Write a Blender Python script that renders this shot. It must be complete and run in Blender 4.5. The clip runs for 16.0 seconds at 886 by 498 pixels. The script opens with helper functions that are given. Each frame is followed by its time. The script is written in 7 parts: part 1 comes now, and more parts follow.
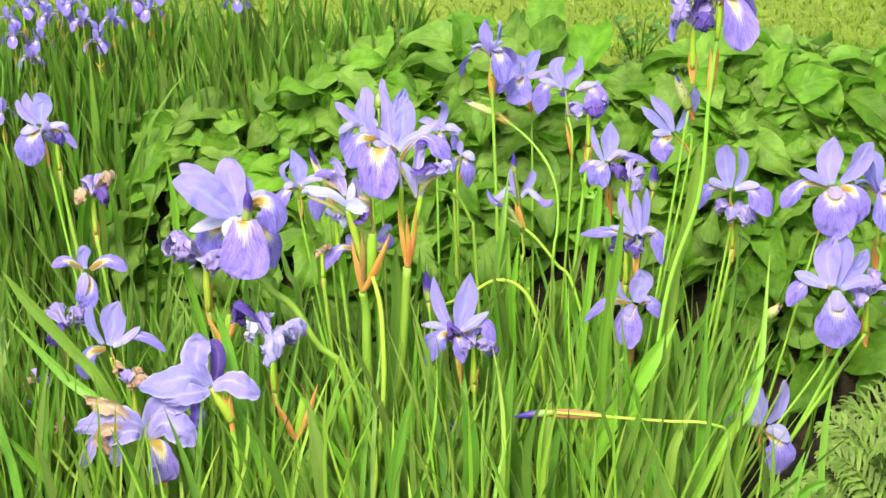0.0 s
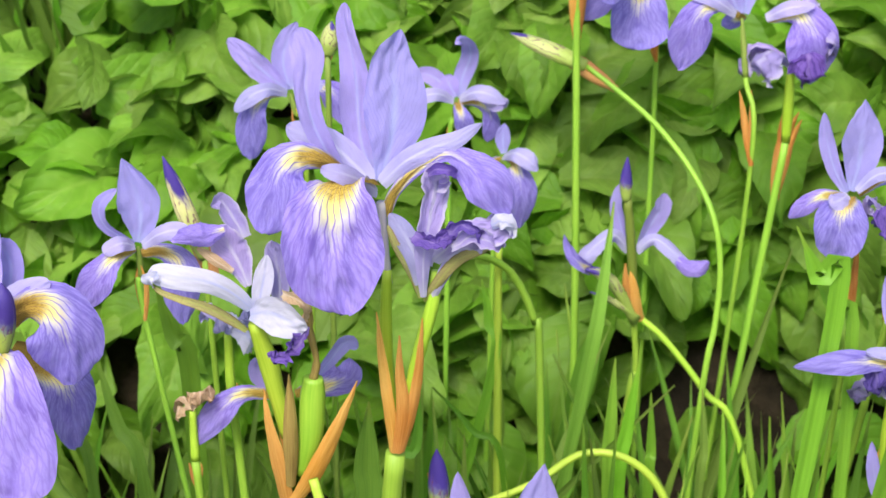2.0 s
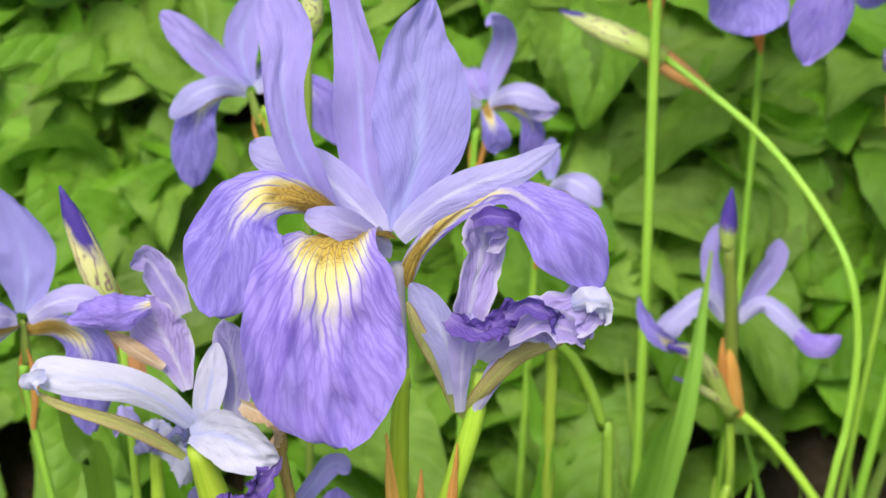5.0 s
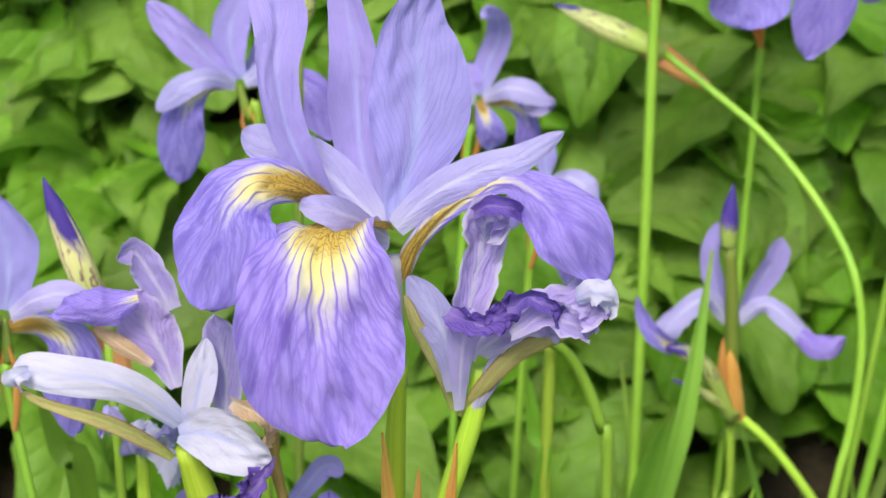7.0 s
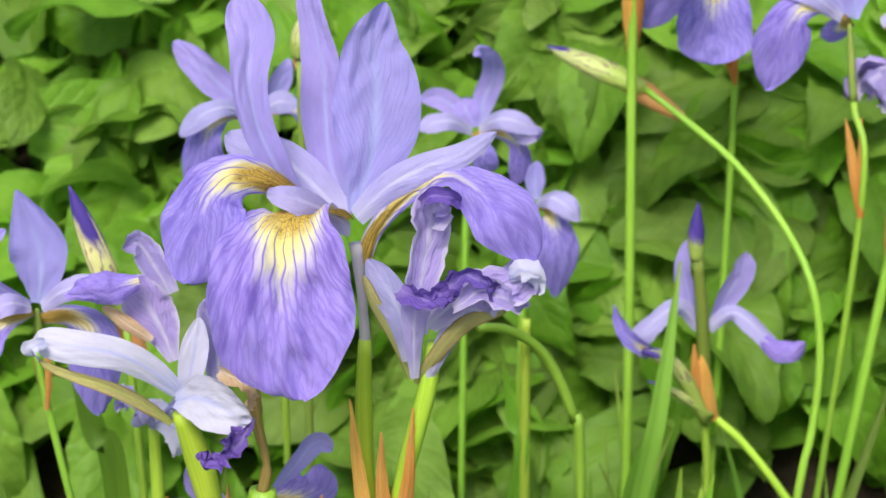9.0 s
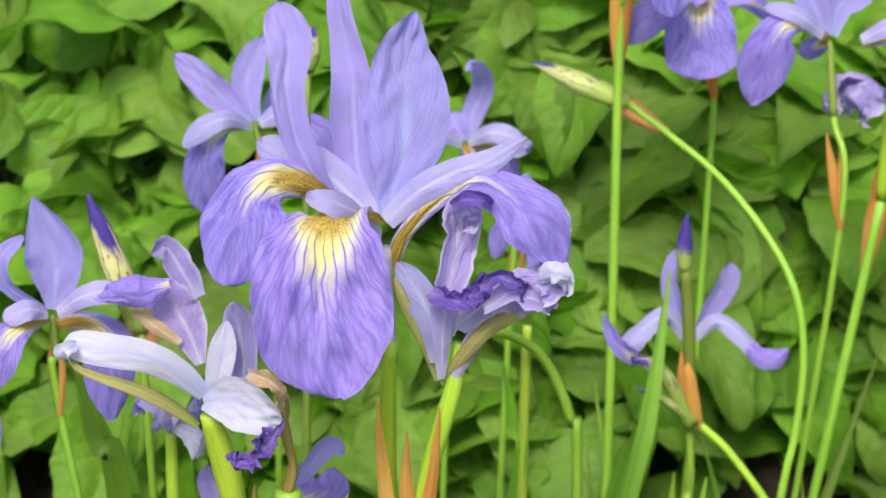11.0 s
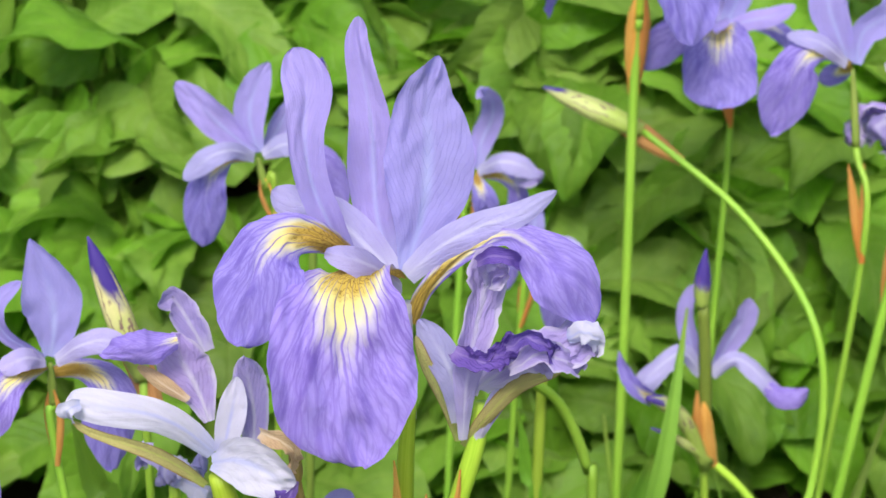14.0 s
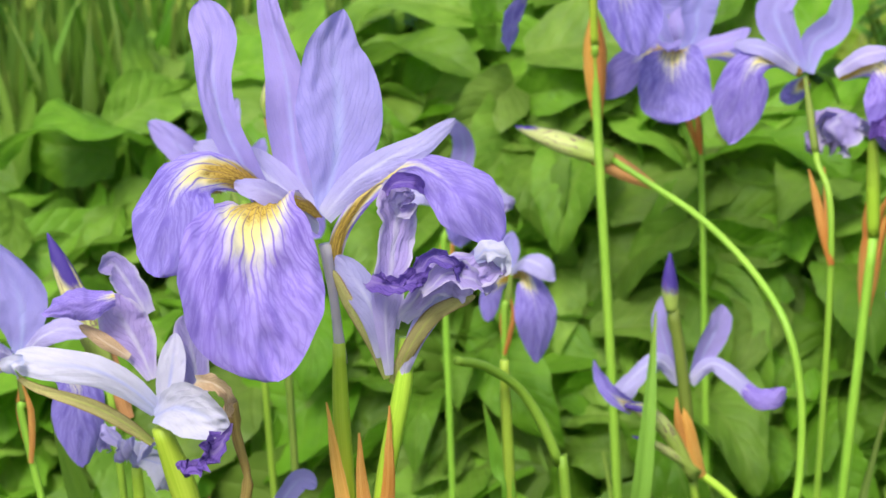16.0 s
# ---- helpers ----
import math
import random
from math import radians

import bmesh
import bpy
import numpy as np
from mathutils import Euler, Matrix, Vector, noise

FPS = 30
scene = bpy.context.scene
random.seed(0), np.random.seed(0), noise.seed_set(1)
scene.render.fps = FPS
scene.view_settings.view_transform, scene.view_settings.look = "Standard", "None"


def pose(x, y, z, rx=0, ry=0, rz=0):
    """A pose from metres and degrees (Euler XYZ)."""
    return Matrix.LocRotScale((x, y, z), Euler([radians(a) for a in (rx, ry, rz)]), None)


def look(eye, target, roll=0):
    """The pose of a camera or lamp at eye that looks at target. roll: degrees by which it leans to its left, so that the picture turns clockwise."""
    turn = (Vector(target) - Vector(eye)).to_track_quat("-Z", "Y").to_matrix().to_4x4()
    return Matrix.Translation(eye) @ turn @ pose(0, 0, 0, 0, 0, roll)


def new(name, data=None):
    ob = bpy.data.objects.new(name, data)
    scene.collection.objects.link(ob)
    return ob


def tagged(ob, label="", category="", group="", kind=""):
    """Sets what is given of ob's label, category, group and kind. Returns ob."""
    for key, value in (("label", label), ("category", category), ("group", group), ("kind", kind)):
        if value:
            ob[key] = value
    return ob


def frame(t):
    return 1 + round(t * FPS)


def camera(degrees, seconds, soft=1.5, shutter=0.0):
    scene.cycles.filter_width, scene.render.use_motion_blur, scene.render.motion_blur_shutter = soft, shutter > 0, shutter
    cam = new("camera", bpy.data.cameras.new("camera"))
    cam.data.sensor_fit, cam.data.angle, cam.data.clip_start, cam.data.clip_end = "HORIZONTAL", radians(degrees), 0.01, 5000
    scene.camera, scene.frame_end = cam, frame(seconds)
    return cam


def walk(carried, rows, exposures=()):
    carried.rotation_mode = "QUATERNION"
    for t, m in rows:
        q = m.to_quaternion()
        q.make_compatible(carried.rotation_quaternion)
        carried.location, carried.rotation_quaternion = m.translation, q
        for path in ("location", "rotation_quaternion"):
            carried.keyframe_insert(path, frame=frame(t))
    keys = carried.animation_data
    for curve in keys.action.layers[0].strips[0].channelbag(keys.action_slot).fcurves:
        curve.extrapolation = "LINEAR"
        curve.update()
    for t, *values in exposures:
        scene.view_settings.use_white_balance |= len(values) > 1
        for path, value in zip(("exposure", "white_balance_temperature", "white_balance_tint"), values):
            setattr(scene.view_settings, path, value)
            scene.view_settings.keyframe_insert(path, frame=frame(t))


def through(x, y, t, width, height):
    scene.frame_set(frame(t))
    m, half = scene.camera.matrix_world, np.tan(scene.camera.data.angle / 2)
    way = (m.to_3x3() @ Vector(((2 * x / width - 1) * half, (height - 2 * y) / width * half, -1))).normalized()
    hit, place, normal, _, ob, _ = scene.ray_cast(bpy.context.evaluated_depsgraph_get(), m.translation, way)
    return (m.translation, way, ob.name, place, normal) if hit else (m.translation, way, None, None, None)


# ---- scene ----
import itertools
from collections import defaultdict

# camera and its way
cam = camera(24.0, 16.0, soft=1.5)
walk(cam, [
    (0, look((0.1384, -1.5693, 0.8343), (0.0779, -0.6255, 0.5095), -1.92)),
    (0.5, look((0.0439, -1.0284, 0.6848), (0.0294, -0.0905, 0.3380), -0.43)),
    (1, look((0.0431, -0.8343, 0.6696), (0.0273, 0.0907, 0.2900), -0.68)),
    (1.5, look((0.0585, -0.7320, 0.6455), (0.0246, 0.1909, 0.2621), -1.15)),
    (2, look((0.0338, -0.6109, 0.6263), (0.0200, 0.3025, 0.2194), -0.09)),
    (2.5, look((0.0310, -0.5145, 0.5920), (0.0193, 0.3979, 0.1828), -0.05)),
    (3, look((0.0265, -0.4603, 0.5741), (0.0179, 0.4509, 0.1621), 0.32)),
    (3.5, look((0.0216, -0.4260, 0.5690), (0.0169, 0.4803, 0.1462), 0.32)),
    (4, look((0.0042, -0.4100, 0.5592), (0.0233, 0.4986, 0.1420), 1.26)),
    (6.5, look((0.0154, -0.3663, 0.5413), (0.0215, 0.5476, 0.1354), 0.94)),
    (7, look((0.0043, -0.3745, 0.5358), (0.0293, 0.5417, 0.1357), 1.44)),
    (7.5, look((0.0193, -0.4026, 0.5255), (0.0157, 0.5272, 0.1573), 0.72)),
    (8, look((0.0113, -0.4250, 0.5484), (0.0189, 0.4971, 0.1615), 0.98)),
    (8.5, look((0.0446, -0.4450, 0.5302), (-0.0002, 0.4921, 0.1841), -0.48)),
    (9, look((0.0440, -0.4416, 0.5382), (0.0031, 0.4917, 0.1815), -0.13)),
    (11.5, look((0.0059, -0.4575, 0.5329), (0.0292, 0.4852, 0.2000), 1.13)),
    (12, look((0.0119, -0.4431, 0.5274), (0.0247, 0.5018, 0.2002), 0.72)),
    (12.5, look((-0.0201, -0.4345, 0.5370), (0.0421, 0.5016, 0.1908), 2.06)),
    (13, look((-0.0029, -0.4315, 0.5305), (0.0363, 0.5088, 0.1924), 1.78)),
    (13.5, look((0.0022, -0.4302, 0.5427), (0.0345, 0.5053, 0.1906), 1.54)),
    (14, look((-0.0038, -0.4272, 0.5461), (0.0326, 0.5067, 0.1902), 1.75)),
    (14.5, look((0.0282, -0.4392, 0.5328), (0.0204, 0.5027, 0.1969), 0.18)),
    (15, look((0.0727, -0.4525, 0.4946), (-0.0133, 0.5054, 0.2208), -2.26)),
    (15.5, look((0.0422, -0.4399, 0.5196), (0.0120, 0.5096, 0.2072), -1.51)),
    (16, look((0.0533, -0.4716, 0.4699), (0.0094, 0.5049, 0.2589), -3.08)),
], exposures=[(0, 0.97), (0.6, 0.98), (1.5, 0.79), (3, 0.50), (8, 0.47), (13, 0.47), (16, 0.53)])

# light: bright overcast sky with a soft sun
world = bpy.data.worlds.new("sky")
scene.world = world
world.use_nodes = True
wn = world.node_tree.nodes
sky = wn.new("ShaderNodeTexSky")
sky.sky_type = "NISHITA"
sky.sun_disc = False
sky.sun_elevation = radians(51)
sky.sun_rotation = radians(194)
sky.air_density, sky.dust_density = 1.0, 3.0
world.node_tree.links.new(sky.outputs[0], wn["Background"].inputs[0])
wn["Background"].inputs[1].default_value = 0.15
sun_data = bpy.data.lights.new("sun", "SUN")
sun_data.energy, sun_data.angle, sun_data.color = 2.9, radians(22), (1.0, 0.96, 0.88)
sun = new("sun", sun_data)
sun.matrix_world = look((-0.55, -2.2, 2.8), (0, 0, 0))


# ---------------------------------------------------------------- materials
class Nodes:
    def __init__(self, name):
        self.mat = bpy.data.materials.new(name)
        self.mat.use_nodes = True
        self.t = self.mat.node_tree
        self.t.nodes.clear()
        self.out = self.t.nodes.new("ShaderNodeOutputMaterial")

    def n(self, kind, **props):
        node = self.t.nodes.new("ShaderNode" + kind)
        for k, v in props.items():
            if k == "op":
                node.operation = v
            elif k == "blend":
                node.blend_type = v
        return node

    def link(self, a, b):
        self.t.links.new(a, b)

    def val(self, socket, v):
        if isinstance(v, bpy.types.NodeSocket):
            self.link(v, socket)
        else:
            socket.default_value = v

    def math(self, op, a, b=0.0, c=0.0):
        m = self.n("Math", op=op)
        for s, v in zip(m.inputs, (a, b, c)):
            self.val(s, v)
        return m.outputs[0]

    def mix(self, fac, a, b, blend="MIX"):
        m = self.t.nodes.new("ShaderNodeMix")
        m.data_type, m.blend_type = "RGBA", blend
        self.val(m.inputs[0], fac)
        for s, v in ((m.inputs[6], a), (m.inputs[7], b)):
            self.val(s, v if isinstance(v, bpy.types.NodeSocket) else (*v, 1.0))
        return m.outputs[2]

    def step(self, x, lo, hi):
        m = self.t.nodes.new("ShaderNodeMapRange")
        m.interpolation_type = "SMOOTHSTEP"
        self.val(m.inputs[0], x)
        m.inputs[1].default_value, m.inputs[2].default_value = lo, hi
        return m.outputs[0]

    def noise(self, vec, scale, detail=3.0, rough=0.55):
        m = self.n("TexNoise")
        if vec is not None:
            self.link(vec, m.inputs["Vector"])
        m.inputs["Scale"].default_value = scale
        m.inputs["Detail"].default_value = detail
        m.inputs["Roughness"].default_value = rough
        return m.outputs["Fac"]

    def uv(self, name=""):
        m = self.n("UVMap")
        m.uv_map = name
        s = self.n("SeparateXYZ")
        self.link(m.outputs[0], s.inputs[0])
        return m.outputs[0], s.outputs[0], s.outputs[1]

    def place(self):
        return self.n("TexCoord").outputs["Object"]

    def rand(self, island=False):
        if island:
            return self.n("NewGeometry").outputs["Random Per Island"]
        return self.n("ObjectInfo").outputs["Random"]

    def hsv(self, col, h=0.5, s=1.0, v=1.0):
        m = self.n("HueSaturation")
        self.val(m.inputs["Hue"], h)
        self.val(m.inputs["Saturation"], s)
        self.val(m.inputs["Value"], v)
        self.val(m.inputs["Color"], col)
        return m.outputs[0]

    def span(self, x, lo, hi):
        return self.math("MULTIPLY_ADD", x, hi - lo, lo)

    def finish(self, col, rough=0.5, glow=0.0, bump=None, bump_dist=0.001, bump_str=0.5, spec=0.5, through=None):
        p = self.n("BsdfPrincipled")
        self.val(p.inputs["Base Color"], col)
        self.val(p.inputs["Roughness"], rough)
        p.inputs["Specular IOR Level"].default_value = spec
        if bump is not None:
            b = self.n("Bump")
            b.inputs["Strength"].default_value = bump_str
            b.inputs["Distance"].default_value = bump_dist
            self.link(bump, b.inputs["Height"])
            self.link(b.outputs[0], p.inputs["Normal"])
        shader = p.outputs[0]
        if glow:
            tr = self.n("BsdfTranslucent")
            self.val(tr.inputs[0], through if through is not None else col)
            mx = self.n("MixShader")
            mx.inputs[0].default_value = glow
            self.link(p.outputs[0], mx.inputs[1])
            self.link(tr.outputs[0], mx.inputs[2])
            shader = mx.outputs[0]
        self.link(shader, self.out.inputs[0])
        return self.mat


def vein_lines(k, u, v, count, wobble, vec):
    """Fanned lines along a petal, thin, with forks."""
    w = k.noise(vec, 4.0, 2.0)
    a = k.math("MULTIPLY_ADD", u, count, k.math("MULTIPLY", w, wobble))
    s = k.math("ABSOLUTE", k.math("SINE", k.math("MULTIPLY", a, math.pi)))
    b = k.math("ABSOLUTE", k.math("SINE", k.math("MULTIPLY_ADD", a, math.pi * 2, 0.6)))
    thin = k.math("SUBTRACT", 1.0, k.step(s, 0.0, 0.46))
    fine = k.math("MULTIPLY", k.math("SUBTRACT", 1.0, k.step(b, 0.05, 0.5)), k.step(v, 0.55, 0.75))
    return k.math("MAXIMUM", thin, k.math("MULTIPLY", fine, 0.6))


def fall_material(name, petal_col, pale, vein_col, signal=0.66):
    k = Nodes(name)
    vec, u, v = k.uv()
    edge = k.math("ABSOLUTE", k.math("MULTIPLY_ADD", u, 2.0, -1.0))
    n = k.noise(k.place(), 120.0, 3.0)
    # veins fan out from the throat
    flat, fx, fy = k.uv("Flat")
    reach = k.math("MAXIMUM", k.math("SUBTRACT", fy, 0.16), 0.12)
    fan = k.math("DIVIDE", fx, reach)
    lines = vein_lines(k, k.math("ADD", fan, 3.0), v, 10.5, 2.6, flat)
    # blade: violet with soft mottling and darker veins
    blade = k.mix(k.step(n, 0.3, 0.7), petal_col, tuple(c * 0.86 for c in petal_col))
    q = k.math("MULTIPLY_ADD", edge, -6.0, k.math("MULTIPLY_ADD", v, 13.0, k.math("MULTIPLY", k.noise(vec, 6.0, 3.0), 2.0)))
    feather = k.math("SUBTRACT", 1.0, k.step(k.math("ABSOLUTE", k.math("SINE", k.math("MULTIPLY", q, math.pi))), 0.0, 0.85))
    polar = k.n("CombineXYZ")
    k.val(polar.inputs[0], k.math("MULTIPLY", fan, 5.5))
    k.val(polar.inputs[1], k.math("MULTIPLY_ADD", edge, -0.8, k.math("MULTIPLY", fy, 3.4)))
    k.val(polar.inputs[2], k.math("MULTIPLY", k.rand(), 9.0))
    streak = k.math("MULTIPLY", k.step(k.noise(polar.outputs[0], 2.2, 4.0, 0.62), 0.46, 0.66), 0.75)
    net = k.math("MAXIMUM", k.math("MULTIPLY", lines, 0.55), k.math("MAXIMUM", k.math("MULTIPLY", feather, 0.42), streak))
    near = k.math("SUBTRACT", 1.0, k.math("MULTIPLY", k.step(v, 0.66, 1.0), 0.35))
    blade = k.mix(k.math("MULTIPLY", k.math("MULTIPLY", net, near), 0.80), blade, vein_col)
    # pale patch, then yellow throat, both with wandering edges
    vv = k.math("ADD", k.math("MULTIPLY_ADD", k.math("POWER", edge, 1.4), 0.50, v), k.math("MULTIPLY_ADD", k.noise(vec, 9.0, 3.0), 0.16, k.math("MULTIPLY_ADD", lines, 0.11, -0.08)))
    spikes = k.math("MULTIPLY_ADD", k.noise(polar.outputs[0], 1.3, 2.0), -0.24, k.math("ADD", vv, 0.10))
    white = k.math("SUBTRACT", 1.0, k.step(spikes, signal - 0.14, signal + 0.12))
    broken = k.math("MULTIPLY", lines, k.step(k.noise(k.place(), 260.0, 2.0), 0.22, 0.45))
    ray = k.mix(k.math("MULTIPLY", broken, 0.8), pale, vein_col)
    c = k.mix(white, blade, ray)
    yellow = k.math("SUBTRACT", 1.0, k.step(vv, signal - 0.17, signal + 0.03))
    c = k.mix(yellow, c, k.mix(k.math("MULTIPLY", broken, 0.9), (0.80, 0.69, 0.27), (0.26, 0.12, 0.06)))
    haft = k.math("SUBTRACT", 1.0, k.step(k.math("MULTIPLY_ADD", edge, -0.22, vv), signal - 0.30, signal - 0.17))
    w2 = k.math("MULTIPLY_ADD", k.noise(vec, 9.0, 3.0), 5.0, k.math("MULTIPLY_ADD", v, 34.0, k.math("MULTIPLY", edge, -7.0)))
    cross = k.math("SUBTRACT", 1.0, k.step(k.math("ABSOLUTE", k.math("SINE", k.math("MULTIPLY", w2, math.pi))), 0.05, 0.55))
    rim = k.math("MULTIPLY", k.step(edge, 0.55, 0.95), 0.6)
    c = k.mix(haft, c, k.mix(k.math("MAXIMUM", k.math("MULTIPLY", k.math("MAXIMUM", lines, cross), 0.8), rim), (0.56, 0.38, 0.07), (0.15, 0.065, 0.02)))
    c = k.hsv(c, k.span(k.rand(), 0.49, 0.507), 1.0, k.span(k.rand(), 0.92, 1.06))
    h = k.math("ADD", k.math("MULTIPLY", net, -0.22), k.math("ADD", n, k.noise(k.place(), 420.0, 2.0)))
    return k.finish(c, 0.6, 0.38, h, 0.0012, 0.28, 0.2)


def petal_material(name, petal_col, pale, vein_col, count=13.0, amount=0.035, edge_col=None, relief=0.36):
    k = Nodes(name)
    vec, u, v = k.uv()
    mid = k.math("ABSOLUTE", k.math("MULTIPLY_ADD", u, 2.0, -1.0))
    n = k.noise(k.place(), 90.0, 4.0)
    a = k.math("MULTIPLY_ADD", mid, -0.55 * count, k.math("MULTIPLY", v, count * 0.9))
    s = k.math("ABSOLUTE", k.math("SINE", k.math("MULTIPLY", k.math("ADD", a, k.math("MULTIPLY", k.noise(vec, 5.0, 3.0), 2.2)), math.pi)))
    lines = k.math("SUBTRACT", 1.0, k.step(s, 0.02, 0.6))
    c = k.mix(k.step(n, 0.3, 0.75), petal_col, tuple(min(1, x * 0.86) for x in petal_col))
    c = k.mix(k.math("MULTIPLY", lines, amount), c, vein_col)
    rib = k.math("MULTIPLY", k.math("SUBTRACT", 1.0, k.step(mid, 0.0, 0.22)), k.math("SUBTRACT", 1.0, k.step(v, 0.35, 0.95)))
    c = k.mix(k.math("MULTIPLY", rib, 0.75), c, pale)
    base = k.math("SUBTRACT", 1.0, k.step(v, 0.0, 0.22))
    c = k.mix(k.math("MULTIPLY", base, 0.7), c, pale)
    if edge_col:
        rim = k.math("MULTIPLY", k.step(k.math("ADD", mid, k.math("MULTIPLY", k.noise(vec, 6.0), 0.5)), 0.95, 1.3), 0.9)
        c = k.mix(rim, c, edge_col)
    c = k.hsv(c, k.span(k.rand(), 0.49, 0.51), 1.0, k.span(k.rand(), 0.92, 1.06))
    h = k.math("ADD", k.math("MULTIPLY", lines, -0.30), k.math("ADD", n, k.noise(k.place(), 420.0, 2.0)))
    return k.finish(c, 0.6, 0.40, h, 0.0012, relief, 0.2)


VIOLET, LILAC, VEIN = (0.35, 0.275, 0.755), (0.385, 0.33, 0.76), (0.09, 0.04, 0.40)
M_FALL = fall_material("fall_petal", VIOLET, (0.71, 0.68, 0.56), VEIN)
M_STANDARD = petal_material("standard_petal", LILAC, (0.42, 0.43, 0.80), (0.24, 0.17, 0.62), 15.0, 0.13)
M_STYLE = petal_material("style_petal", (0.465, 0.425, 0.77), (0.64, 0.62, 0.84), (0.28, 0.2, 0.7), 7.0, 0.10, None, 0.4)
M_WHITE = petal_material("white_style", (0.66, 0.645, 0.81), (0.46, 0.48, 0.80), (0.5, 0.44, 0.8), 7.0, 0.10, None, 0.25)
M_LIMP = petal_material("limp_petal", (0.37, 0.33, 0.73), (0.52, 0.48, 0.80), (0.2, 0.13, 0.55), 8.0, 0.12, (0.55, 0.52, 0.78), 0.6)
M_WILT = petal_material("wilted_petal", (0.42, 0.34, 0.71), (0.62, 0.58, 0.76), (0.14, 0.08, 0.42), 9.0, 0.14, (0.60, 0.55, 0.74), 0.55)
M_DARKWILT = petal_material("shrivelled_petal", (0.17, 0.105, 0.45), (0.30, 0.22, 0.52), (0.03, 0.015, 0.15), 9.0, 0.6)
M_HAFT = petal_material("withered_haft", (0.64, 0.60, 0.22), (0.58, 0.66, 0.16), (0.17, 0.07, 0.05), 11.0, 0.62, (0.28, 0.15, 0.08), 0.5)
M_DRY = petal_material("dried_petal", (0.62, 0.42, 0.27), (0.75, 0.6, 0.45), (0.25, 0.12, 0.06), 9.0, 0.5)


def stalk_material(name, col, col2, rough=0.45, glow=0.15):
    k = Nodes(name)
    vec, u, v = k.uv()
    m = k.n("Mapping")
    k.link(vec, m.inputs[0])
    m.inputs["Scale"].default_value = (30.0, 2.0, 1.0)
    n = k.noise(m.outputs[0], 1.0, 3.0)
    big = k.noise(k.place(), 26.0, 2.0)
    c = k.mix(k.step(k.math("ADD", k.math("MULTIPLY", n, 0.5), k.math("MULTIPLY", big, 0.5)), 0.35, 0.65), col, col2)
    c = k.hsv(c, k.span(k.rand(), 0.485, 0.51), 1.0, k.span(k.rand(), 0.8, 1.2))
    return k.finish(c, rough, glow, n, 0.0004, 0.4, 0.35)


M_STEM = stalk_material("stem_green", (0.23, 0.45, 0.04), (0.32, 0.54, 0.06))
M_STEM_PALE = stalk_material("stem_yellow_green", (0.36, 0.56, 0.05), (0.46, 0.64, 0.07))
M_OVARY = stalk_material("ovary_green", (0.31, 0.50, 0.03), (0.44, 0.61, 0.06))
M_TUBE = stalk_material("flower_tube", (0.42, 0.42, 0.42), (0.46, 0.42, 0.54))
M_SPATHE = stalk_material("papery_spathe", (0.62, 0.235, 0.035), (0.84, 0.47, 0.14), 0.75, 0.45)
M_SPATHE_DULL = stalk_material("brown_spathe", (0.40, 0.17, 0.06), (0.55, 0.30, 0.12), 0.75, 0.25)
M_THREAD = stalk_material("brown_thread", (0.16, 0.09, 0.025), (0.30, 0.22, 0.06), 0.7, 0.0)
M_SHEATH = stalk_material("bud_sheath", (0.15, 0.24, 0.035), (0.22, 0.30, 0.05), 0.5, 0.15)
M_POD = stalk_material("seed_pod", (0.20, 0.40, 0.03), (0.30, 0.50, 0.05), 0.35, 0.1)


def bud_material(name, mid, dark_v=0.62):
    k = Nodes(name)
    vec, u, v = k.uv()
    a = k.math("MULTIPLY_ADD", u, 9.0, k.math("MULTIPLY", k.noise(vec, 5.0, 3.0), 4.0))
    s = k.math("ABSOLUTE", k.math("SINE", k.math("MULTIPLY", a, math.pi)))
    lines = k.math("SUBTRACT", 1.0, k.step(s, 0.1, 0.5))
    n = k.math("MULTIPLY_ADD", k.noise(vec, 7.0, 3.0), 0.25, -0.12)
    vv = k.math("ADD", v, n)
    c = k.mix(k.step(vv, 0.25, 0.5), (0.34, 0.45, 0.09), mid)
    c = k.mix(k.math("MULTIPLY", lines, k.math("MULTIPLY", k.step(vv, 0.15, 0.35), 0.85)), c, (0.16, 0.06, 0.10))
    side = k.step(k.math("ABSOLUTE", k.math("SUBTRACT", u, 0.5)), 0.12, 0.3)
    c = k.mix(k.step(k.math("ADD", vv, k.math("MULTIPLY", side, 0.2)), dark_v, dark_v + 0.15), c, (0.06, 0.035, 0.24))
    return k.finish(c, 0.5, 0.15, k.noise(vec, 12.0), 0.0006, 0.5, 0.3)


M_BUD = bud_material("bud_cream", (0.66, 0.64, 0.28))
M_BUD_VIOLET = bud_material("bud_violet", (0.10, 0.06, 0.34), 0.5)
M_BUD_GREEN = bud_material("bud_green", (0.46, 0.52, 0.18), 0.85)


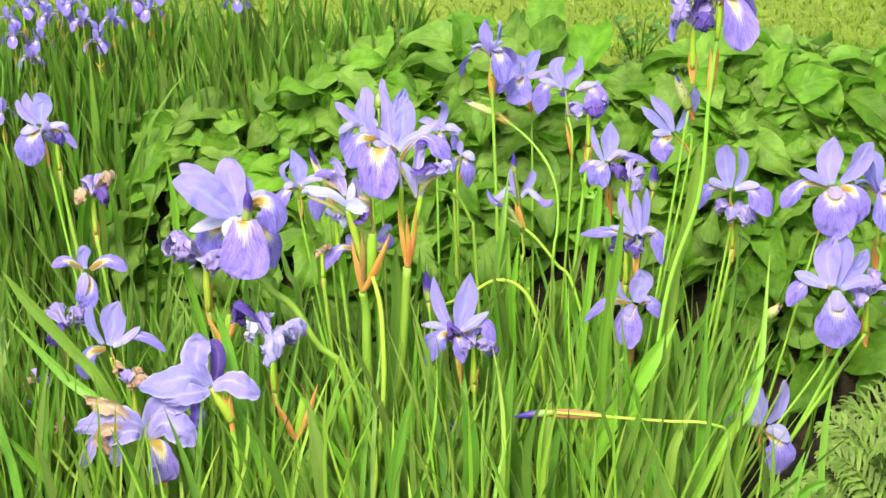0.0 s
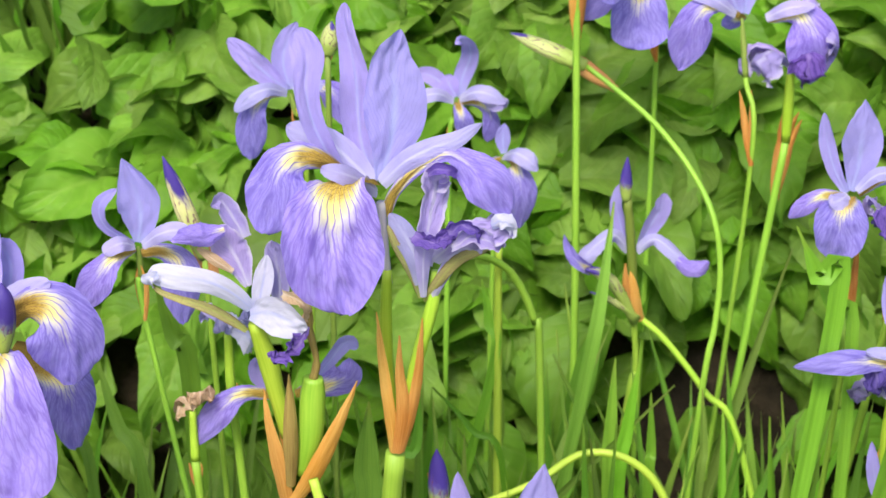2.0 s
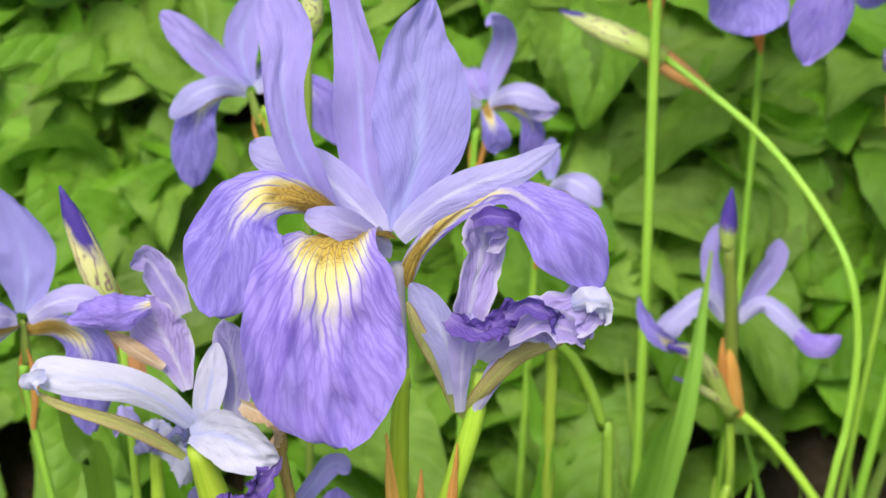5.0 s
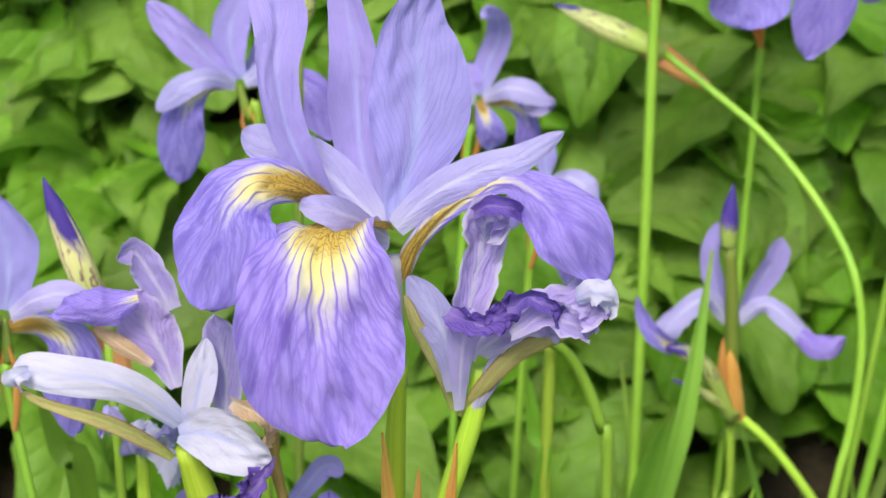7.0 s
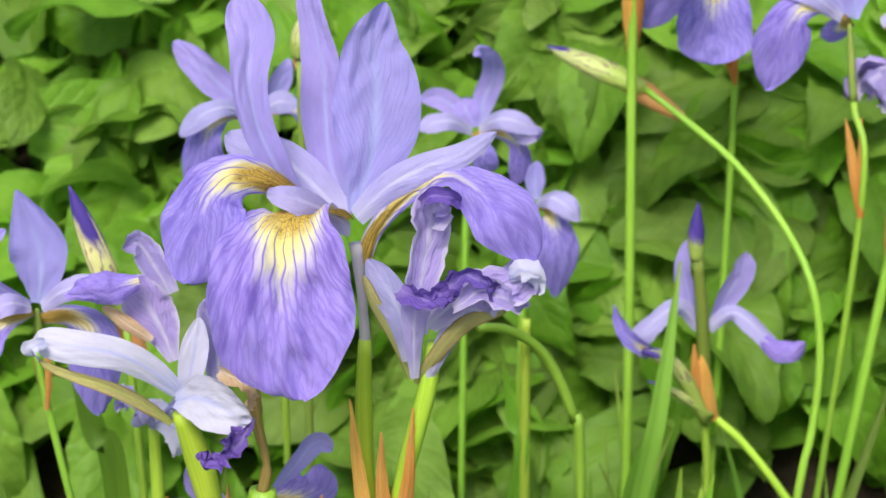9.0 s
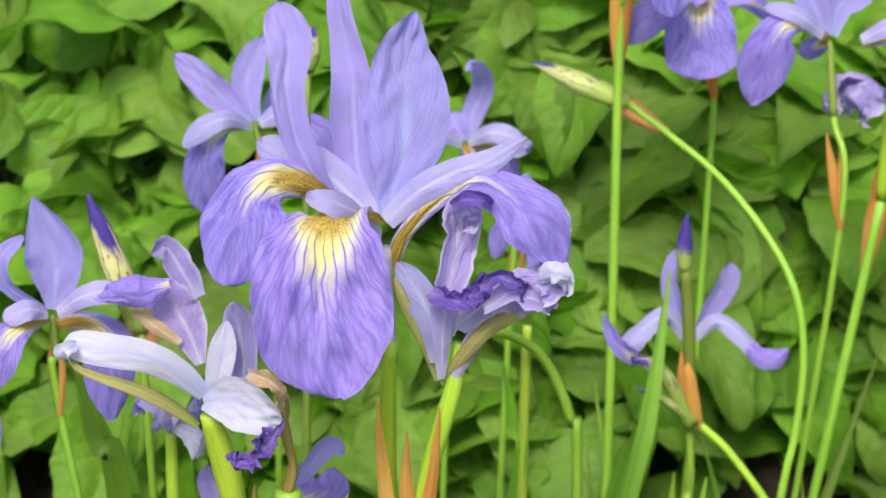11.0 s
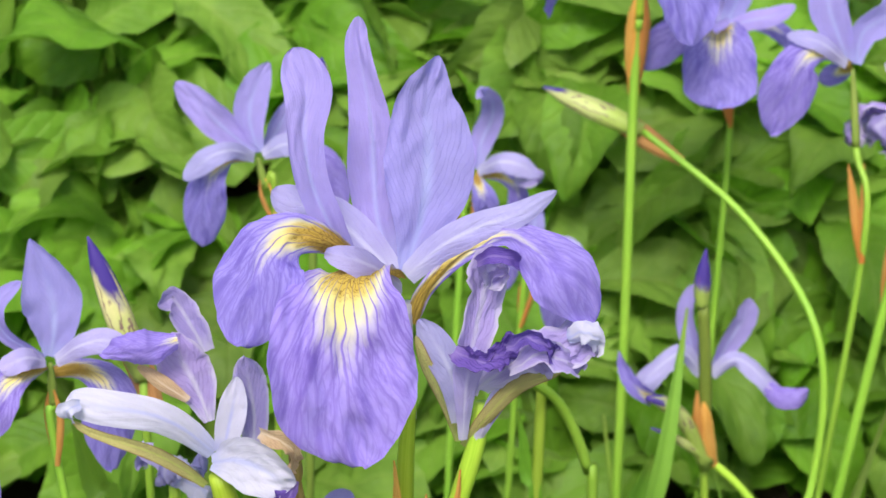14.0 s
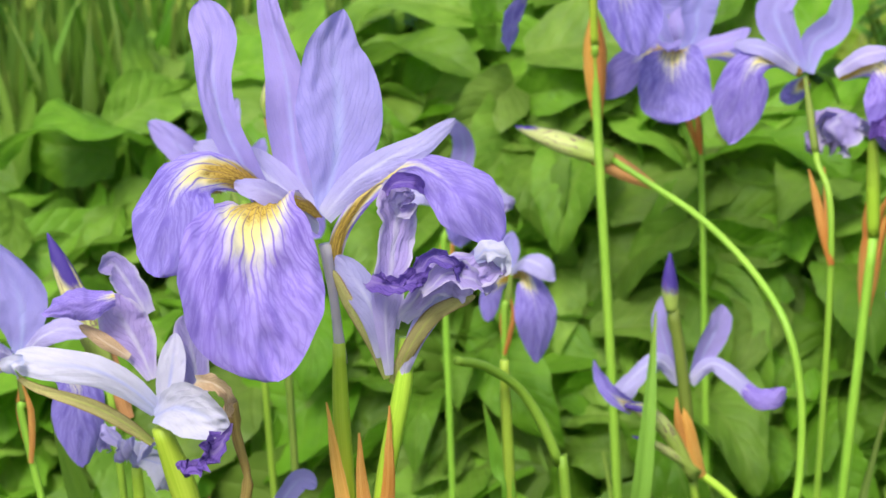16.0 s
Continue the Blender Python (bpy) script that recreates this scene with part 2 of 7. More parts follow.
def blade_material(name, col, col2, island=False, tip=(0.30, 0.34, 0.06)):
    k = Nodes(name)
    vec, u, v = k.uv()
    m = k.n("Mapping")
    k.link(vec, m.inputs[0])
    m.inputs["Scale"].default_value = (22.0, 1.6, 1.0)
    n = k.noise(m.outputs[0], 1.0, 4.0)
    big = k.noise(k.place(), 22.0, 3.0)
    r = k.rand(island)
    c = k.mix(k.step(n, 0.3, 0.7), col, col2)
    c = k.mix(k.math("MULTIPLY", k.step(big, 0.5, 0.75), 0.35), c, tuple(min(1, x * 1.35) for x in col2))
    c = k.mix(k.math("MULTIPLY", k.step(v, 0.86, 1.0), 0.4), c, tip)
    c = k.hsv(c, k.span(r, 0.475, 0.515), k.span(r, 0.95, 1.05), k.span(k.math("FRACT", k.math("MULTIPLY", r, 7.31)), 0.62, 1.25))
    return k.finish(c, 0.42, 0.32, n, 0.0004, 0.5, 0.35)


M_BLADE = blade_material("iris_blade", (0.145, 0.305, 0.040), (0.205, 0.40, 0.052))
M_BLADE_LIGHT = blade_material("iris_blade_light", (0.175, 0.36, 0.036), (0.225, 0.43, 0.045))
M_BLADE_STUFF = blade_material("iris_blade_many", (0.135, 0.28, 0.036), (0.19, 0.38, 0.048), True)
M_BLADE_THIN = blade_material("thin_blade", (0.21, 0.40, 0.035), (0.28, 0.48, 0.05), True)
M_GRASS = blade_material("tall_grass", (0.088, 0.205, 0.020), (0.140, 0.29, 0.030), True)
M_LAWN_BLADE = blade_material("lawn_blade", (0.175, 0.275, 0.022), (0.24, 0.345, 0.034), True)


def broadleaf_material(name, col, col2, island=False):
    k = Nodes(name)
    vec, u, v = k.uv()
    mid = k.math("ABSOLUTE", k.math("MULTIPLY_ADD", u, 2.0, -1.0))
    # side veins rising from the midrib
    a = k.math("MULTIPLY_ADD", mid, -2.2, k.math("MULTIPLY", v, 8.0))
    s = k.math("ABSOLUTE", k.math("SINE", k.math("MULTIPLY", k.math("ADD", a, k.math("MULTIPLY", k.noise(vec, 3.0), 0.6)), math.pi)))
    lines = k.math("SUBTRACT", 1.0, k.step(s, 0.0, 0.7))
    rib = k.math("SUBTRACT", 1.0, k.step(mid, 0.02, 0.10))
    net = k.noise(vec, 16.0, 3.0)
    r = k.rand(island)
    c = k.mix(k.step(k.noise(k.place(), 60.0, 3.0), 0.35, 0.7), col, col2)
    c = k.mix(k.math("MULTIPLY", k.math("MAXIMUM", k.math("MULTIPLY", lines, 0.35), k.math("MULTIPLY", rib, 0.7)), 0.42), c, (0.28, 0.42, 0.08))
    c = k.hsv(c, k.span(r, 0.486, 0.510), k.span(r, 0.95, 1.06), k.span(k.math("FRACT", k.math("MULTIPLY", r, 5.77)), 0.72, 1.26))
    h = k.math("ADD", k.math("MULTIPLY", k.math("MAXIMUM", lines, rib), -0.9), k.math("MULTIPLY", net, 0.6))
    return k.finish(c, 0.50, 0.50, k.math("ADD", k.math("MULTIPLY", h, 0.20), k.math("MULTIPLY", k.noise(k.place(), 105.0, 2.0), 1.8)), 0.0026, 0.6, 0.26)


M_LEAF = broadleaf_material("broad_leaf", (0.138, 0.292, 0.028), (0.222, 0.425, 0.046))
M_LEAF_STUFF = broadleaf_material("broad_leaf_many", (0.138, 0.292, 0.028), (0.222, 0.425, 0.046), True)
M_WEED = broadleaf_material("feathery_leaf", (0.24, 0.38, 0.07), (0.31, 0.45, 0.10), True)


def ground_material():
    k = Nodes("ground_soil_and_lawn")
    p = k.place()
    s = k.n("SeparateXYZ")
    k.link(p, s.inputs[0])
    n1, n2, n3 = k.noise(p, 9.0, 5.0), k.noise(p, 60.0, 5.0), k.noise(p, 2.2, 3.0)
    soil = k.mix(k.step(n2, 0.35, 0.7), (0.016, 0.013, 0.008), (0.040, 0.030, 0.018))
    soil = k.mix(k.step(n1, 0.55, 0.7), soil, (0.060, 0.048, 0.026))
    grass = k.mix(k.step(n2, 0.3, 0.7), (0.095, 0.165, 0.012), (0.165, 0.245, 0.024))
    grass = k.mix(k.math("MULTIPLY", k.step(n3, 0.4, 0.7), 0.6), grass, (0.21, 0.27, 0.034))
    out_y = k.math("ABSOLUTE", k.math("SUBTRACT", s.outputs[1], -0.16))
    out_x = k.math("MULTIPLY", k.math("ABSOLUTE", s.outputs[0]), 0.62)
    edge = k.step(k.math("ADD", k.math("MAXIMUM", out_y, out_x), k.math("MULTIPLY", n1, 0.16)), 0.56, 0.68)
    return k.finish(k.mix(edge, soil, grass), 0.95, 0.0, k.math("ADD", n1, n2), 0.012, 0.9, 0.1)


M_GROUND = ground_material()


# ---------------------------------------------------------------- mesh tools
def mesh_of(name, verts, faces, uvs, mat):
    me = bpy.data.meshes.new(name)
    me.from_pydata([tuple(v) for v in verts], [], faces)
    layer = me.uv_layers.new(name="UVMap")
    loops = np.empty(len(me.loops), dtype=np.int32)
    me.loops.foreach_get("vertex_index", loops)
    layer.data.foreach_set("uv", np.asarray([t[:2] for t in uvs], dtype=np.float32)[loops].ravel())
    if mat == M_FALL:
        me.uv_layers.new(name="Flat").data.foreach_set("uv", np.asarray([t[2:] for t in uvs], dtype=np.float32)[loops].ravel())
    me.polygons.foreach_set("use_smooth", [True] * len(me.polygons))
    me.materials.append(mat)
    me.update()
    return me


def part(name, data, parent, label=""):
    """Links a mesh (verts, faces, uvs, material) as one part under a thing."""
    me = data if isinstance(data, bpy.types.Mesh) else mesh_of(name, *data)
    ob = new(name, me)
    ob.parent = parent
    return tagged(ob, label)


def thing(name, at, label, category, group="", kind=""):
    e = new(name)
    e.location = at
    e.empty_display_size = 0.01
    return tagged(e, label, category, group, kind)


def curve_at(ctrl, s):
    """Catmull-Rom through the control rows, s from 0 to 1."""
    c = np.asarray(ctrl, dtype=float)
    n = len(c) - 1
    x = min(max(s * n, 0.0), n - 1e-9)
    i = int(x)
    f = x - i
    p0, p1, p2 = c[max(i - 1, 0)], c[i], c[i + 1]
    p3 = c[min(i + 2, n)]
    if i == 0:
        p0 = 2 * p1 - p2
    if i == n - 1:
        p3 = 2 * p2 - p1
    return 0.5 * (2 * p1 + (p2 - p0) * f + (2 * p0 - 5 * p1 + 4 * p2 - p3) * f * f + (3 * p1 - p0 - 3 * p2 + p3) * f ** 3)


def unit(v):
    return v / (np.linalg.norm(v) + 1e-12)


def petal(spine, half, side=None, face=None, cup=0.15, ruffle=0.0, tip=0.18, crumple=0.0, nu=13, nv=20, seed=0, origin=(0, 0, 0), twist=0.0, crease=0.0, curl=0.0, crinkle=0.13, vshift=0.0):
    """A thin leaf-like sheet along a spine; half: half widths at the spine's points. side: way of its width, or face: way it faces."""
    o = np.asarray(origin, dtype=float)
    spine = np.asarray(spine, dtype=float)
    verts, uvs, faces = [], [], []
    size = np.abs(half).max()
    line = np.array([curve_at(spine, i / 24) for i in range(25)])
    along = np.concatenate([[0.0], np.cumsum(np.linalg.norm(np.diff(line, axis=0), axis=1))])
    for j in range(nv + 1):
        q = j / nv
        s = 1 - (1 - q) ** 1.35 if tip else q
        c = curve_at(spine, s)
        tan = unit(curve_at(spine, min(s + 0.02, 1)) - curve_at(spine, max(s - 0.02, 0)))
        w = max(float(curve_at([[h] for h in half], s)[0]), 0.0002)
        if tip and s > 1 - tip:
            w *= math.sqrt(max(0.0, 1 - ((s - 1 + tip) / tip) ** 2)) * 0.985 + 0.015
        if side is not None:
            sd = np.asarray(side, dtype=float)
            sd = unit(sd - tan * (sd @ tan))
            nor = np.cross(sd, tan)
        else:
            sd = unit(np.cross(tan, np.asarray(face, dtype=float)))
            nor = np.cross(sd, tan)
        if twist:
            a = twist * s
            sd, nor = sd * math.cos(a) + nor * math.sin(a), nor * math.cos(a) - sd * math.sin(a)
        for i in range(nu):
            u = 2 * i / (nu - 1) - 1
            wu = w * (1 + 0.5 * ruffle * abs(u) * noise.noise(Vector((s * 13 + seed * 1.9, 4.0 if u > 0 else 9.0, 0.2)))) if ruffle else w
            p = c + sd * (u * wu) + nor * (cup * w * u * u)
            if crease:
                p = p + nor * (crease * w * math.exp(-(u * 5) ** 2))
            if curl:
                p = p + nor * (curl * w * max(0, abs(u) - 0.5) ** 2 * 4)
            if ruffle:
                p = p + nor * (ruffle * size * abs(u) ** 2 * math.sin(9 * s + seed * 1.7 + (3 if u > 0 else 0)) * (0.3 + s))
                p = p + sd * (ruffle * 0.35 * size * abs(u) * u * noise.noise(Vector((s * 7 + seed, u * 2, 1.3))))
            if crinkle:
                p = p + nor * (crinkle * size * (0.3 + s) * noise.noise(Vector((u * w / size * 5 + seed * 2.3, s * 9, 0.5))) + crinkle * 0.5 * size * noise.noise(Vector((u * w / size * 11, s * 14 + seed, 2.5))))
            if crumple:
                g = Vector((p[0] * 160 + seed * 3.1, p[1] * 160, p[2] * 160))
                d = noise.noise_vector(g) * 0.8 + 0.5 * noise.noise_vector(g * 2.3) + 0.45 * noise.noise_vector(g * 5.0)
                p = p + np.array(d) * crumple * size * (0.25 + s)
            verts.append(p - o)
            uvs.append((i / (nu - 1), s + vshift, u * wu / along[-1], np.interp(s, np.linspace(0, 1, 25), along) / along[-1] + vshift))
    for j in range(nv):
        for i in range(nu - 1):
            a = j * nu + i
            faces.append((a, a + 1, a + nu + 1, a + nu))
    return verts, faces, uvs


def tube(spine, radii, sides=10, rings=18, origin=(0, 0, 0), flat=1.0, wave=0.0, seed=0):
    """A closed round body along a spine."""
    o = np.asarray(origin, dtype=float)
    verts, uvs, faces = [], [], []
    ref = np.array([1.0, 0.0, 0.0])
    for j in range(rings + 1):
        s = j / rings
        c = curve_at(spine, s)
        tan = unit(curve_at(spine, min(s + 0.03, 1)) - curve_at(spine, max(s - 0.03, 0)))
        ref = unit(ref - tan * (ref @ tan)) if abs(ref @ tan) < 0.98 else unit(np.cross(tan, [0.0, 1.0, 0.1]))
        b = np.cross(tan, ref)
        r = max(float(curve_at([[h] for h in radii], s)[0]), 0.0001)
        if wave:
            r *= 1 + wave * noise.noise(Vector((s * 14, seed, 0)))
        for i in range(sides):
            a = 2 * math.pi * i / sides
            verts.append(c + ref * (r * math.cos(a)) + b * (r * flat * math.sin(a)) - o)
            uvs.append((i / sides, s))
    for j in range(rings):
        for i in range(sides):
            i2 = (i + 1) % sides
            faces.append((j * sides + i, j * sides + i2, (j + 1) * sides + i2, (j + 1) * sides + i))
    faces.append(tuple(range(sides))[::-1])
    faces.append(tuple(range(rings * sides, (rings + 1) * sides)))
    return verts, faces, uvs


def joined(pieces):
    verts, faces, uvs = [], [], []
    for v, f, t in pieces:
        k = len(verts)
        verts += list(v)
        uvs += list(t)
        faces += [tuple(i + k for i in q) for q in f]
    return verts, faces, uvs


def ground_z(x, y):
    """The bed lies low in front, rises as a steep bank behind the irises, and ends in the lawn."""
    a = min(max((y - 0.10) / 0.205, 0.0), 1.0)
    z = 0.06 + 0.246 * a * a * (3 - 2 * a)
    z += 0.036 * min(max((y - 0.30) / 0.13, 0.0), 1.0)
    a = min(max((0.1 - y) / 2.0, 0.0), 1.0)
    z -= 0.10 * a * a
    return z + 0.012 * noise.noise(Vector((x * 5, y * 5, 0))) + 0.004 * noise.noise(Vector((x * 25, y * 25, 3)))


def upbank(x, y):
    """From the plan of the bed as if it lay flat to its place on the bank, and how much smaller that is drawn."""
    if y < 0.16:
        return x, y, 1.0
    y2 = 0.16 + (y - 0.16) * 0.42
    k = (y2 + 1.56) / (y + 1.56)
    return 0.12 + (x - 0.12) * k, y2, k


# ---------------------------------------------------------------- ground: one sheet to the horizon
def spread(lo, hi, n, far):
    inner = list(np.linspace(lo, hi, n))
    steps = [0.15 * 1.6 ** i for i in range(22)]
    return [lo - s for s in reversed(steps) if s < far] + inner + [hi + s for s in steps if s < far]


gx, gy = spread(-1.0, 1.0, 81, 1500), spread(-1.0, 1.4, 97, 1500)
gv = [(x, y, ground_z(x, y)) for y in gy for x in gx]
nx = len(gx)
gf = [(j * nx + i, j * nx + i + 1, (j + 1) * nx + i + 1, (j + 1) * nx + i) for j in range(len(gy) - 1) for i in range(nx - 1)]
tagged(new("ground", mesh_of("ground", gv, gf, [(v[0], v[1]) for v in gv], M_GROUND)),
       "dark garden soil rising to a sunlit green lawn", "ground", kind="structure")


# ---------------------------------------------------------------- irises
def stem_path(head, foot, bow=0.0):
    h, f = np.array(head, dtype=float), np.array(foot, dtype=float)
    return [f, f * 0.67 + h * 0.33 + [bow * 0.8, 0, 0], f * 0.33 + h * 0.67 + [bow, 0, 0], h]


def turned(pts, m, at):
    return [np.array(m @ Vector(p)) + at for p in pts]


def blossom(top, at, yaw, size, tilt=0.0, lean=0.0, seed=0, stand=0.0, droop=0.0, origin=(0, 0, 0), falls=(0, 1, 2), standards=(0, 1, 2), wide=1.0):
    """The open flower: three falls, three standards, three style arms, all round one heart."""
    rnd = random.Random(seed)
    at = np.array(at, dtype=float)
    m = Euler((radians(tilt), radians(lean), 0)).to_matrix() @ Euler((0, 0, radians(yaw))).to_matrix()
    k = size * 1.0
    for i in range(3):
        a = radians(120 * i - 90 + rnd.uniform(-8, 8))
        d, w = Vector((math.cos(a), math.sin(a), 0)), Vector((-math.sin(a), math.cos(a), 0))
        z = Vector((0, 0, 1))
        dr = droop + rnd.uniform(-0.15, 0.15)
        if i in falls:
            sp = [d * r * k + z * h * k for r, h in ((0.001, 0.0), (0.011, 0.008), (0.022, 0.010), (0.033, 0.002 - 0.004 * dr), (0.041 - 0.003 * dr, -0.012 - 0.006 * dr), (0.047 - 0.008 * dr, -0.029 - 0.006 * dr))]
            data = petal(turned(sp, m, at), [x * k * wide for x in (0.003, 0.0046, 0.0080, 0.0150, 0.0185, 0.0150)], side=np.array(m @ w), cup=-0.12, ruffle=0.10, tip=0.30, seed=seed + i, origin=origin, crease=0.05)
            part("fall", (*data, M_FALL), top)
        sp = [d * r * k + z * h * k for r, h in ((0.0, 0.002), (0.008, 0.0125), (0.019, 0.0155), (0.026, 0.0125), (0.031, 0.017))]
        data = petal(turned(sp, m, at), [x * k for x in (0.003, 0.0055, 0.006, 0.0062, 0.003)], side=np.array(m @ w), cup=-0.35, ruffle=0.12, tip=0.2, nu=9, nv=12, seed=seed + 7 + i, origin=origin)
        part("style_arm", (*data, M_STYLE), top)
        if i in standards:
            b = a + math.pi / 3 + rnd.uniform(-0.15, 0.15)
            d, w = Vector((math.cos(b), math.sin(b), 0)), Vector((-math.sin(b), math.cos(b), 0))
            sv = stand + rnd.uniform(-0.12, 0.12)
            sp = [d * r * k + z * h * k for r, h in ((0.0, 0.0), (0.006 + 0.004 * sv, 0.013), (0.011 + 0.012 * sv, 0.028 - 0.002 * sv), (0.013 + 0.022 * sv, 0.042 - 0.007 * sv), (0.014 + 0.03 * sv, 0.052 - 0.014 * sv))]
            data = petal(turned(sp, m, at), [x * k for x in (0.002, 0.006, 0.0100, 0.0095, 0.004)], side=np.array(m @ w), cup=0.22, ruffle=0.14, tip=0.2, seed=seed + 20 + i, origin=origin, twist=rnd.uniform(-0.5, 0.5), crease=-0.08)
            part("standard", (*data, M_STANDARD), top)


def spathe(top, at, up, size, seed=0, origin=(0, 0, 0), mat=None, count=2, label="orange papery spathe", slim=1.0):
    rnd = random.Random(seed)
    at, up = np.array(at, dtype=float), unit(np.array(up, dtype=float))
    sd = unit(np.cross(up, [0.0, -1.0, 0.15]))
    for i in range(count):
        x = (-1, 1, 0.2)[i]
        h = size * (0.040 + 0.006 * rnd.random())
        w = min(size, 0.72) * slim
        out = (0.0008 + 0.0040 * rnd.random() ** 2 * min(1.0, 1 / size)) * slim
        at = at + np.array([0, -0.0008, 0]) * (slim < 1)
        sp = [at, at + up * h * 0.35 + sd * x * 0.0012, at + up * h * 0.7 + sd * x * 0.0018, at + up * h + sd * x * out]
        data = petal(sp, [x2 * w for x2 in (0.0022, 0.0032, 0.0028, 0.0004)], face=np.array([0.2 * x, -1.0, 0.2]), cup=-0.7, tip=0, nu=7, nv=8, crumple=0.1, seed=seed + i, origin=origin)
        part("spathe", (*data, mat or M_SPATHE), top, label)


def stalk(top, head, foot, r=0.003, bow=0.0, origin=(0, 0, 0), mat=None, via=None):
    sp = [foot, *via, head] if via else stem_path(head, foot, bow)
    part("stem", (*tube(sp, [r * 1.1, r, r * 0.9], 8, 28, origin), mat or M_STEM), top)


def foot_of(x, y):
    return np.array([x, y, ground_z(x, y) - 0.01])


def iris(at, yaw=0, size=0.65, tilt=0, lean=0, seed=1, stand=0.0, droop=0.0, foot=None, bow=0.004, label="", group="irises in bloom", falls=(0, 1, 2), standards=(0, 1, 2), sp_len=0.035, dull=False, via=None, wide=1.0):
    """An iris in flower on its own stem."""
    at = np.array(at, dtype=float)
    f = foot_of(*(foot if foot is not None else (at[0] * 0.8, at[1] + 0.01)))
    top = thing("iris", f, label or "violet-blue iris in full bloom on a green stem", "flower", group)
    neck = at + np.array([0.0, 0.002, -sp_len * size * 1.5 - 0.006])
    low = neck + np.array([0.0, 0.001, -0.040 * size])
    if via:
        low = np.array(via[-1], dtype=float)
        neck = low * 0.35 + at * 0.65
    part("flower_tube", (*tube([neck, neck * 0.5 + at * 0.5, at + [0, 0, 0.004]], [0.0021 * size + 0.0003, 0.0021 * size, 0.0030 * size], 8, 8, f), M_OVARY), top)
    spathe(top, low, at - low, size * 1.25, seed, f, M_SPATHE_DULL if dull else None)
    stalk(top, neck, f, 0.0010 + 0.0009 * size, bow, f, None, via or [f * 0.55 + low * 0.45 + [bow, 0, 0], low])
    blossom(top, at, yaw, size, tilt, lean, seed, stand, droop, f, falls, standards, wide)
    return top


def wilted(at, size=0.6, seed=1, foot=None, bow=0.0, label="", dry=0.0, n=6, group="wilted irises", spread_z=1.0, stem=True, pale=0.0, wide=1.0):
    """A flower past its best, its petals curled and shrunk together."""
    rnd = random.Random(seed)
    at = np.array(at, dtype=float)
    f = foot_of(*(foot if foot is not None else (at[0] * 0.8, at[1] + 0.01)))
    top = thing("wilted_iris", f, label or "wilted pale violet iris with crumpled petals on its stem", "flower", group)
    neck = at + np.array([0, 0.001, -0.042 * size - 0.01])
    part("ovary", (*tube([neck, neck * 0.5 + at * 0.5, at], [0.0018, 0.0028 * size + 0.0008, 0.0014], 8, 8, f), M_OVARY), top)
    spathe(top, neck + [0, 0, -0.012], (0, 0, 1), size * 1.1, seed, f)
    if stem:
        stalk(top, neck, f, 0.0017, bow, f)
    for i in range(n):
        a = 2 * math.pi * i / n + rnd.uniform(-0.4, 0.4)
        d = np.array([math.cos(a), math.sin(a), 0])
        L = size * rnd.uniform(0.026, 0.042)
        rise = rnd.uniform(0.0, 1.05) * spread_z
        sp = [at, at + d * L * 0.35 + [0, 0, L * (0.25 + rise * 0.4)], at + d * L * 0.8 + [0, 0, L * (0.15 + rise)], at + d * L * 0.95 + [0, 0, L * (rise - 0.35)], at + d * L * 0.7 + [0, 0, L * (rise - 0.45)]]
        mat = M_DRY if rnd.random() < dry else M_WHITE if rnd.random() < pale * 0.5 else M_STYLE if rnd.random() < pale else (M_WILT if rnd.random() < 0.75 else M_DARKWILT)
        data = petal(sp, [x * size * wide for x in (0.003, 0.006, 0.011, 0.009, 0.004)], side=np.array([-d[1], d[0], 0.2]), cup=0.5, ruffle=0.45, tip=0.15, crumple=0.6, nu=15, seed=seed * 3 + i, origin=f)
        part("wilted_petal", (*data, mat), top)
    return top


def bud_on_stem(tip, base, foot=None, r=0.0035, via=None, mat=None, label="", sp=1.0, seed=0, stem_mat=None, dull=True):
    tip, base = np.array(tip, dtype=float), np.array(base, dtype=float)
    f = foot_of(*(foot if foot is not None else (base[0] * 0.85, base[1] + 0.01)))
    top = thing("iris_bud", f, label or "closed iris bud with violet tip on a stem", "flower bud", "iris buds")
    part("bud", (*tube([base, base * 0.65 + tip * 0.35, base * 0.25 + tip * 0.75, tip], [r * 0.7, r * 1.1, r * 0.8, r * 0.08], 10, 14, f, 0.8), mat or M_BUD), top)
    if sp:
        low = np.array(via[-1], dtype=float) if via else base + (base - tip) * 0.35
        spathe(top, low, base + (tip - base) * 0.2 - low, sp * np.linalg.norm(base + (tip - base) * 0.4 - low) / 0.04 if via else sp * np.linalg.norm(tip - base) / 0.04, seed, f, M_SPATHE_DULL if dull else None, 2, "brown papery spathe")
    stalk(top, base, f, 0.0012, 0.0, f, stem_mat, via)
    return top


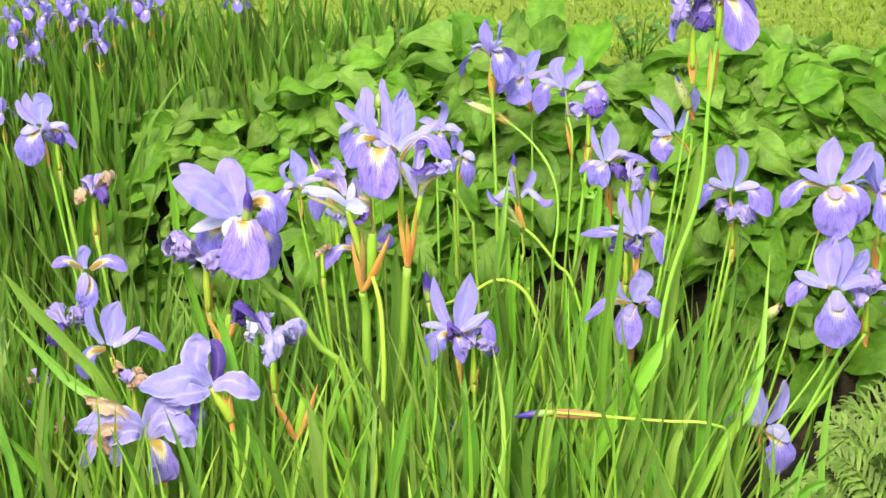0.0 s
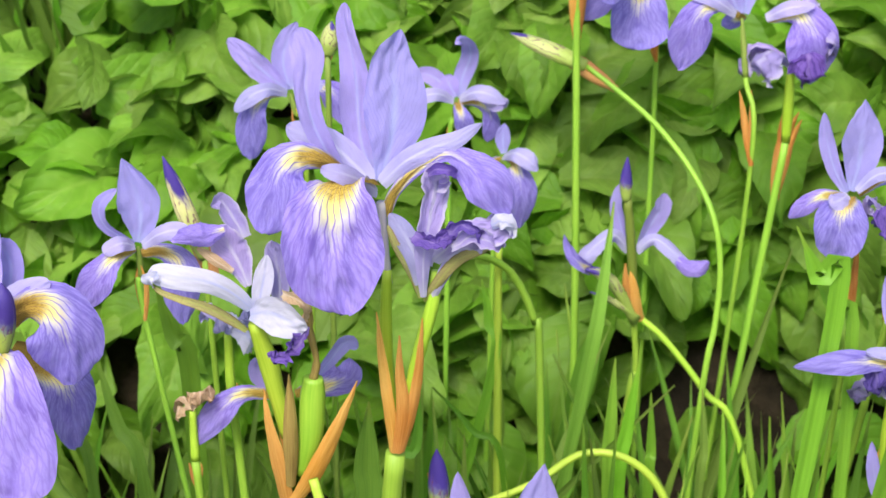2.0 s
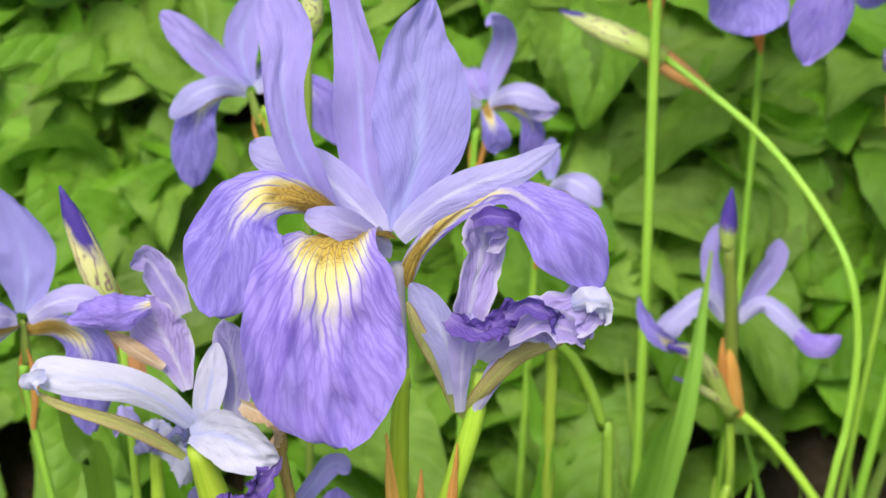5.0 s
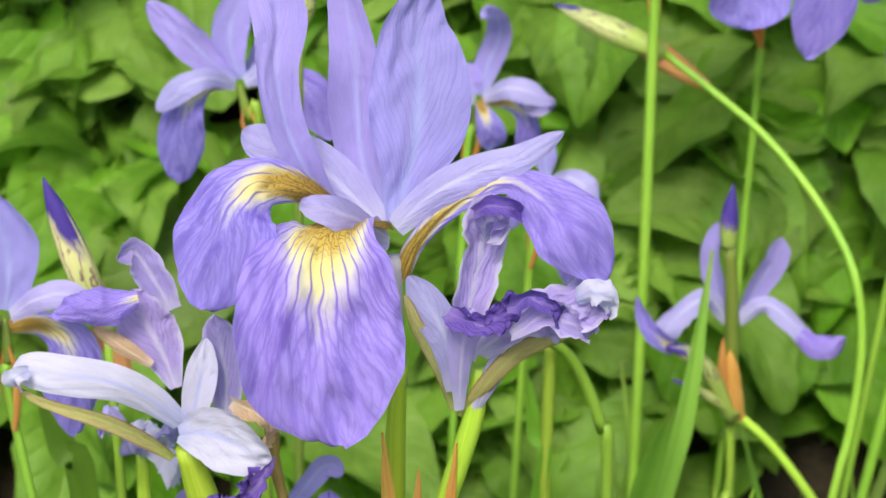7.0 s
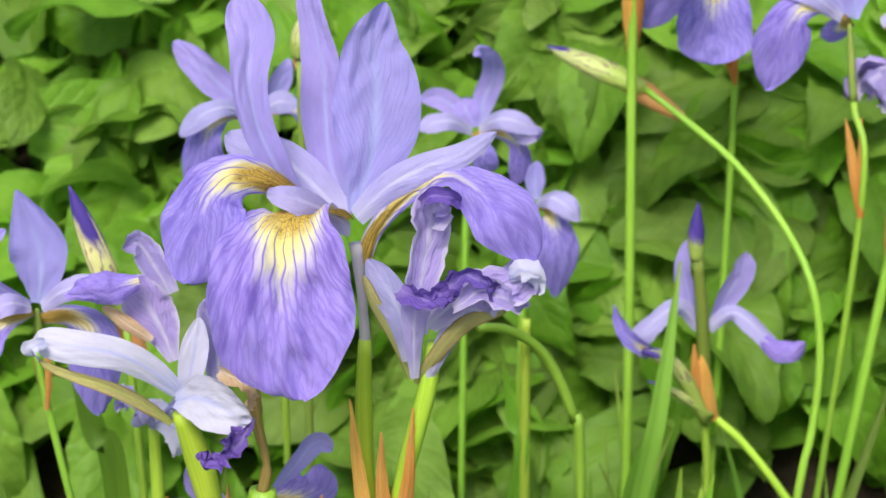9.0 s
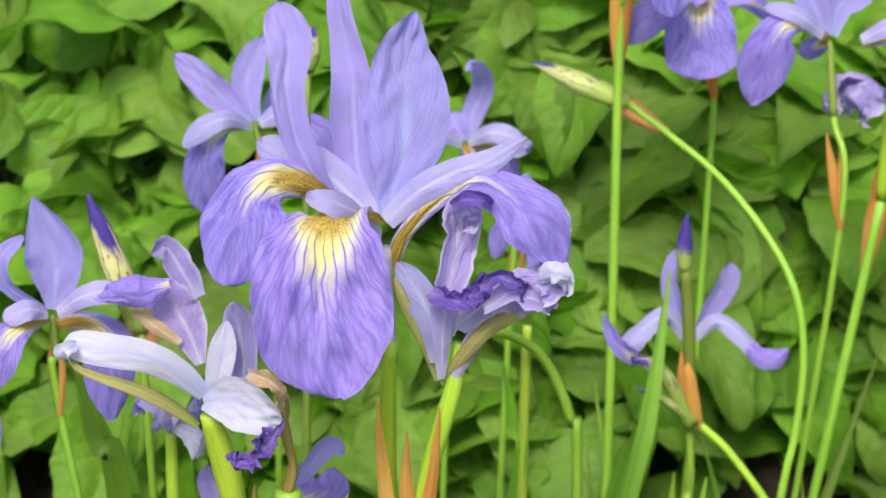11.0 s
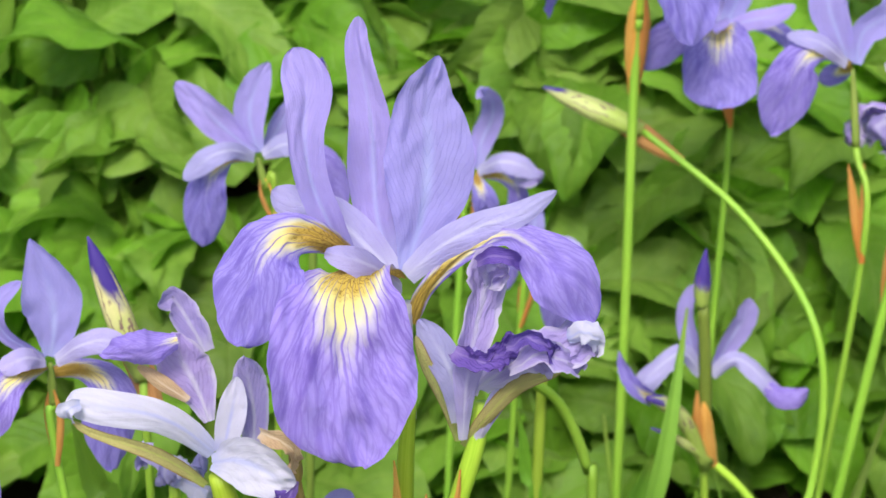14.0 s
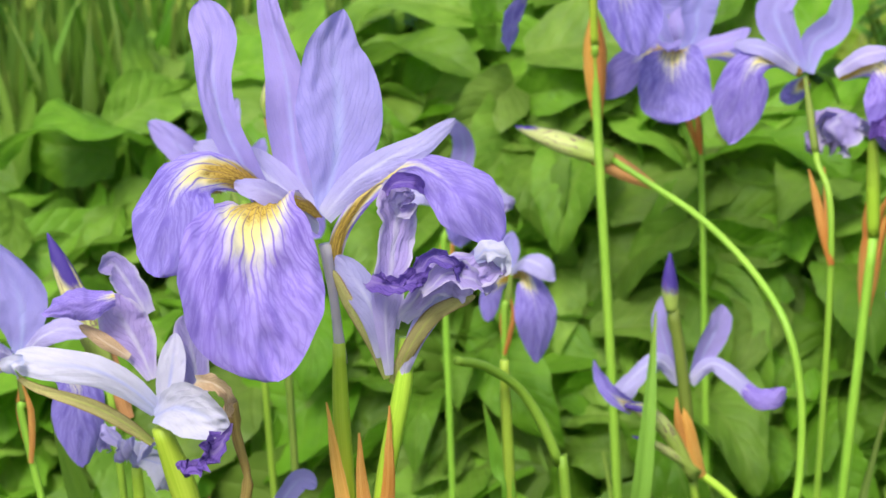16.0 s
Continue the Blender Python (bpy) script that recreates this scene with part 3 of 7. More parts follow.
# the tall iris that the camera comes up to
def hero():
    f = foot_of(-0.012, 0.03)
    top = thing("iris", f, "tall violet-blue iris with yellow-veined falls in full bloom", "flower", "irises in bloom")
    P = lambda nm, mat, sp, hw, lab="", **kw: part(nm, (*petal(sp, hw, origin=f, **kw), mat), top, lab)
    front = P("fall", M_FALL, [(0.00256, -0.002, 0.3764), (-0.003, -0.012, 0.3824), (-0.0075, -0.021, 0.3839), (-0.00848, -0.027, 0.3794), (-0.00881, -0.031, 0.3714), (-0.00741, -0.034, 0.3607), (-0.00388, -0.036, 0.3479)],
      [0.00246, 0.00621, 0.00986, 0.0135, 0.0155, 0.0146, 0.00886], side=(1, 0.12, 0.05), cup=-0.10, ruffle=0.09, tip=0.16, seed=3, crease=0.05, nu=29, nv=40)
    P("fall", M_FALL, [(-0.00245, 0, 0.376), (-0.01166, -0.009, 0.3875), (-0.01897, -0.014, 0.3912), (-0.02439, -0.018, 0.389), (-0.02687, -0.022, 0.3823), (-0.03061, -0.024, 0.3696)],
      [0.00158, 0.00293, 0.00513, 0.00851, 0.0104, 0.00752], face=(-0.35, -1, 0.45), cup=-0.12, ruffle=0.09, tip=0.2, seed=5, crease=0.05, nu=25, nv=34)
    P("fall", M_FALL, [(0.00619, 0, 0.3654), (0.00957, -0.002, 0.3749), (0.01706, -0.004, 0.3838), (0.02649, -0.006, 0.3892), (0.03374, -0.009, 0.3856), (0.03959, -0.012, 0.3808), (0.04589, -0.012, 0.3714)],
      [0.00177, 0.00193, 0.00209, 0.0026, 0.00622, 0.00759, 0.00555], face=(0.25, -1, 0.35), cup=-0.18, ruffle=0.10, tip=0.18, seed=8, crease=0.05, nu=23, nv=36, vshift=0.11)
    P("standard", M_STANDARD, [(0.00463, 0, 0.3779), (0.00749, 0.003, 0.3865), (0.00912, 0.006, 0.3962), (0.00935, 0.009, 0.4054), (0.0087, 0.012, 0.4145), (0.01138, 0.014, 0.4233)],
      [0.00158, 0.00597, 0.00982, 0.00945, 0.00647, 0.00105], face=(0.15, -1, 0.1), cup=0.12, ruffle=0.05, tip=0.06, seed=11, crease=-0.10, nu=23, nv=32)
    P("standard", M_STANDARD, [(0.00302, 0.005, 0.3762), (-0.00127, 0.01, 0.3849), (-0.00277, 0.013, 0.3955), (-0.00334, 0.015, 0.4061), (-0.00498, 0.017, 0.4156), (-0.0066, 0.018, 0.4235), (-0.00648, 0.019, 0.4305)],
      [0.0016, 0.00426, 0.00549, 0.00494, 0.00369, 0.00298, 0.00175], face=(-0.25, -1, 0.1), cup=0.16, ruffle=0.06, tip=0.10, seed=13, crease=-0.10, nu=21, nv=30)
    P("standard", M_STANDARD, [(-0.00714, -0.003, 0.3795), (-0.01192, -0.006, 0.3906), (-0.01602, -0.007, 0.4015), (-0.01734, -0.006, 0.4108), (-0.01707, -0.003, 0.42), (-0.02016, 0.001, 0.428)],
      [0.0021, 0.00329, 0.0036, 0.00393, 0.00512, 0.00375], face=(0.3, -1, 0.1), cup=0.22, ruffle=0.08, tip=0.13, seed=17, crease=-0.16, twist=0.15, nu=21, nv=30)
    P("style_arm", M_STYLE, [(0.00399, -0.003, 0.3757), (-0.00051, -0.01, 0.3816), (-0.00615, -0.016, 0.3866), (-0.01281, -0.018, 0.3889)],
      [0.00246, 0.00381, 0.00359, 0.00204], face=(-0.1, -0.75, 0.7), cup=-0.3, ruffle=0.12, tip=0.2, seed=19)
    P("style_arm", M_STYLE, [(0.00284, 0, 0.3764), (-0.00414, 0.002, 0.3831), (-0.01183, 0.004, 0.3892), (-0.01938, 0.005, 0.3914), (-0.02498, 0.006, 0.3941)],
      [0.00246, 0.00457, 0.00457, 0.00422, 0.00228], face=(-0.1, -0.8, 0.5), cup=-0.2, ruffle=0.08, tip=0.12, seed=23)
    P("style_arm", M_STYLE, [(0.005, -0.001, 0.3771), (0.01235, -0.003, 0.3851), (0.02024, -0.004, 0.39), (0.02858, -0.005, 0.3935), (0.03685, -0.005, 0.3992)],
      [0.00228, 0.00331, 0.00347, 0.00277, 0.00103], face=(0.1, -0.8, 0.45), cup=-0.2, ruffle=0.05, tip=0.12, seed=29)
    part("flower_tube", (*tube([(0.00665, 0.002, 0.3411), (0.006, 0.001, 0.356), (0.00487, 0, 0.3704)], [0.0015, 0.0011, 0.0016], 10, 10, f), M_TUBE), top, "greyish violet flower tube")
    part("ovary", (*tube([(0.00818, 0.002, 0.2917), (0.00607, 0.002, 0.3085), (0.00579, 0.002, 0.3274), (0.00643, 0.001, 0.3463)], [0.0018, 0.0022, 0.0021, 0.0015], 12, 14, f), M_OVARY), top, "smooth yellow-green ovary")
    part("ovary", (*tube([(0.01097, -0.002, 0.2912), (0.016, -0.003, 0.3154), (0.02126, -0.004, 0.3368), (0.02238, -0.004, 0.3482)], [0.0016, 0.0022, 0.0022, 0.0015], 12, 14, f), M_OVARY), top, "smooth yellow-green ovary")
    O = "orange-brown papery spathe"
    P("spathe", M_SPATHE, [(0.0081, -0.003, 0.2805), (0.00653, -0.005, 0.2975), (0.00454, -0.005, 0.3164), (0.00311, -0.004, 0.3335)], [0.0018, 0.0022, 0.0016, 0.0002], O, face=(-0.3, -1, 0.1), cup=-0.5, tip=0, crumple=0.06, seed=1)
    P("spathe", M_SPATHE, [(0.00947, -0.004, 0.281), (0.01162, -0.007, 0.2984), (0.01053, -0.007, 0.3126), (0.0105, -0.007, 0.3266)], [0.00193, 0.00235, 0.0015, 0.000214], O, face=(0.1, -1, 0.1), cup=-0.5, tip=0, crumple=0.06, seed=2)
    P("spathe", M_SPATHE, [(0.01036, -0.004, 0.2815), (0.01437, -0.006, 0.2979), (0.017, -0.007, 0.3149), (0.01789, -0.007, 0.333)], [0.0017, 0.0021, 0.0015, 0.0002], O, face=(0.3, -1, 0.1), cup=-0.5, tip=0, crumple=0.12, seed=3)
    part("stem", (*tube([f, (-0.00878, 0.018, 0.1316), (0.00183, 0.008, 0.2059), (0.00857, 0, 0.2793)], [0.0042, 0.0040, 0.0036, 0.0034], 12, 24, f), M_STEM), top)
    # the second flower out of the same spathe, already withering
    W = "withering violet petal, curled and crumpled"
    P("wilted_petal", M_HAFT, [(0.01777, -0.004, 0.3385), (0.01459, -0.006, 0.3482), (0.00962, -0.008, 0.3591), (0.00717, -0.008, 0.366)], [0.0011, 0.0015, 0.0014, 0.0006], "withered yellow-green petal haft", face=(-0.2, -1, 0.4), cup=-0.3, tip=0.1, crumple=0.05, seed=4)
    P("wilted_petal", M_HAFT, [(0.01906, -0.004, 0.3371), (0.02342, -0.008, 0.3465), (0.03016, -0.01, 0.3553), (0.03941, -0.01, 0.3589)], [0.0013, 0.0018, 0.0019, 0.0010], "withered yellow-green petal haft", face=(0.2, -1, 0.4), cup=-0.3, tip=0.1, crumple=0.05, seed=5)
    P("wilted_petal", M_WILT, [(0.01924, -0.006, 0.3511), (0.02016, -0.006, 0.3651), (0.02232, -0.005, 0.3756), (0.02311, -0.006, 0.3821), (0.0267, -0.01, 0.3835)], [0.002, 0.00375, 0.00425, 0.005, 0.00275], W, face=(0.1, -1, 0.1), cup=0.4, ruffle=0.3, crumple=0.28, seed=6, nu=21, nv=28)
    P("wilted_petal", M_DARKWILT, [(0.01585, -0.011, 0.364), (0.01955, -0.014, 0.3628), (0.02444, -0.014, 0.3635), (0.02898, -0.012, 0.366)], [0.0015, 0.0025, 0.0025, 0.00175], "dark violet shrivelled petal", face=(0, -1, 0.5), cup=0.8, ruffle=0.5, crumple=1.1, seed=7, nu=21, nv=26)
    P("wilted_petal", M_WILT, [(0.02147, -0.009, 0.3541), (0.02875, -0.013, 0.363), (0.03729, -0.013, 0.3658), (0.04654, -0.012, 0.3654)], [0.002, 0.004, 0.005, 0.00375], "pale crumpled petal", face=(0.1, -0.9, 0.6), cup=-0.5, ruffle=0.5, crumple=0.4, seed=9, nu=21, nv=26)
    P("wilted_petal", M_WILT, [(0.02752, -0.015, 0.3613), (0.0335, -0.017, 0.3658), (0.04027, -0.016, 0.3639), (0.04289, -0.014, 0.3609)], [0.00125, 0.00275, 0.00225, 0.001], "whitish withered petal", face=(0.1, -0.9, 0.6), cup=0.6, ruffle=0.5, crumple=0.6, seed=10)
    P("wilted_petal", M_STYLE, [(0.01713, -0.007, 0.3445), (0.01585, -0.008, 0.3549), (0.01209, -0.007, 0.3628), (0.00773, -0.005, 0.3687)], [0.0015, 0.00325, 0.00375, 0.00175], "pale violet petal", face=(-0.1, -1, 0.2), cup=0.1, seed=12)
    P("wilted_petal", M_STYLE, [(0.01841, -0.007, 0.3402), (0.01836, -0.009, 0.3512), (0.01895, -0.01, 0.3587), (0.02016, -0.01, 0.3643)], [0.001, 0.00225, 0.00325, 0.0015], "pale violet petal", face=(0.1, -1, 0.2), cup=-0.3, seed=14)
    P("wilted_petal", M_STYLE, [(0.02159, -0.006, 0.3397), (0.02528, -0.008, 0.3493), (0.03016, -0.009, 0.3569), (0.03382, -0.009, 0.3611)], [0.001, 0.00225, 0.00275, 0.00125], "pale violet petal", face=(0.1, -1, 0.2), cup=-0.3, seed=15)
    P("wilted_petal", M_DARKWILT, [(0.02005, -0.007, 0.3829), (0.02304, -0.011, 0.386), (0.02664, -0.012, 0.3859), (0.02926, -0.01, 0.383)], [0.001, 0.00175, 0.00175, 0.001], "dark violet rolled petal edge", face=(0, -1, 0.5), cup=0.7, ruffle=0.4, crumple=0.4, seed=31)
    P("wilted_petal", M_DARKWILT, [(0.02683, -0.015, 0.3668), (0.03037, -0.018, 0.3699), (0.03524, -0.018, 0.368), (0.03845, -0.016, 0.3635)], [0.001, 0.00187, 0.00187, 0.001], "dark violet shrivelled petal fold", face=(0, -1, 0.5), cup=0.7, ruffle=0.5, crumple=1.1, seed=32, nu=17, nv=22)
    P("wilted_petal", M_WHITE, [(0.03963, -0.014, 0.3684), (0.04252, -0.016, 0.3707), (0.04559, -0.016, 0.3694), (0.04683, -0.014, 0.3643)], [0.00125, 0.0025, 0.0025, 0.00125], "pale crumpled petal tip", face=(0.1, -1, 0.5), cup=-0.4, ruffle=0.5, crumple=0.5, seed=33, nu=17, nv=22)
    # the lens stays focused on the front fall
    front.data.transform(Matrix.Translation(f - FOCUS))
    front.location = FOCUS - f
    cam.data.dof.use_dof, cam.data.dof.focus_object, cam.data.dof.aperture_fstop = True, front, 29.0


FOCUS = np.array([-0.004, -0.02, 0.372])
hero()


# the half-withered iris beside it, with a green seed pod
def neighbour():
    f = foot_of(-0.03, 0.035)
    top = thing("iris", f, "half-withered iris with white style arms, orange spathes and seed pod", "flower", "irises in bloom")
    P = lambda nm, mat, sp, hw, lab="", **kw: part(nm, (*petal(sp, hw, origin=f, **kw), mat), top, lab)
    P("style_arm", M_WHITE, [(-0.03821, 0.004, 0.3307), (-0.04414, 0.001, 0.3378), (-0.05114, -0.002, 0.343), (-0.05973, -0.004, 0.3455), (-0.06717, -0.004, 0.3467), (-0.07056, -0.003, 0.3461)],
      [0.002, 0.00325, 0.00377, 0.00411, 0.00357, 0.00179], "white lavender-tinged style arm", face=(-0.2, -0.9, 0.55), cup=-0.25, ruffle=0.06, tip=0.1, seed=1, nu=19, nv=26)
    P("fall", M_HAFT, [(-0.0399, 0.003, 0.3231), (-0.04448, 0, 0.3284), (-0.05043, -0.003, 0.3337), (-0.05721, -0.005, 0.3373), (-0.06407, -0.006, 0.3403), (-0.0689, -0.006, 0.3433)],
      [0.000914, 0.00163, 0.0018, 0.00143, 0.00107, 0.000713], "withered haft of a fall", face=(-0.2, -0.9, 0.3), cup=0.3, tip=0.1, crumple=0.06, seed=2)
    P("wilted_petal", M_WHITE, [(-0.06686, -0.006, 0.3474), (-0.06873, -0.008, 0.3474), (-0.06989, -0.008, 0.3458), (-0.06891, -0.006, 0.3431)],
      [0.000889, 0.00177, 0.00142, 0.000714], "frilled white tip of an arm", face=(-0.3, -1, 0.3), cup=0.5, ruffle=0.4, crumple=0.5, tip=0.2, seed=22, nu=15)
    P("style_arm", M_WHITE, [(-0.03812, -0.001, 0.3307), (-0.03321, -0.006, 0.3341), (-0.02786, -0.01, 0.3347), (-0.02279, -0.012, 0.3327), (-0.01874, -0.012, 0.3313)],
      [0.00163, 0.00484, 0.00642, 0.0048, 0.00178], "white lavender-tinged style arm", side=(0.45, 0, 0.9), cup=-0.3, ruffle=0.06, tip=0.15, seed=3, nu=19, nv=24)
    P("standard", M_WHITE, [(-0.03577, 0.002, 0.3325), (-0.03453, 0.003, 0.3384), (-0.03348, 0.004, 0.3441), (-0.03273, 0.006, 0.3492)],
      [0.00218, 0.00326, 0.00307, 0.000903], face=(0.1, -1, 0.2), cup=0.3, tip=0.1, seed=4)
    P("standard", M_WILT, [(-0.02923, 0.006, 0.3311), (-0.0291, 0.008, 0.3389), (-0.03045, 0.01, 0.346), (-0.0313, 0.01, 0.3523)],
      [0.00256, 0.00328, 0.004, 0.00254], face=(0.2, -1, 0.2), cup=0.2, ruffle=0.15, seed=5, nu=17)
    P("standard", M_WILT, [(-0.03907, 0.005, 0.3383), (-0.04206, 0.006, 0.3466), (-0.0455, 0.007, 0.3525), (-0.04745, 0.008, 0.3592)],
      [0.00127, 0.0047, 0.00596, 0.00324], "wilting violet standard", face=(0, -1, 0.2), cup=0.2, ruffle=0.15, crumple=0.08, seed=6, nu=19)
    P("wilted_petal", M_FALL, [(-0.04572, 0.002, 0.3598), (-0.05076, -0.001, 0.3596), (-0.05633, -0.002, 0.3597), (-0.06257, 0.001, 0.3568)],
      [0.00178, 0.00391, 0.00355, 0.00196], "rolled dark violet petal", face=(0, -0.9, 0.5), cup=-0.7, ruffle=0.25, crumple=0.15, tip=0.2, vshift=0.5, seed=7, nu=21, nv=24)
    P("wilted_petal", M_WILT, [(-0.04055, 0.012, 0.3525), (-0.04397, 0.013, 0.3594), (-0.04733, 0.013, 0.3649), (-0.05113, 0.011, 0.3642)],
      [0.00254, 0.00344, 0.00271, 0.00144], "crumpled violet petal", face=(0.1, -1, 0.3), cup=0.4, ruffle=0.3, crumple=0.2, seed=24, nu=17)
    P("wilted_petal", M_DRY, [(-0.04367, 0.003, 0.3444), (-0.04913, 0.002, 0.3488), (-0.05497, 0.003, 0.3528)],
      [0.000902, 0.0018, 0.000898], "beige papery petal back", face=(-0.1, -1, 0.3), cup=-0.4, crumple=0.1, tip=0.1, seed=25)
    P("wilted_petal", M_DARKWILT, [(-0.01907, -0.01, 0.3307), (-0.02111, -0.013, 0.3274), (-0.02417, -0.014, 0.3247), (-0.02822, -0.012, 0.3205)],
      [0.00107, 0.0016, 0.00178, 0.00108], "dark violet shrivelled petal", face=(0, -1, 0.3), cup=0.7, ruffle=1.2, crumple=2.4, seed=8, nu=17, nv=24)
    P("wilted_petal", M_DRY, [(-0.02705, -0.004, 0.3401), (-0.02273, -0.009, 0.3407), (-0.01955, -0.01, 0.3378), (-0.0188, -0.008, 0.3319)],
      [0.00125, 0.00213, 0.00196, 0.00107], "brown dried petal remains", face=(0, -1, 0.3), cup=0.6, ruffle=0.5, crumple=0.8, seed=9)
    part("ovary", (*tube([(-0.02737, 0, 0.2856), (-0.0304, 0, 0.3001), (-0.03339, 0, 0.3145), (-0.03679, -0.002, 0.3283)], [0.0026, 0.0029, 0.0034, 0.0022], 12, 14, f), M_OVARY), top, "swollen yellow-green ovary")
    part("seed_pod", (*tube([(-0.02265, -0.003, 0.2724), (-0.01951, -0.004, 0.2875), (-0.01846, -0.004, 0.3019), (-0.01792, -0.004, 0.3095)], [0.00214, 0.00407, 0.00428, 0.00321], 12, 14, f, 0.9), M_POD), top, "green three-sided seed pod")
    part("withered_thread", (*tube([(-0.01794, -0.004, 0.3091), (-0.01678, -0.004, 0.3161), (-0.01863, -0.003, 0.3251), (-0.0194, -0.002, 0.334)], [0.00171, 0.00107, 0.00128, 0.0015], 8, 12, f, 1.0, 0.5), M_THREAD), top, "brown withered flower thread")
    O = "orange-brown papery spathe"
    P("spathe", M_SPATHE, [(-0.02819, -0.004, 0.2601), (-0.03019, -0.007, 0.277), (-0.03275, -0.007, 0.2915), (-0.03462, -0.005, 0.3059)], [0.00235, 0.003, 0.00171, 0.000214], O, face=(-0.3, -1, 0.1), cup=-0.4, tip=0, crumple=0.08, seed=11)
    P("spathe", M_SPATHE, [(-0.02617, -0.006, 0.2617), (-0.01879, -0.009, 0.2743), (-0.01038, -0.01, 0.2928), (-0.0031, -0.009, 0.3113)], [0.00193, 0.00321, 0.00235, 0.000214], O, face=(0.3, -1, 0.1), cup=-0.5, tip=0, crumple=0.08, seed=12)
    P("spathe", M_THREAD, [(-0.0266, -0.007, 0.2696), (-0.02592, -0.009, 0.2852), (-0.02569, -0.009, 0.2996), (-0.0256, -0.008, 0.3129)], [0.00171, 0.00257, 0.00193, 0.000214], "dark tip of a late bud", face=(0, -1, 0.1), cup=-0.8, tip=0, seed=13)
    part("stem", (*tube([f, (-0.02798, 0.012, 0.1949), (-0.02653, 0.006, 0.2366), (-0.02818, 0, 0.2585)], [0.0042, 0.004, 0.0036, 0.0034], 10, 20, f), M_STEM), top)


neighbour()

# the large iris nodding on a curved stem
def nodding():
    f = foot_of(-0.05, 0.01)
    top = thing("iris", f, "large violet-blue iris nodding on a curved stem", "flower", "irises in bloom")
    P = lambda nm, mat, sp, hw, lab="", **kw: part(nm, (*petal(sp, hw, origin=f, **kw), mat), top, lab)
    P("fall", M_FALL, [(-0.122, -0.012, 0.3252), (-0.1173, -0.028, 0.3284), (-0.1143, -0.04, 0.3235), (-0.1138, -0.045, 0.3101), (-0.1146, -0.049, 0.2977), (-0.1157, -0.051, 0.2889)], [0.00352, 0.00879, 0.0147, 0.0188, 0.0188, 0.0147], vshift=0.18, side=(1, 0, 0.05), cup=-0.08, ruffle=0.05, tip=0.2, seed=3, nu=21, nv=26)
    P("fall", M_FALL, [(-0.1176, -0.012, 0.3296), (-0.1075, -0.018, 0.3409), (-0.0982, -0.022, 0.3416), (-0.09325, -0.024, 0.3314), (-0.09306, -0.022, 0.3161)], [0.00293, 0.00527, 0.0105, 0.0123, 0.0082], face=(0.4, -1, 0.3), cup=-0.2, ruffle=0.06, tip=0.2, seed=4, nu=17, nv=22)
    P("fall", M_FALL, [(-0.1161, -0.005, 0.3202), (-0.1069, 0, 0.3104), (-0.09985, 0, 0.3008), (-0.09938, 0.002, 0.2784)], [0.00293, 0.00645, 0.00938, 0.00586], face=(0.4, -1, 0.1), cup=-0.2, ruffle=0.08, tip=0.25, seed=5)
    P("fall", M_FALL, [(-0.1317, 0, 0.3201), (-0.1435, 0.006, 0.3133), (-0.152, 0.008, 0.303), (-0.1593, 0.008, 0.2837)], [0.00293, 0.00762, 0.0123, 0.00703], face=(-0.4, -1, 0.1), cup=-0.2, ruffle=0.1, tip=0.25, seed=6)
    P("standard", M_STANDARD, [(-0.1246, -0.01, 0.3267), (-0.1387, -0.014, 0.3407), (-0.1536, -0.016, 0.3538), (-0.1734, -0.014, 0.3585)], [0.0041, 0.0129, 0.0147, 0.00352], face=(-0.2, -0.8, 0.6), cup=0.12, ruffle=0.08, tip=0.12, seed=7, nu=17, nv=22, crease=-0.08)
    P("standard", M_STANDARD, [(-0.1283, 0, 0.3264), (-0.1428, 0.004, 0.3424), (-0.1571, 0.006, 0.3559), (-0.1709, 0.008, 0.3662)], [0.00352, 0.0105, 0.00879, 0.00234], face=(-0.2, -1, 0.4), cup=0.15, ruffle=0.08, tip=0.12, seed=8, crease=-0.08)
    P("standard", M_STANDARD, [(-0.1233, -0.01, 0.3283), (-0.1239, -0.008, 0.3432), (-0.1283, -0.004, 0.3573), (-0.1323, 0.002, 0.3727)], [0.00352, 0.00762, 0.0117, 0.00879], face=(0.1, -1, 0.2), cup=0.2, ruffle=0.08, tip=0.25, seed=9, crease=-0.08)
    P("standard", M_STANDARD, [(-0.1208, 0, 0.3279), (-0.1158, 0.002, 0.3429), (-0.1174, 0.004, 0.3509), (-0.1198, 0.004, 0.3553)], [0.00234, 0.0041, 0.00469, 0.00234], face=(0.1, -1, 0.2), cup=0.3, seed=10)
    P("style_arm", M_WHITE, [(-0.1216, -0.014, 0.3281), (-0.1229, -0.022, 0.3263), (-0.1239, -0.03, 0.3215), (-0.1237, -0.034, 0.3146)], [0.0041, 0.0082, 0.00938, 0.00469], "pale lavender style arm", side=(1, 0, 0.1), cup=-0.3, ruffle=0.1, tip=0.2, seed=11)
    P("style_arm", M_STYLE, [(-0.1194, -0.01, 0.3298), (-0.1105, -0.016, 0.3427), (-0.09879, -0.018, 0.3506)], [0.00293, 0.00527, 0.00234], face=(0.2, -0.8, 0.5), cup=-0.3, seed=12)
    P("style_arm", M_WHITE, [(-0.1271, -0.006, 0.3238), (-0.1444, -0.004, 0.3216), (-0.1651, 0, 0.3124)], [0.00293, 0.00586, 0.00293], "pale lavender style arm", face=(-0.2, -0.8, 0.5), cup=-0.3, seed=13)
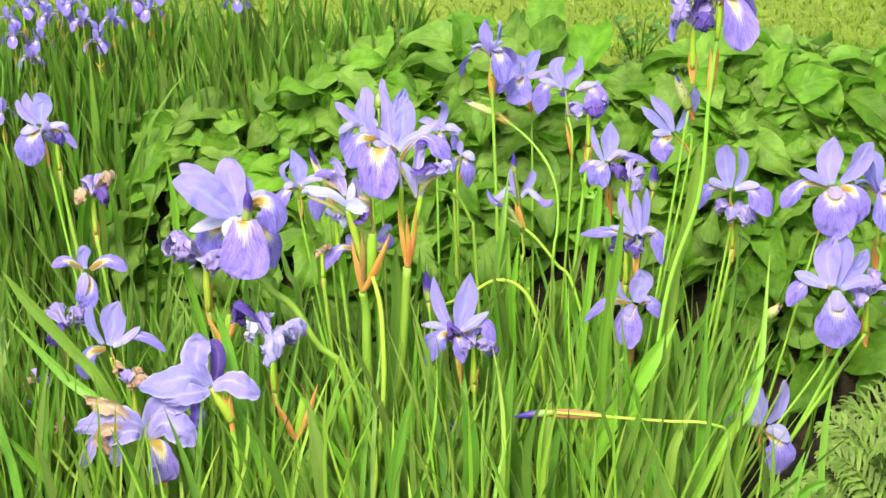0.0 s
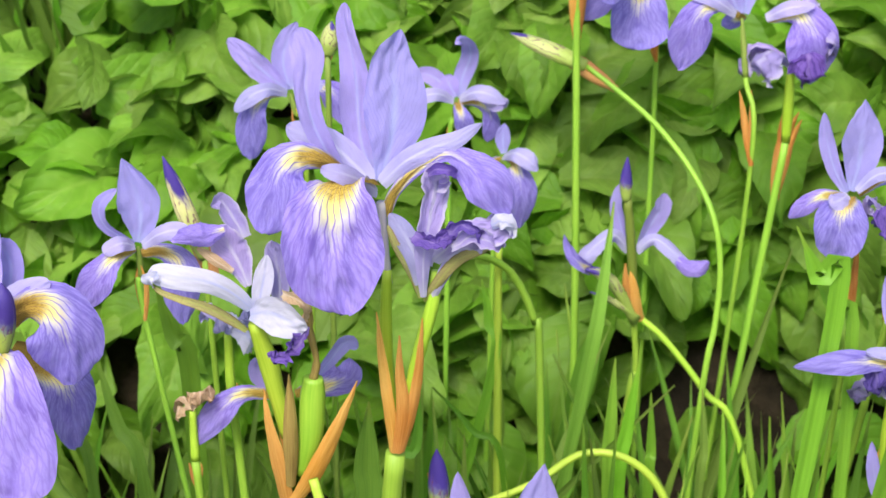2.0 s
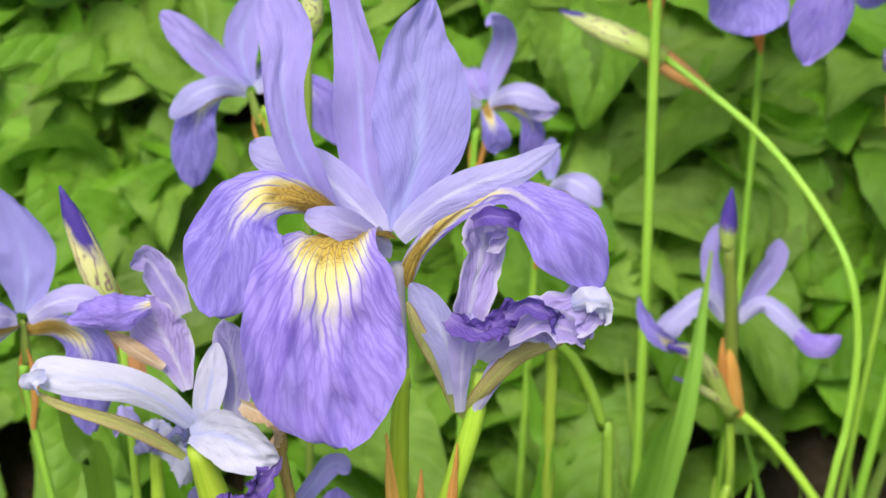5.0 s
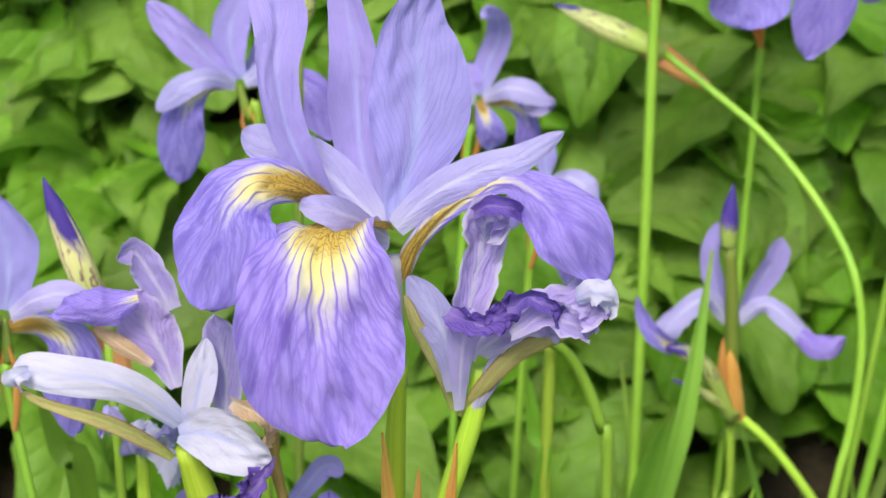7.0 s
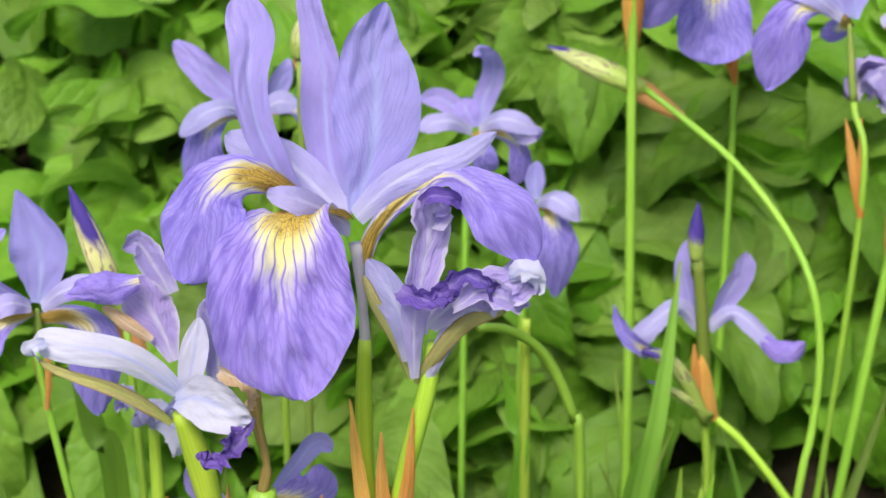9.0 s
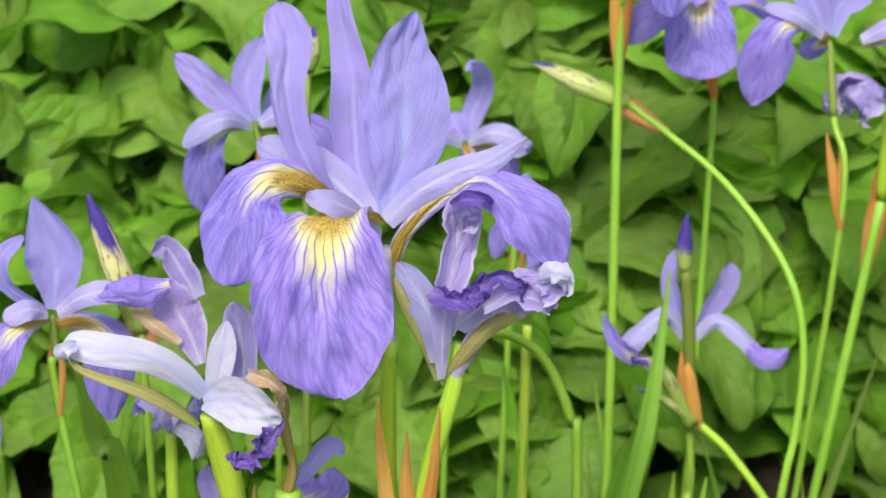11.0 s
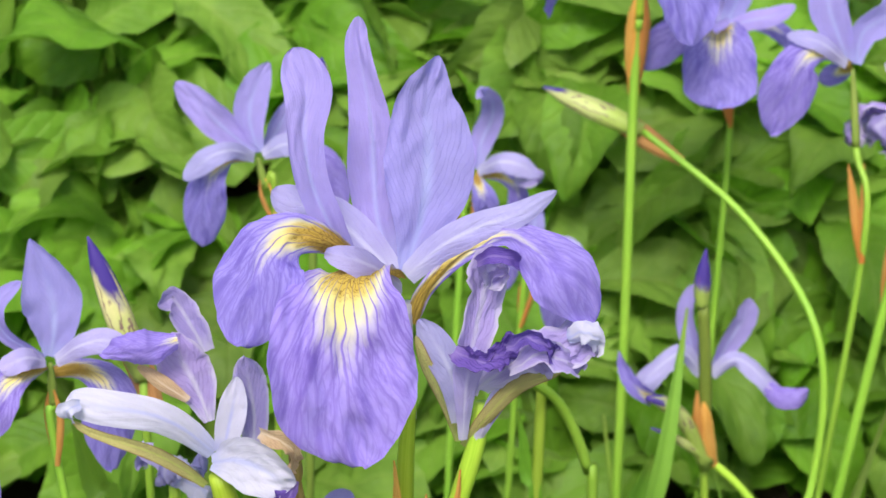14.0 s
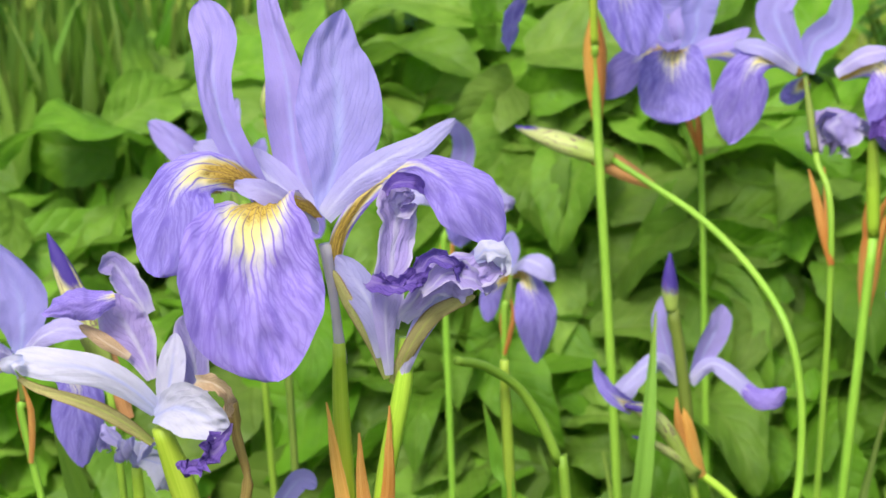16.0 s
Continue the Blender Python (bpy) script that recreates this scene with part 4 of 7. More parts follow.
    part("bud", (*tube([(-0.1158, -0.022, 0.3278), (-0.1133, -0.024, 0.3377), (-0.1123, -0.025, 0.3473), (-0.1126, -0.025, 0.353)], [0.00293, 0.00381, 0.00322, 0.000293], 10, 12, f), M_BUD_VIOLET), top, "dark violet bud beside the heart")
    part("ovary", (*tube([(-0.1078, -0.008, 0.274), (-0.1133, -0.006, 0.2887), (-0.1182, -0.006, 0.3079), (-0.1215, -0.008, 0.3238)], [0.00264, 0.00381, 0.00322, 0.00234], 10, 12, f), M_OVARY), top, "yellow-green ovary")
    part("stem", (*tube([f, (-0.04328, -0.005, 0.1815), (-0.06623, -0.01, 0.218), (-0.08314, -0.01, 0.2496), (-0.1005, -0.01, 0.2644), (-0.1082, -0.009, 0.2754)], [0.0030, 0.0029, 0.0028], 10, 24, f), M_STEM), top)


nodding()


# the irises just behind, part by part
def shaped_iris(foot, label, heart, falls=(), standards=(), styles=(), curled=(), tube_r=0.0014, low=None, stem_r=0.0011, shift=(0, 0, 0)):
    """An iris whose petals are each given by a spine, half widths and a facing."""
    f = foot_of(*foot)
    top = thing("iris", f, label, "flower", "irises in bloom")
    for nm, mat, rows in (("fall", M_FALL, falls), ("standard", M_STANDARD, standards), ("style_arm", M_STYLE, styles), ("curled_petal", M_WILT, curled)):
        for i, (sp, hw, fc) in enumerate(rows):
            way = {"side": (1, 0, 0.05)} if fc is None else {"face": fc}
            if nm == "style_arm" and fc is None:
                hw, mat = [w * 0.75 for w in hw], M_STANDARD
            part(nm, (*petal(sp, hw, origin=f, cup=0.2 if nm == "standard" else -0.2, ruffle=0.1, crumple=0.2 if nm == "curled_petal" else 0.0, tip=0.2, seed=i * 3 + len(rows), nu=15, nv=20, vshift=0.12 if nm == "fall" else 0.0, **way), mat), top)
    h = np.array(heart)
    low = np.array(low)
    neck = low * 0.4 + h * 0.6
    part("flower_tube", (*tube([neck, neck * 0.5 + h * 0.5, h], [tube_r * 0.9, tube_r * 0.85, tube_r * 0.4], 8, 10, f), M_SHEATH), top)
    spathe(top, low, h - low, min(np.linalg.norm(h - low) / 0.060, 0.72), len(label), f, slim=0.62)
    stalk(top, neck, f, stem_r, 0.0, f, None, [f * 0.55 + low * 0.45 + [0.002, 0, 0], low])
    top.location += Vector(shift)


shaped_iris((-0.03, 0.10), "violet iris with one fall hanging straight down", (-0.03284, 0.092, 0.3715),
    falls=[([(-0.03497, 0.09, 0.3721), (-0.04059, 0.085, 0.3733), (-0.04512, 0.08, 0.3698), (-0.04692, 0.08, 0.3606), (-0.04757, 0.082, 0.3483)], [0.0012, 0.0024, 0.0045, 0.006, 0.0045], (-0.1, -1, 0.2)),
           ([(-0.03071, 0.095, 0.3706), (-0.02265, 0.1, 0.3715), (-0.01511, 0.1, 0.3661), (-0.00815, 0.1, 0.3543)], [0.0012, 0.0024, 0.006, 0.0042], (0.2, -1, 0.2))],
    standards=[([(-0.03351, 0.09, 0.3736), (-0.04007, 0.09, 0.3789), (-0.04657, 0.09, 0.3849), (-0.05542, 0.092, 0.393)], [0.0015, 0.0039, 0.0048, 0.0027], (-0.1, -1, 0.2)),
               ([(-0.03255, 0.092, 0.373), (-0.03511, 0.094, 0.3816), (-0.03416, 0.096, 0.3894), (-0.02985, 0.098, 0.3976)], [0.0015, 0.0042, 0.0045, 0.0018], (0.1, -1, 0.1)),
               ([(-0.0316, 0.1, 0.3706), (-0.02726, 0.105, 0.3769), (-0.02436, 0.108, 0.3839)], [0.0012, 0.0033, 0.0012], (0.2, -1, 0.1))],
    styles=[([(-0.03344, 0.088, 0.373), (-0.03963, 0.08, 0.3774), (-0.04591, 0.077, 0.3757), (-0.05203, 0.076, 0.3699)], [0.0015, 0.0027, 0.0033, 0.0021], (-0.1, -0.9, 0.5)),
            ([(-0.03131, 0.09, 0.3729), (-0.02544, 0.088, 0.3767), (-0.01989, 0.088, 0.3757)], [0.0015, 0.0033, 0.0021], (0.1, -0.9, 0.5))],
    low=(-0.02756, 0.09, 0.3519), shift=(-0.002, 0.036, -0.0105))
shaped_iris((0.02, 0.07), "violet iris with a standard curled over at its tip", (0.03207, 0.05, 0.3777),
    falls=[([(0.03263, 0.05, 0.3771), (0.03951, 0.046, 0.3784), (0.04443, 0.044, 0.3757), (0.04582, 0.044, 0.369), (0.04436, 0.046, 0.3616)], [0.00112, 0.00168, 0.00252, 0.00364, 0.00252], (0.2, -1, 0.3)),
           ([(0.03224, 0.045, 0.3787), (0.03342, 0.038, 0.3777), (0.03524, 0.036, 0.3732), (0.03569, 0.038, 0.3681)], [0.00112, 0.00252, 0.00392, 0.0028], None)],
    standards=[([(0.03258, 0.052, 0.3783), (0.0346, 0.054, 0.3866), (0.03735, 0.054, 0.3939), (0.03681, 0.05, 0.4008), (0.03396, 0.044, 0.4045), (0.03189, 0.04, 0.4039)], [0.00168, 0.00364, 0.00364, 0.00308, 0.00224, 0.00112], (-0.2, -1, 0.1)),
               ([(0.03104, 0.055, 0.3773), (0.0264, 0.058, 0.3817), (0.02062, 0.06, 0.3848), (0.01414, 0.06, 0.3848)], [0.00112, 0.00308, 0.00336, 0.00168], (-0.1, -1, 0.3)),
               ([(0.03172, 0.052, 0.3783), (0.0292, 0.053, 0.3832), (0.02731, 0.055, 0.3863)], [0.0014, 0.00392, 0.00196], (0, -1, 0.1))],
    styles=[([(0.03109, 0.046, 0.379), (0.02511, 0.04, 0.3839), (0.01967, 0.038, 0.3839), (0.01505, 0.038, 0.3819)], [0.0014, 0.0028, 0.00308, 0.00168], (-0.1, -0.8, 0.6)),
            ([(0.0332, 0.046, 0.3795), (0.03898, 0.04, 0.3847), (0.04522, 0.038, 0.3844), (0.05141, 0.038, 0.381)], [0.0014, 0.00308, 0.00336, 0.00168], (0.1, -0.8, 0.6))],
    curled=[([(0.04377, 0.042, 0.3785), (0.04727, 0.038, 0.3798), (0.05045, 0.038, 0.381), (0.05142, 0.04, 0.3784)], [0.00112, 0.00224, 0.00224, 0.00112], (0.1, -0.9, 0.5))],
    low=(0.02918, 0.05, 0.3533), shift=(-0.0045, 0.113, -0.032))
shaped_iris((0.03, 0.08), "pale violet iris with a broad hanging fall", (0.04275, 0.06, 0.3589),
    falls=[([(0.04319, 0.06, 0.3586), (0.04646, 0.05, 0.3601), (0.04861, 0.046, 0.3563), (0.05003, 0.044, 0.3479), (0.0496, 0.048, 0.3336)], [0.00112, 0.0028, 0.00504, 0.00644, 0.0028], (0.15, -1, 0.1)),
           ([(0.04275, 0.06, 0.3581), (0.039, 0.064, 0.3552), (0.03597, 0.066, 0.3505), (0.0347, 0.066, 0.3426)], [0.00112, 0.00196, 0.00336, 0.00224], (-0.2, -1, 0.1))],
    standards=[([(0.04319, 0.06, 0.3604), (0.04276, 0.062, 0.3659), (0.04349, 0.064, 0.3714)], [0.00112, 0.00308, 0.0014], (0, -1, 0.1))],
    styles=[([(0.04281, 0.056, 0.3606), (0.04721, 0.046, 0.3661), (0.05214, 0.042, 0.3649), (0.05609, 0.042, 0.3604)], [0.0014, 0.00336, 0.00364, 0.00196], (0.1, -0.8, 0.6))],
    low=(0.03967, 0.06, 0.3338), shift=(0.003, 0.090, -0.032))
shaped_iris((0.09, 0.13), "violet iris with a round front fall over twin stems", (0.09149, 0.13, 0.3973),
    falls=[([(0.09111, 0.128, 0.3985), (0.08941, 0.118, 0.4015), (0.08804, 0.108, 0.3999), (0.0877, 0.103, 0.3942), (0.08775, 0.1, 0.3874), (0.08785, 0.098, 0.3818)], [0.00198, 0.00528, 0.00891, 0.0109, 0.0109, 0.00858], None),
           ([(0.08925, 0.128, 0.3985), (0.08237, 0.122, 0.4009), (0.0749, 0.118, 0.3972), (0.06595, 0.118, 0.3882)], [0.00165, 0.00396, 0.00594, 0.00429], (-0.3, -1, 0.4)),
           ([(0.0946, 0.132, 0.3975), (0.1045, 0.135, 0.3981), (0.1135, 0.138, 0.3938), (0.1173, 0.14, 0.3879)], [0.00132, 0.00231, 0.00297, 0.00198], (0.3, -1, 0.3))],
    standards=[([(0.08922, 0.128, 0.3989), (0.08486, 0.128, 0.406), (0.08417, 0.13, 0.4133), (0.09375, 0.132, 0.4151)], [0.00231, 0.00429, 0.00462, 0.00165], (-0.3, -1, 0.1)),
               ([(0.09378, 0.132, 0.3979), (0.09731, 0.135, 0.4052), (0.09887, 0.137, 0.4135), (0.1061, 0.138, 0.4201)], [0.00231, 0.00429, 0.00594, 0.00198], (0.2, -1, 0.1)),
               ([(0.09242, 0.136, 0.3968), (0.09279, 0.142, 0.4041), (0.09165, 0.146, 0.4128)], [0.00165, 0.00396, 0.00165], (0, -1, 0.1))],
    styles=[([(0.08936, 0.124, 0.3996), (0.08776, 0.115, 0.4036), (0.08709, 0.108, 0.4048), (0.08692, 0.104, 0.4032)], [0.00198, 0.00429, 0.00495, 0.00297], None),
            ([(0.09313, 0.128, 0.3985), (0.09959, 0.126, 0.4012), (0.1072, 0.126, 0.403), (0.1134, 0.126, 0.4062)], [0.00165, 0.00297, 0.00297, 0.00165], (0.1, -0.8, 0.6)),
            ([(0.08922, 0.128, 0.3989), (0.08296, 0.124, 0.4031), (0.0772, 0.122, 0.4051)], [0.00165, 0.00297, 0.00165], (-0.1, -0.8, 0.6))],
    low=(0.09735, 0.13, 0.3667), shift=(0.0098, 0.0525, -0.011))
shaped_iris((0.11, 0.11), "violet iris with drooping side falls on a straight stem", (0.1309, 0.12, 0.3931),
    falls=[([(0.1295, 0.118, 0.3945), (0.1209, 0.112, 0.4), (0.1134, 0.108, 0.3991), (0.1097, 0.108, 0.3892), (0.1063, 0.11, 0.3757)], [0.00132, 0.00231, 0.00561, 0.00792, 0.00495], (-0.2, -1, 0.2)),
           ([(0.1402, 0.118, 0.3934), (0.1505, 0.112, 0.3976), (0.1572, 0.108, 0.388), (0.1566, 0.11, 0.37)], [0.00174, 0.00521, 0.0109, 0.00781], (0.2, -1, 0.3)),
           ([(0.1332, 0.13, 0.3911), (0.1298, 0.138, 0.3863), (0.126, 0.14, 0.3831)], [0.00132, 0.0033, 0.00198], (-0.3, -1, 0.1))],
    standards=[([(0.1299, 0.12, 0.3947), (0.1257, 0.122, 0.4036), (0.1228, 0.124, 0.4139), (0.1309, 0.126, 0.4205)], [0.00198, 0.00462, 0.00561, 0.00198], (-0.2, -1, 0.1)),
               ([(0.132, 0.122, 0.3942), (0.1341, 0.125, 0.4029), (0.1415, 0.127, 0.4084), (0.1445, 0.13, 0.4202)], [0.00198, 0.00429, 0.00462, 0.00165], (0.2, -1, 0.1))],
    styles=[([(0.128, 0.115, 0.3961), (0.1186, 0.11, 0.4036), (0.1086, 0.11, 0.4057)], [0.00165, 0.00297, 0.00165], (-0.1, -0.8, 0.6)),
            ([(0.1393, 0.115, 0.3947), (0.1467, 0.11, 0.4002), (0.157, 0.11, 0.4014)], [0.00174, 0.00304, 0.00174], (0.1, -0.8, 0.6))],
    low=(0.1357, 0.105, 0.3387), shift=(0.006, 0.036, -0.011))

shaped_iris((-0.05, 0.07), "violet iris with level style arms and one yellow-throated fall", (-0.08166, 0.047, 0.3335),
    falls=[([(-0.08282, 0.047, 0.3335), (-0.0888, 0.036, 0.3343), (-0.09476, 0.032, 0.3272), (-0.1018, 0.034, 0.3146)], [0.00154, 0.0038, 0.00645, 0.00306], (-0.3, -1, 0.3)),
           ([(-0.0821, 0.05, 0.3294), (-0.07377, 0.05, 0.3303), (-0.06727, 0.047, 0.3265), (-0.06729, 0.046, 0.3161), (-0.06729, 0.047, 0.3036)], [0.00157, 0.00295, 0.00589, 0.00671, 0.00318], (0.2, -1, 0.2))],
    standards=[([(-0.08206, 0.05, 0.3339), (-0.08109, 0.052, 0.3412), (-0.082, 0.054, 0.3494), (-0.08697, 0.056, 0.3629)], [0.00155, 0.00579, 0.00732, 0.00153], (0.1, -1, 0.1)),
               ([(-0.08295, 0.046, 0.3352), (-0.09211, 0.044, 0.3426), (-0.09346, 0.044, 0.3503), (-0.08769, 0.046, 0.3556)], [0.00115, 0.00229, 0.00247, 0.00152], (-0.4, -1, 0.1))],
    styles=[([(-0.07995, 0.045, 0.3348), (-0.07348, 0.041, 0.3408), (-0.06681, 0.039, 0.3433), (-0.06064, 0.039, 0.3416)], [0.00154, 0.00285, 0.00322, 0.0019], (0.1, -0.8, 0.6)),
            ([(-0.08227, 0.044, 0.3353), (-0.08594, 0.038, 0.3388), (-0.09188, 0.035, 0.3368)], [0.00153, 0.00304, 0.00265], (-0.1, -0.8, 0.6))],
    low=(-0.08073, 0.047, 0.3057))
shaped_iris((-0.035, 0.05), "low violet iris under a seed pod, its petals spread", (-0.03124, 0.03, 0.2853),
    falls=[([(-0.0332, 0.03, 0.2846), (-0.04506, 0.024, 0.2885), (-0.05354, 0.02, 0.2831), (-0.06317, 0.022, 0.2688)], [0.00155, 0.00307, 0.00536, 0.00271], (-0.2, -1, 0.4)),
           ([(-0.02754, 0.032, 0.2842), (-0.01691, 0.034, 0.2864), (-0.00974, 0.036, 0.2893), (-0.00853, 0.038, 0.2952)], [0.00155, 0.00428, 0.00584, 0.00194], (0.2, -1, 0.2))],
    standards=[([(-0.03255, 0.034, 0.2842), (-0.03895, 0.036, 0.2893), (-0.04199, 0.038, 0.2953)], [0.00156, 0.00428, 0.00272], (-0.2, -1, 0.1)),
               ([(-0.02395, 0.036, 0.2831), (-0.01508, 0.04, 0.2942), (-0.00978, 0.042, 0.2997), (-0.00594, 0.042, 0.2971)], [0.00117, 0.00234, 0.00292, 0.00156], (0.2, -1, 0.1))],
    low=(-0.03132, 0.032, 0.2597))

shaped_iris((0.15, 0.08), "violet iris with a round front fall and a broad upright standard", (0.1695, 0.08, 0.3399),
    falls=[([(0.1679, 0.078, 0.3404), (0.1646, 0.068, 0.3402), (0.1632, 0.063, 0.3343), (0.163, 0.062, 0.3223)], [0.00261, 0.00724, 0.0098, 0.0057], None),
           ([(0.1668, 0.08, 0.3399), (0.1585, 0.076, 0.3415), (0.1521, 0.076, 0.3374), (0.1473, 0.078, 0.3323)], [0.00131, 0.00261, 0.00339, 0.00157], (-0.2, -1, 0.3)),
           ([(0.1723, 0.082, 0.34), (0.182, 0.084, 0.3453), (0.1928, 0.085, 0.3431), (0.2041, 0.084, 0.3389)], [0.00131, 0.00236, 0.00289, 0.0021], (0.2, -1, 0.4))],
    standards=[([(0.1676, 0.08, 0.3413), (0.1633, 0.082, 0.349), (0.1601, 0.084, 0.3593), (0.1585, 0.085, 0.37)], [0.00131, 0.00261, 0.00287, 0.0013], (-0.3, -1, 0.1)),
           ([(0.1697, 0.082, 0.3411), (0.1723, 0.085, 0.3506), (0.1729, 0.087, 0.3609), (0.1737, 0.089, 0.3731)], [0.00157, 0.00602, 0.00732, 0.00104], (0.1, -1, 0.1))],
    styles=[([(0.1677, 0.077, 0.3418), (0.1637, 0.07, 0.3427), (0.1595, 0.067, 0.3422)], [0.00156, 0.00362, 0.00232], (-0.1, -0.8, 0.6)),
           ([(0.1711, 0.079, 0.3422), (0.1779, 0.078, 0.3491), (0.187, 0.078, 0.3495)], [0.00131, 0.0026, 0.00182], (0.1, -0.8, 0.6))],
    low=(0.1728, 0.08, 0.2918))
shaped_iris((0.16, 0.05), "violet iris with three upright standards and level side falls", (0.1938, 0.05, 0.2862),
    falls=[([(0.1905, 0.05, 0.2851), (0.1784, 0.044, 0.2918), (0.1651, 0.041, 0.2932), (0.1469, 0.042, 0.2907)], [0.00156, 0.00309, 0.00462, 0.00154], (-0.2, -0.9, 0.6)),
           ([(0.1977, 0.05, 0.2856), (0.2064, 0.045, 0.291), (0.211, 0.042, 0.2833), (0.2137, 0.042, 0.2634)], [0.00156, 0.00309, 0.00645, 0.00338], (0.2, -1, 0.3))],
    standards=[([(0.1937, 0.05, 0.2879), (0.187, 0.052, 0.2989), (0.1828, 0.054, 0.3107), (0.1809, 0.055, 0.3261)], [0.00156, 0.0044, 0.00465, 0.00128], (-0.3, -1, 0.1)),
           ([(0.1957, 0.054, 0.2861), (0.1961, 0.057, 0.2968), (0.1941, 0.059, 0.3072), (0.1923, 0.06, 0.3202)], [0.00156, 0.00468, 0.00416, 0.00129], (0, -1, 0.1)),
           ([(0.1973, 0.051, 0.2866), (0.2001, 0.053, 0.2984), (0.201, 0.054, 0.3119), (0.202, 0.055, 0.3253)], [0.0013, 0.00311, 0.00361, 0.00128], (0.3, -1, 0.1))],
    styles=[([(0.1958, 0.047, 0.2883), (0.2018, 0.043, 0.2942), (0.2092, 0.041, 0.2938)], [0.00155, 0.00283, 0.0018], (0.1, -0.8, 0.6)),
           ([(0.1914, 0.047, 0.2881), (0.182, 0.043, 0.2949), (0.1714, 0.041, 0.2976)], [0.00155, 0.00257, 0.00154], (-0.1, -0.8, 0.6))],
    low=(0.1923, 0.05, 0.2483))
shaped_iris((0.165, 0.03), "violet iris with a long hanging front fall", (0.191, 0.03, 0.2343),
    falls=[([(0.1903, 0.027, 0.2341), (0.1865, 0.016, 0.2328), (0.1852, 0.011, 0.2215), (0.1855, 0.01, 0.2029)], [0.00259, 0.00719, 0.0118, 0.0062], None),
           ([(0.1947, 0.03, 0.2342), (0.2006, 0.026, 0.2385), (0.2067, 0.024, 0.2342), (0.2104, 0.024, 0.2238)], [0.00156, 0.00414, 0.00594, 0.00259], (0.2, -1, 0.3)),
           ([(0.1874, 0.03, 0.2343), (0.1737, 0.026, 0.2388), (0.1633, 0.024, 0.2353), (0.1494, 0.025, 0.221)], [0.00156, 0.00362, 0.00414, 0.00208], (-0.2, -1, 0.4))],
    standards=[([(0.1923, 0.032, 0.235), (0.1939, 0.035, 0.2439), (0.197, 0.038, 0.2525), (0.1952, 0.039, 0.2615)], [0.00208, 0.00781, 0.00936, 0.00311], (0.1, -1, 0.1)),
           ([(0.188, 0.031, 0.2355), (0.1804, 0.034, 0.2417), (0.1769, 0.035, 0.2527), (0.1755, 0.036, 0.2643)], [0.0013, 0.00234, 0.00259, 0.00129], (-0.3, -1, 0.1))],
    styles=[([(0.1892, 0.025, 0.2362), (0.1861, 0.016, 0.2356), (0.1845, 0.012, 0.2303)], [0.00207, 0.00487, 0.00307], None),
           ([(0.1936, 0.027, 0.2369), (0.1985, 0.024, 0.2418), (0.2036, 0.023, 0.2405)], [0.00155, 0.00258, 0.00155], (0.1, -0.8, 0.6))],
    low=(0.1874, 0.03, 0.1801))
shaped_iris((0.06, 0.0), "violet-blue iris with a wide spread front and veined falls", (0.04733, -0.005, 0.2223),
    falls=[([(0.04404, -0.007, 0.2235), (0.0365, -0.017, 0.2272), (0.02998, -0.023, 0.2227), (0.02222, -0.023, 0.2046)], [0.00252, 0.00599, 0.00944, 0.00375], (-0.3, -1, 0.4)),
           ([(0.05113, -0.005, 0.2223), (0.06234, -0.011, 0.2322), (0.07145, -0.015, 0.2331), (0.07705, -0.015, 0.2138)], [0.00202, 0.00325, 0.00623, 0.00377], (0.3, -1, 0.3)),
           ([(0.04806, -0.007, 0.2217), (0.04969, -0.017, 0.2237), (0.05085, -0.021, 0.2174), (0.05229, -0.021, 0.2046)], [0.00151, 0.004, 0.00648, 0.00301], None)],
    standards=[([(0.04812, -0.003, 0.223), (0.05232, 0.001, 0.2396), (0.05621, 0.004, 0.255), (0.0588, 0.006, 0.2718)], [0.00203, 0.00859, 0.00856, 0.001], (0.15, -1, 0.1)),
           ([(0.04609, -0.004, 0.2235), (0.03761, -0.001, 0.2351), (0.03175, 0.001, 0.2511), (0.0295, 0.002, 0.2707)], [0.00202, 0.0048, 0.00528, 0.00225], (-0.2, -1, 0.1))],
    styles=[([(0.04354, -0.009, 0.2268), (0.03159, -0.014, 0.2347), (0.01914, -0.015, 0.2354)], [0.00151, 0.00324, 0.0015], (-0.1, -0.8, 0.6)),
           ([(0.05058, -0.009, 0.2273), (0.06102, -0.014, 0.2372), (0.07388, -0.015, 0.246)], [0.00201, 0.00423, 0.00149], (0.1, -0.8, 0.6))],
    low=(0.04887, -0.005, 0.1807))
